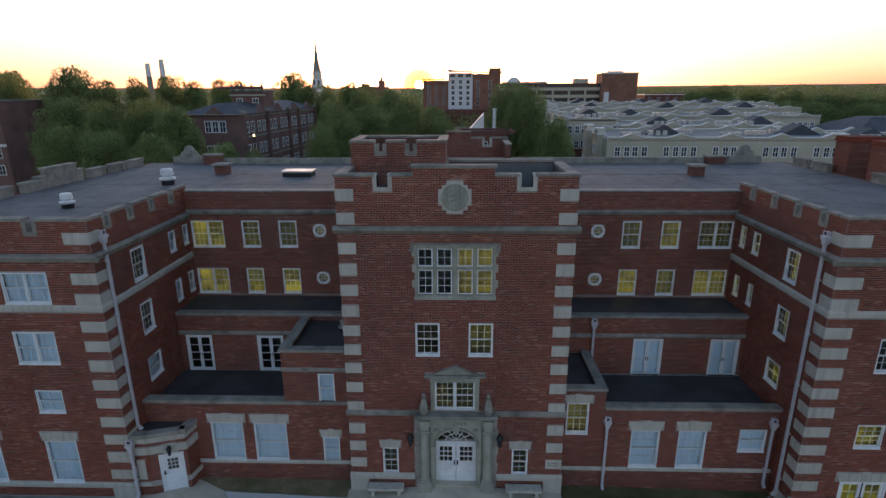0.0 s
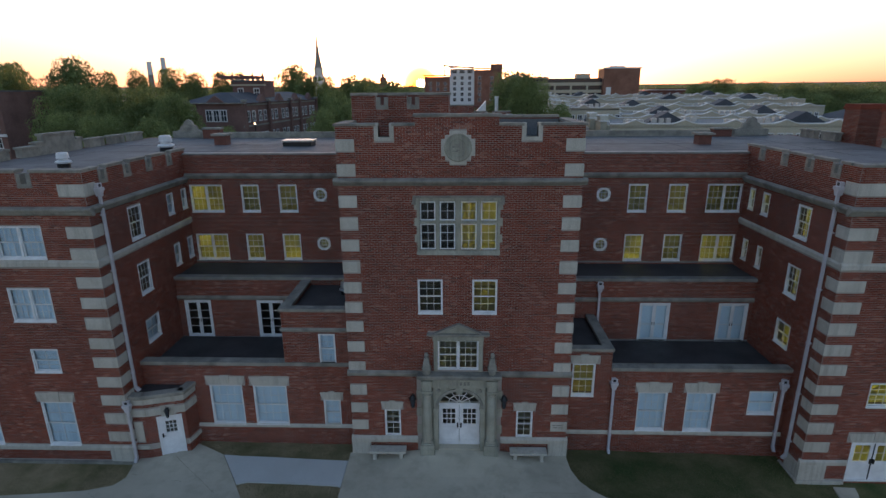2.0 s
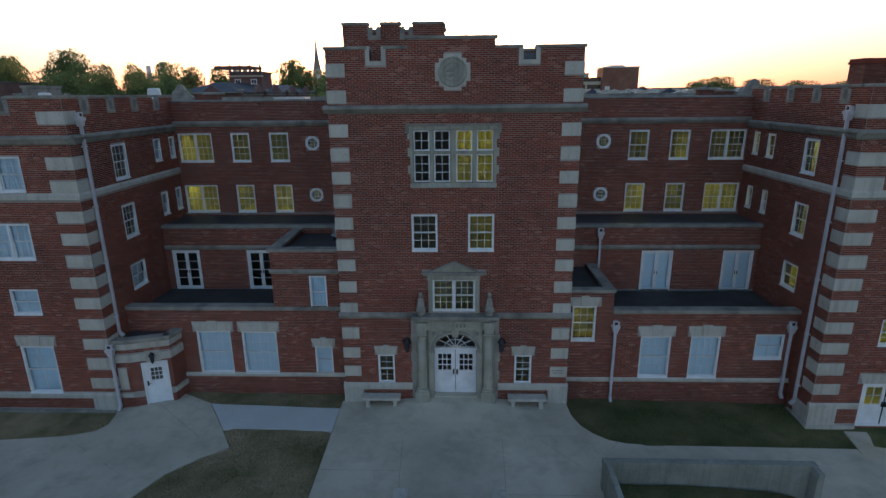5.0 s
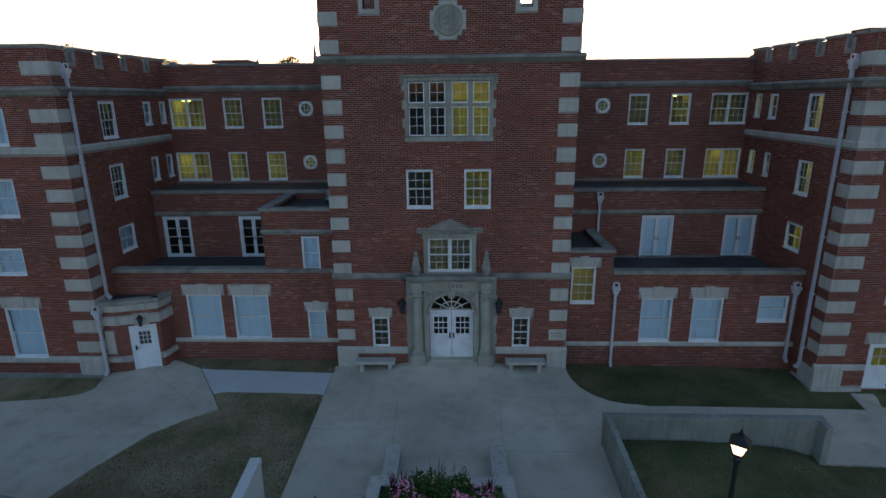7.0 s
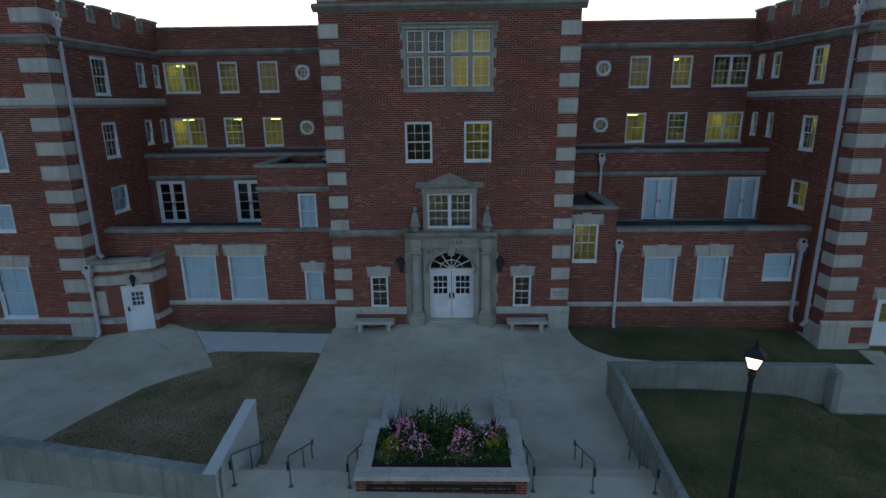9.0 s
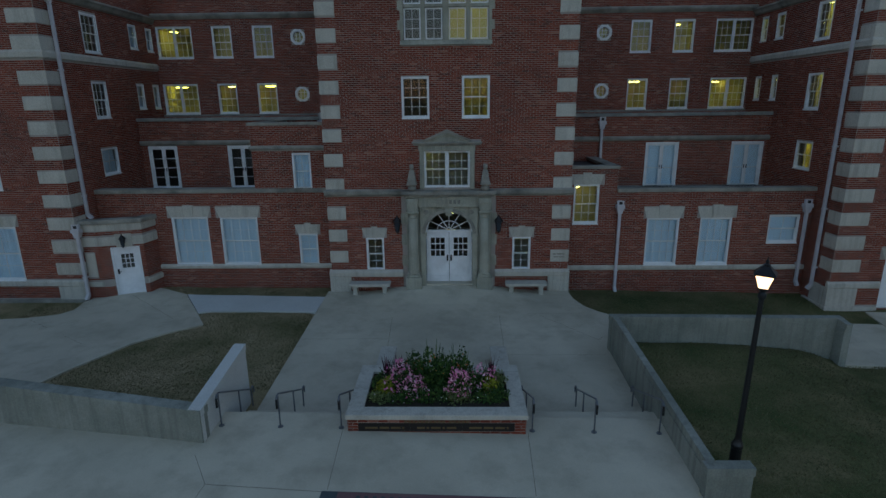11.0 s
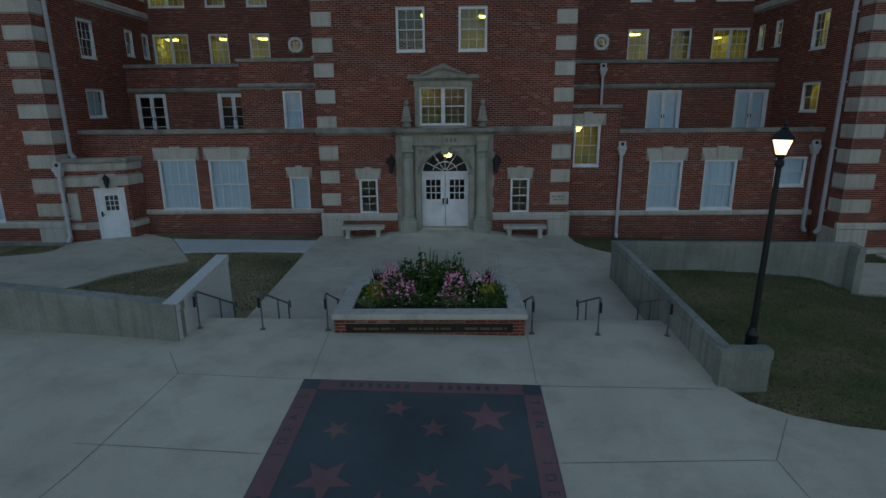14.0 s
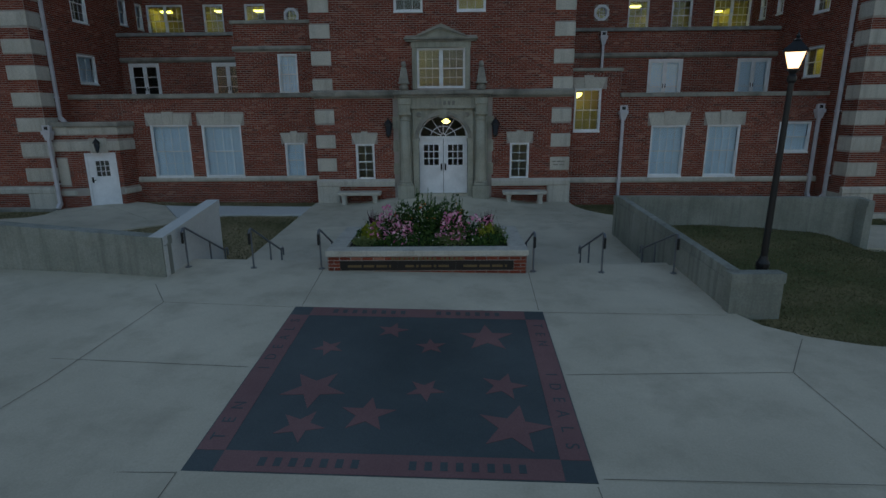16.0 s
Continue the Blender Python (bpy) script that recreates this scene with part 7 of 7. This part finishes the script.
def block(name, label, category, m, wide, deep, z0, z1, mat, rows=(), parapet=0.5, roof_mat=None, hip=0.0):
    """A building: rows are (sill z, height, width, [u ...]) on the front; u runs from its left corner."""
    ob = thing(name, label, category, m)
    part("wall", Build().box(0, wide, 0, deep, z0, z1), mat, ob)
    if hip:
        o, r = 0.5, min(wide, deep) * 0.42
        part("roof", Build().add([(-o, -o, z1), (wide + o, -o, z1), (wide + o, deep + o, z1), (-o, deep + o, z1), (r, r, z1 + hip), (wide - r, r, z1 + hip), (wide - r, deep - r, z1 + hip), (r, deep - r, z1 + hip)],
                                 [(3, 2, 1, 0), (0, 1, 5, 4), (1, 2, 6, 5), (2, 3, 7, 6), (3, 0, 4, 7), (4, 5, 6, 7)]), roof_mat or SLATE, ob)
    else:
        part("roof", Build().box(-0.1, wide + 0.1, -0.1, deep + 0.1, z1, z1 + 0.25), roof_mat or ROOFING, ob)
        if parapet:
            part("parapet", bars(Build(), -0.15, wide + 0.15, -0.15, deep + 0.15, 0.4, 0, parapet).mesh("parapet", mat), None, ob, m=pose(0, 0, z1 + parapet, -90, 0, 0) @ pose(0, 0, 0, 180, 0, 0) @ Matrix.Identity(4))
    for z, h, w, us in rows:
        for u in us:
            far_window(ob, pose(u, 0, z), w, h)
    return ob


# brick college hall with slate roofs, beside the street
hall = block("college_hall", "long red brick college hall with a slate roof and white windows", "building", pose(-49.2, 97, 0), 11.0, 16, -4, 12.4, HALL_BRICK,
             [(9.2, 2.1, 1.2, (5.0, 6.3, 7.6, 1.6)), (4.8, 2.2, 1.2, (5.0, 6.3, 7.6, 1.6)), (0.8, 2.2, 1.2, (5.0, 7.6))], hip=1.6)
part("gable", Build().prism([(4.0, 12.0), (8.6, 12.0), (6.3, 13.7)], -0.15, 0.4, "y"), HALL_BRICK, hall)
part("roof_edge", Build().box(-0.6, 12, -0.6, -0.4, 12.3, 12.5), OLD_STONE, hall)
street_side = pose(-38.2, 97, 0, 0, 0, 86)
wing2 = block("college_hall_wing", "three-storey brick college wing with stone-trimmed windows", "building", street_side, 40, 11, -4, 12.4, HALL_BRICK,
              [(z, 2.0, 1.35, (2.2, 4.4, 7.2, 9.4, 12.6, 14.8, 18.4, 20.6, 24, 26.2, 30, 32.2, 35.4, 37.6)) for z in (9.0, 5.0, 1.0)], hip=1.8)
for z in (4.1, 8.2, 11.9):
    part("stone_band", Build().box(-0.05, 40.05, -0.12, 0, z, z + 0.3), OLD_STONE, wing2)
for u in (0.4, 11, 22.3, 28.1, 39.4):
    pier = part("buttress", Build().box(u - 0.4, u + 0.4, -0.5, 0, -4, 12.6), HALL_BRICK, wing2)
    part("buttress_cap", Build().box(u - 0.5, u + 0.5, -0.6, 0.1, 12.6, 13.0), OLD_STONE, pier)
for u in (8.5, 17.2, 26.2, 35):
    part("gable", Build().prism([(u - 2.2, 12.2), (u + 2.2, 12.2), (u, 13.9)], -0.2, 0.5, "y"), HALL_BRICK, wing2)
tower = block("college_tower", "square brick tower with stone pinnacles", "tower", pose(-45.2, 111, 0), 6.4, 6, -4, 16.2, HALL_BRICK, [(13.2, 1.8, 1.2, (1.6, 4.8))])
part("battlement", Build().box(-0.3, 6.7, -0.3, 0.2, 15.4, 15.7).box(0.9, 1.6, -0.2, 0.2, 16.4, 17.2).box(2.9, 3.6, -0.2, 0.2, 16.4, 17.2).box(4.9, 5.6, -0.2, 0.2, 16.4, 17.2), STUCCO, tower)
for x in (0.2, 2.2, 4.2, 6.2):
    part("pinnacle", Build().lathe([(0.28, 16.4), (0.28, 17.0), (0.0, 18.2)], x, 0.1, 6), OLD_STONE, tower)
# brick block at the far left
b6 = block("brick_residence", "tall red brick residence with white sash windows and stone band", "building", pose(-109.5, 100, 0, 0, 0, 4), 24, 14, -4, 14.6, HALL_BRICK,
           [(z, 2.0, 1.35, (3, 7, 11, 15, 19, 22.3)) for z in (10.4, 7.4, 4.2, 1.0)])
part("stone_band", Build().box(-0.05, 24.1, -0.2, 0, 6.4, 6.9), WHITE_METAL, b6)
# church steeple
st = thing("church_steeple", "white church tower with a slender grey spire", "steeple", pose(-105, 420, 0))
part("tower", Build().box(-4.2, 4.2, -4.2, 4.2, -6, 20).box(-3.4, 3.4, -3.4, 3.4, 20, 25), WHITE_METAL, st)
part("belfry", Build().lathe([(3.3, 25), (3.3, 29.5), (3.7, 29.8), (3.7, 30.4)], sides=8), ZINC, st)
part("spire", Build().lathe([(2.9, 30.4), (1.6, 38), (0.7, 47), (0.05, 56.5)], sides=8), OLD_STONE, st)
for s in (-1, 1):
    part("louvre", Build().box(s * 1.6 - 0.7, s * 1.6 + 0.7, -3.46, -3.4, 20.8, 24), SLATE, st)
# power station stacks
for x, top in ((-497, 60), (-474, 66)):
    sk2 = thing("smokestack", "tall pale banded smokestack far off", "smokestack", pose(x, 900, 0), group="power station stacks")
    part("shaft", Build().lathe([(5.2, -8), (4.2, 40)], sides=16), OLD_STONE, sk2)
    part("upper_shaft", Build().lathe([(4.2, 40), (3.6, top)], sides=16), WHITE_METAL, sk2)
thing_mesh("old_mill", Build().box(-90, -64, 500, 520, -6, 20).box(-86, -80, 500, 510, 20, 22.5).box(-71, -66, 500, 508, 20, 25).box(-69.5, -67.5, 501, 503, 25, 28), TAN_BRICK, "distant tan brick building with stepped roofline", "building")
# tall residence with a white stair front
g3 = [(z, 2.4, 2.2, (3.2, 8.2, 13.2)) for z in (6.5, 10.0, 13.5, 17.0, 20.5)]
block("white_stair_tower", "white panelled tower front with rows of dark windows", "building", pose(-6.9, 380, 0), 16.3, 14, -6, 27.4, WHITE_METAL, g3 + [(24.6, 2.2, 3.6, (3.0, 8.2, 13.4))])
block("brick_tower_block", "tall red brick residence block", "building", pose(9.6, 381, 0), 18.6, 14, -6, 26.6, TAN_BRICK, [(z, 2.2, 2.2, (3.5, 11.5)) for z in (6.5, 10, 13.5, 17, 20.5)])
block("brick_tower_block", "tall red brick residence block", "building", pose(-24, 382, 0), 17, 14, -6, 22.5, TAN_BRICK, [(z, 2.2, 2.0, (4, 9, 14)) for z in (6.5, 10, 13.5, 17)])
lift = thing("lift_house", "flat-roofed lift house with a tilted canopy on the roof", "roof room")
part("room", Build().box(20.5, 28.2, 380.5, 388, 26.9, 30.5), TAN_BRICK, lift)
part("canopy", Build().prism([(-11.5, 29.5), (8.8, 27.9), (8.8, 28.4), (-11.5, 30.1)], 377.5, 388, "y"), OLD_STONE, lift)
part("post", Build().box(-10.6, -9.8, 378, 378.8, 23, 29.5), OLD_STONE, lift)
thing_mesh("red_low_block", Build().box(-18, 22, 360, 372, -6, 4.3), FAR_BRICK, "low red brick block with a pale roof line", "building")
wt = thing("water_tower", "white round water tower far off", "water tower", pose(62, 640, 0))
part("tank", Build().lathe([(1, 16), (6, 19), (7.6, 23), (7, 27), (3, 30), (0, 30.5)], sides=20), WHITE_METAL, wt, smooth=True)
part("stem", Build().lathe([(2.2, -6), (1.6, 17)], sides=10), WHITE_METAL, wt)
# multi-storey car park
cp = thing("car_park", "open concrete car park with a brick stair tower", "car park", pose(0, 300, 0))
for z in (8.5, 12.2, 15.9):
    part("deck_band", Build().box(24, 75, 0, 30, z, z + 1.6), STUCCO, cp)
    # solid dark box stands in for the shade inside the open deck
    part("deck_void", Build().box(24.4, 74.6, 0.8, 29, z + 1.6, z + 3.7), FAR_GLASS, cp)
for x in np.arange(24, 76, 8.5):
    part("column", Build().box(x, x + 0.9, -0.05, 1, -6, 17.5), STUCCO, cp)
part("lower_deck", Build().box(24, 75, 0.3, 30, -6, 8.5), FAR_BRICK, cp)
part("stair_tower", Build().box(74.5, 93, -3, 10, -6, 24.2), TAN_BRICK, cp)
part("tower_glass", Build().box(76, 78.5, -3.15, -3, 9, 15), WHITE_METAL, cp)
part("roof_room", Build().box(62, 69, 4, 10, 17.5, 22), STUCCO, cp)
part("roof_room", Build().box(24, 47, 2, 14, 17.5, 20.5), STUCCO, cp)
part("tower_roof", Build().box(74, 93.5, -3.4, 10.4, 24.2, 24.8).box(78, 86, 0, 6, 24.8, 25.6), WHITE_METAL, cp)
block("brick_apartments", "far red brick apartments with pale roof", "building", pose(108, 330, 0), 30, 14, -6, 13.2, FAR_BRICK, [(z, 1.8, 1.6, (3, 8, 13, 18, 23, 27)) for z in (6.5, 10)], roof_mat=WHITE_METAL)


def townhouses(m, wide, deep, z1, humps, units, label):
    ob = thing("townhouses", label, "townhouses", m, group="cream townhouse terraces")
    part("wall", Build().box(0, wide, 0, deep, -5, z1), STUCCO, ob, "cream stucco wall")
    part("base_storey", Build().box(-0.06, wide + 0.06, -0.06, deep, -5, z1 - 5.0), FAR_BRICK, ob, "red brick lower storey")
    part("roof", Build().box(0.3, wide - 0.3, 0.3, deep - 0.3, z1 - 0.1, z1 + 0.02), PALE_ROOF, ob)
    for y in (0, deep - 0.3):
        n, pts = 60, []
        for i in range(n + 1):
            u = wide * i / n
            t = (i / n * humps) % 1.0
            pts.append((u, z1 + 0.25 + 0.6 * max(0.0, 1 - abs(t - 0.5) * 4.5)))
        part("parapet", Build().prism([(0, z1 - 0.2), (wide, z1 - 0.2)] + pts[::-1], y, y + 0.3, "y"), STUCCO, ob)
        cap = Build().add([(u, y + dy, z + dz) for u, z in pts for dy, dz in ((-0.12, 0), (-0.12, 0.14), (0.42, 0.14), (0.42, 0))],
                          [(4 * i + j, 4 * i + 4 + j, 4 * i + 4 + (j + 1) % 4, 4 * i + (j + 1) % 4) for i in range(n) for j in range(4)] + [(0, 1, 2, 3), (4 * n + 3, 4 * n + 2, 4 * n + 1, 4 * n)])
        part("parapet_cap", cap, WHITE_METAL, ob, "white metal parapet cap")
    for k in range(int(humps)):
        u = wide * (k + 0.5) / humps
        if k % 3 == 1:
            part("dormer", Build().prism([(u - 3.2, z1), (u + 3.2, z1), (u, z1 + 1.7)], deep * 0.45, deep * 0.45 + 3.5, "y"), SLATE, ob, "dark slate dormer")
        for z in (z1 - 2.6, z1 - 5.4):
            for du in (-2.0, -0.6, 0.6, 2.0):
                far_window(ob, pose(u + du, 0, z), 0.95, 1.6)
    turn = pose(0, 0, 0, 0, 0, -90)
    bays = max(2, int(deep / 8))
    for k in range(bays):
        v = deep * (k + 0.5) / bays
        bay = part("bay", Build().box(-0.9, 0, v - 2.0, v + 2.0, -5, z1 + 0.5).prism([(v - 2.2, z1 + 0.5), (v + 2.2, z1 + 0.5), (v + 0.9, z1 + 1.3), (v - 0.9, z1 + 1.3)], -0.9, 0.3, "x"), STUCCO, ob, "cream bay with a raised parapet")
        part("bay_cap", Build().box(-1.1, 0.4, v - 2.3, v - 0.9, z1 + 0.5, z1 + 0.66).box(-1.1, 0.4, v + 0.9, v + 2.3, z1 + 0.5, z1 + 0.66).box(-1.1, 0.4, v - 1.0, v + 1.0, z1 + 1.3, z1 + 1.46), WHITE_METAL, bay)
        for z in (z1 - 2.6, z1 - 5.4):
            for dv in (-0.8, 0.8):
                far_window(ob, pose(-0.9, v + dv, z) @ turn, 1.0, 1.6)
    for k in range(units):
        u, v = wide * (k + 0.6) / units, deep * (0.25 + 0.5 * ((k * 7) % 3) / 3)
        for j in range(3):
            part("condenser", Build().box(u + j * 1.1, u + j * 1.1 + 0.8, v, v + 0.8, z1, z1 + 0.75, 0.03), ZINC, ob)
    return ob


townhouses(pose(22.6, 84, 0, 0, 0, -3), 36, 19, 9.0, 5, 7, "cream townhouses with curved white-capped parapets")
townhouses(pose(21.2, 107, 0, 0, 0, 0), 9, 28, 10.7, 2, 2, "cream townhouse bays with curved parapets facing the lane")
townhouses(pose(31, 107.5, 0, 0, 0, -2), 33, 17, 9.3, 5, 6, "cream townhouses with white parapet caps")
townhouses(pose(30, 127, 0, 0, 0, -2), 50, 18, 10.2, 7, 5, "cream townhouses with white parapet caps")
townhouses(pose(26, 148, 0, 0, 0, -2), 62, 18, 11.2, 9, 5, "far cream townhouses with white parapet caps")
townhouses(pose(28, 172, 0, 0, 0, -2), 66, 18, 11.9, 10, 4, "far cream townhouses with white parapet caps")
townhouses(pose(59, 82, 0, 0, 0, 1), 20, 26, 8.2, 3, 4, "cream townhouses with flat roofs and condensers")
block("slate_roofed_house", "large house with a broad slate hipped roof", "building", pose(74, 106, 0), 46, 26, -4, 6.0, STUCCO, hip=4.6)

# street with lamps and parked cars between the trees
thing_mesh("road", Build().add([(x, y, terrain((x), y) + 0.06) for y in np.arange(46, 190, 6) for x in (-31.5 - (y - 95) * 0.02, -24.0 - (y - 95) * 0.02)], [(2 * k, 2 * k + 1, 2 * k + 3, 2 * k + 2) for k in range(23)]), surface("asphalt", (0.04, 0.04, 0.042), (0.06, 0.06, 0.06)), "narrow asphalt street between buildings", "road", kind="structure")


house = block("brick_house", "small red brick house with sloping roof light and vent pipe", "house", pose(0.2, 92, 0), 8.4, 7, -4, 9.6, FAR_BRICK, [(6.5, 1.6, 1.1, (1.6, 4.2, 6.8))], parapet=0.3)
part("roof_light", Build().prism([(1.6, 9.85), (4.1, 12.6), (4.1, 9.85)], 1.0, 3.4, "y"), WHITE_METAL, house, "pale sloping roof light")
part("vent_pipe", Build().lathe([(0.3, 9.6), (0.3, 13.0), (0.36, 13.1), (0.36, 13.3)], 5.9, 2.0, 10), WHITE_METAL, house, "pale vent pipe")


def street_light(x, y, z):
    g = terrain(x, y)
    ob = thing("street_lamp", "tall street lamp with a small lit head", "street lamp", pose(x, y, g), group="street lamps in town")
    part("pole", Build().lathe([(0.12, 0), (0.08, z - g)], sides=8), BLACK, ob)
    part("lamp_head", Build().lathe([(0.06, z - g - 0.1), (0.16, z - g), (0.15, z - g + 0.2), (0.04, z - g + 0.3)], sides=10), LANTERN, ob, "glowing lamp head")


for x, y, z in ((-33.6, 90, 9.2), (-33, 145, 11.0), (-30, 165, 12.4), (-83, 88, 2.8)):
    street_light(x, y, z)


def car(x, y, turn, colour, label):
    m, t, b = material("car_paint")
    b.inputs["Base Color"].default_value = (*colour, 1)
    b.inputs["Roughness"].default_value = 0.25
    ob = thing("car", label, "car", pose(x, y, terrain(x, y) + 0.06, 0, 0, turn), group="parked cars")
    part("body", Build().box(-2.2, 2.2, -0.88, 0.88, 0.3, 0.85, 0.12), m, ob)
    part("cabin", Build().prism([(-1.5, 0.84), (1.1, 0.84), (0.6, 1.42), (-1.1, 1.42)], -0.75, 0.75, "y"), FAR_GLASS, ob)
    for sx in (-1.35, 1.35):
        for sy in (-0.84, 0.84):
            part("wheel", Build().lathe([(0.32, -0.1), (0.32, 0.1)], sides=14), BLACK, ob, m=pose(sx, sy, 0.32, 90, 0, 0))
    for sy in (-0.6, 0.6):
        part("headlight", Build().box(-2.24, -2.15, sy - 0.16, sy + 0.16, 0.55, 0.7), LANTERN, ob, "lit headlight")


car(-28.6, 112, 90, (0.5, 0.5, 0.52), "pale car with lit headlights on the street")
car(-30.3, 128, 90, (0.05, 0.05, 0.06), "dark car on the street")
thing_mesh("sun_disc", Build().lathe([(0.01, -1), (0.4, -0.92), (0.7, -0.71), (0.92, -0.4), (1, 0), (0.92, 0.4), (0.7, 0.71), (0.4, 0.92), (0.01, 1)], sides=32), glow("sun_glow", (1.0, 0.72, 0.3), 30.0), "setting sun on the horizon", "sun",
           pose(4200 * math.sin(SUN_AZ), 4200 * math.cos(SUN_AZ), 57) @ Matrix.Scale(32, 4))

# ---- single bricks: planter faces and the wall beside the entrance ----
BRICKS = {}


def brick_object(parent, m, w, h, d):
    key = (round(w, 3), round(h, 3))
    if key not in BRICKS:
        w2, h2, c = key[0], key[1], 0.003
        BRICKS[key] = Build().add([(0, 0.004, 0), (w2, 0.004, 0), (w2, 0.004, h2), (0, 0.004, h2), (c, 0, c), (w2 - c, 0, c), (w2 - c, 0, h2 - c), (c, 0, h2 - c),
                                   (0, 0.03, 0), (w2, 0.03, 0), (w2, 0.03, h2), (0, 0.03, h2)],
                                  [(4, 5, 6, 7), (0, 1, 5, 4), (1, 2, 6, 5), (2, 3, 7, 6), (3, 0, 4, 7), (8, 9, 1, 0), (9, 10, 2, 1), (10, 11, 3, 2), (11, 8, 0, 3)]).mesh("brick", BRICK_ONE)
    ob = new("brick", BRICKS[key])
    ob.parent, ob.matrix_basis = parent, m


for ob, spots in SINGLES:
    for e0, e1, z0, z1, d in spots:
        brick_object(ob, Matrix.Translation((e0, -d, z0)), e1 - e0, z1 - z0, d)
faces = ((pose(PX0, PY0, 0), PX1 - PX0, [(x - PX0 - 0.545, x - PX0 + 0.545, -0.035, 0.11) for x in (-1.27, -0.18, 0.91)]),
         (pose(PX0, PY1, 0, 0, 0, -90), PY1 - PY0, []), (pose(PX1, PY0, 0, 0, 0, 90), PY1 - PY0, []))
for m, wide, skips in faces:
    for e0, e1, z0, z1, d in brick_spots([(0, wide, -0.2, 0.222)], skips, 3):
        brick_object(planter, m @ Matrix.Translation((e0, -d, z0)), e1 - e0, z1 - z0, d)
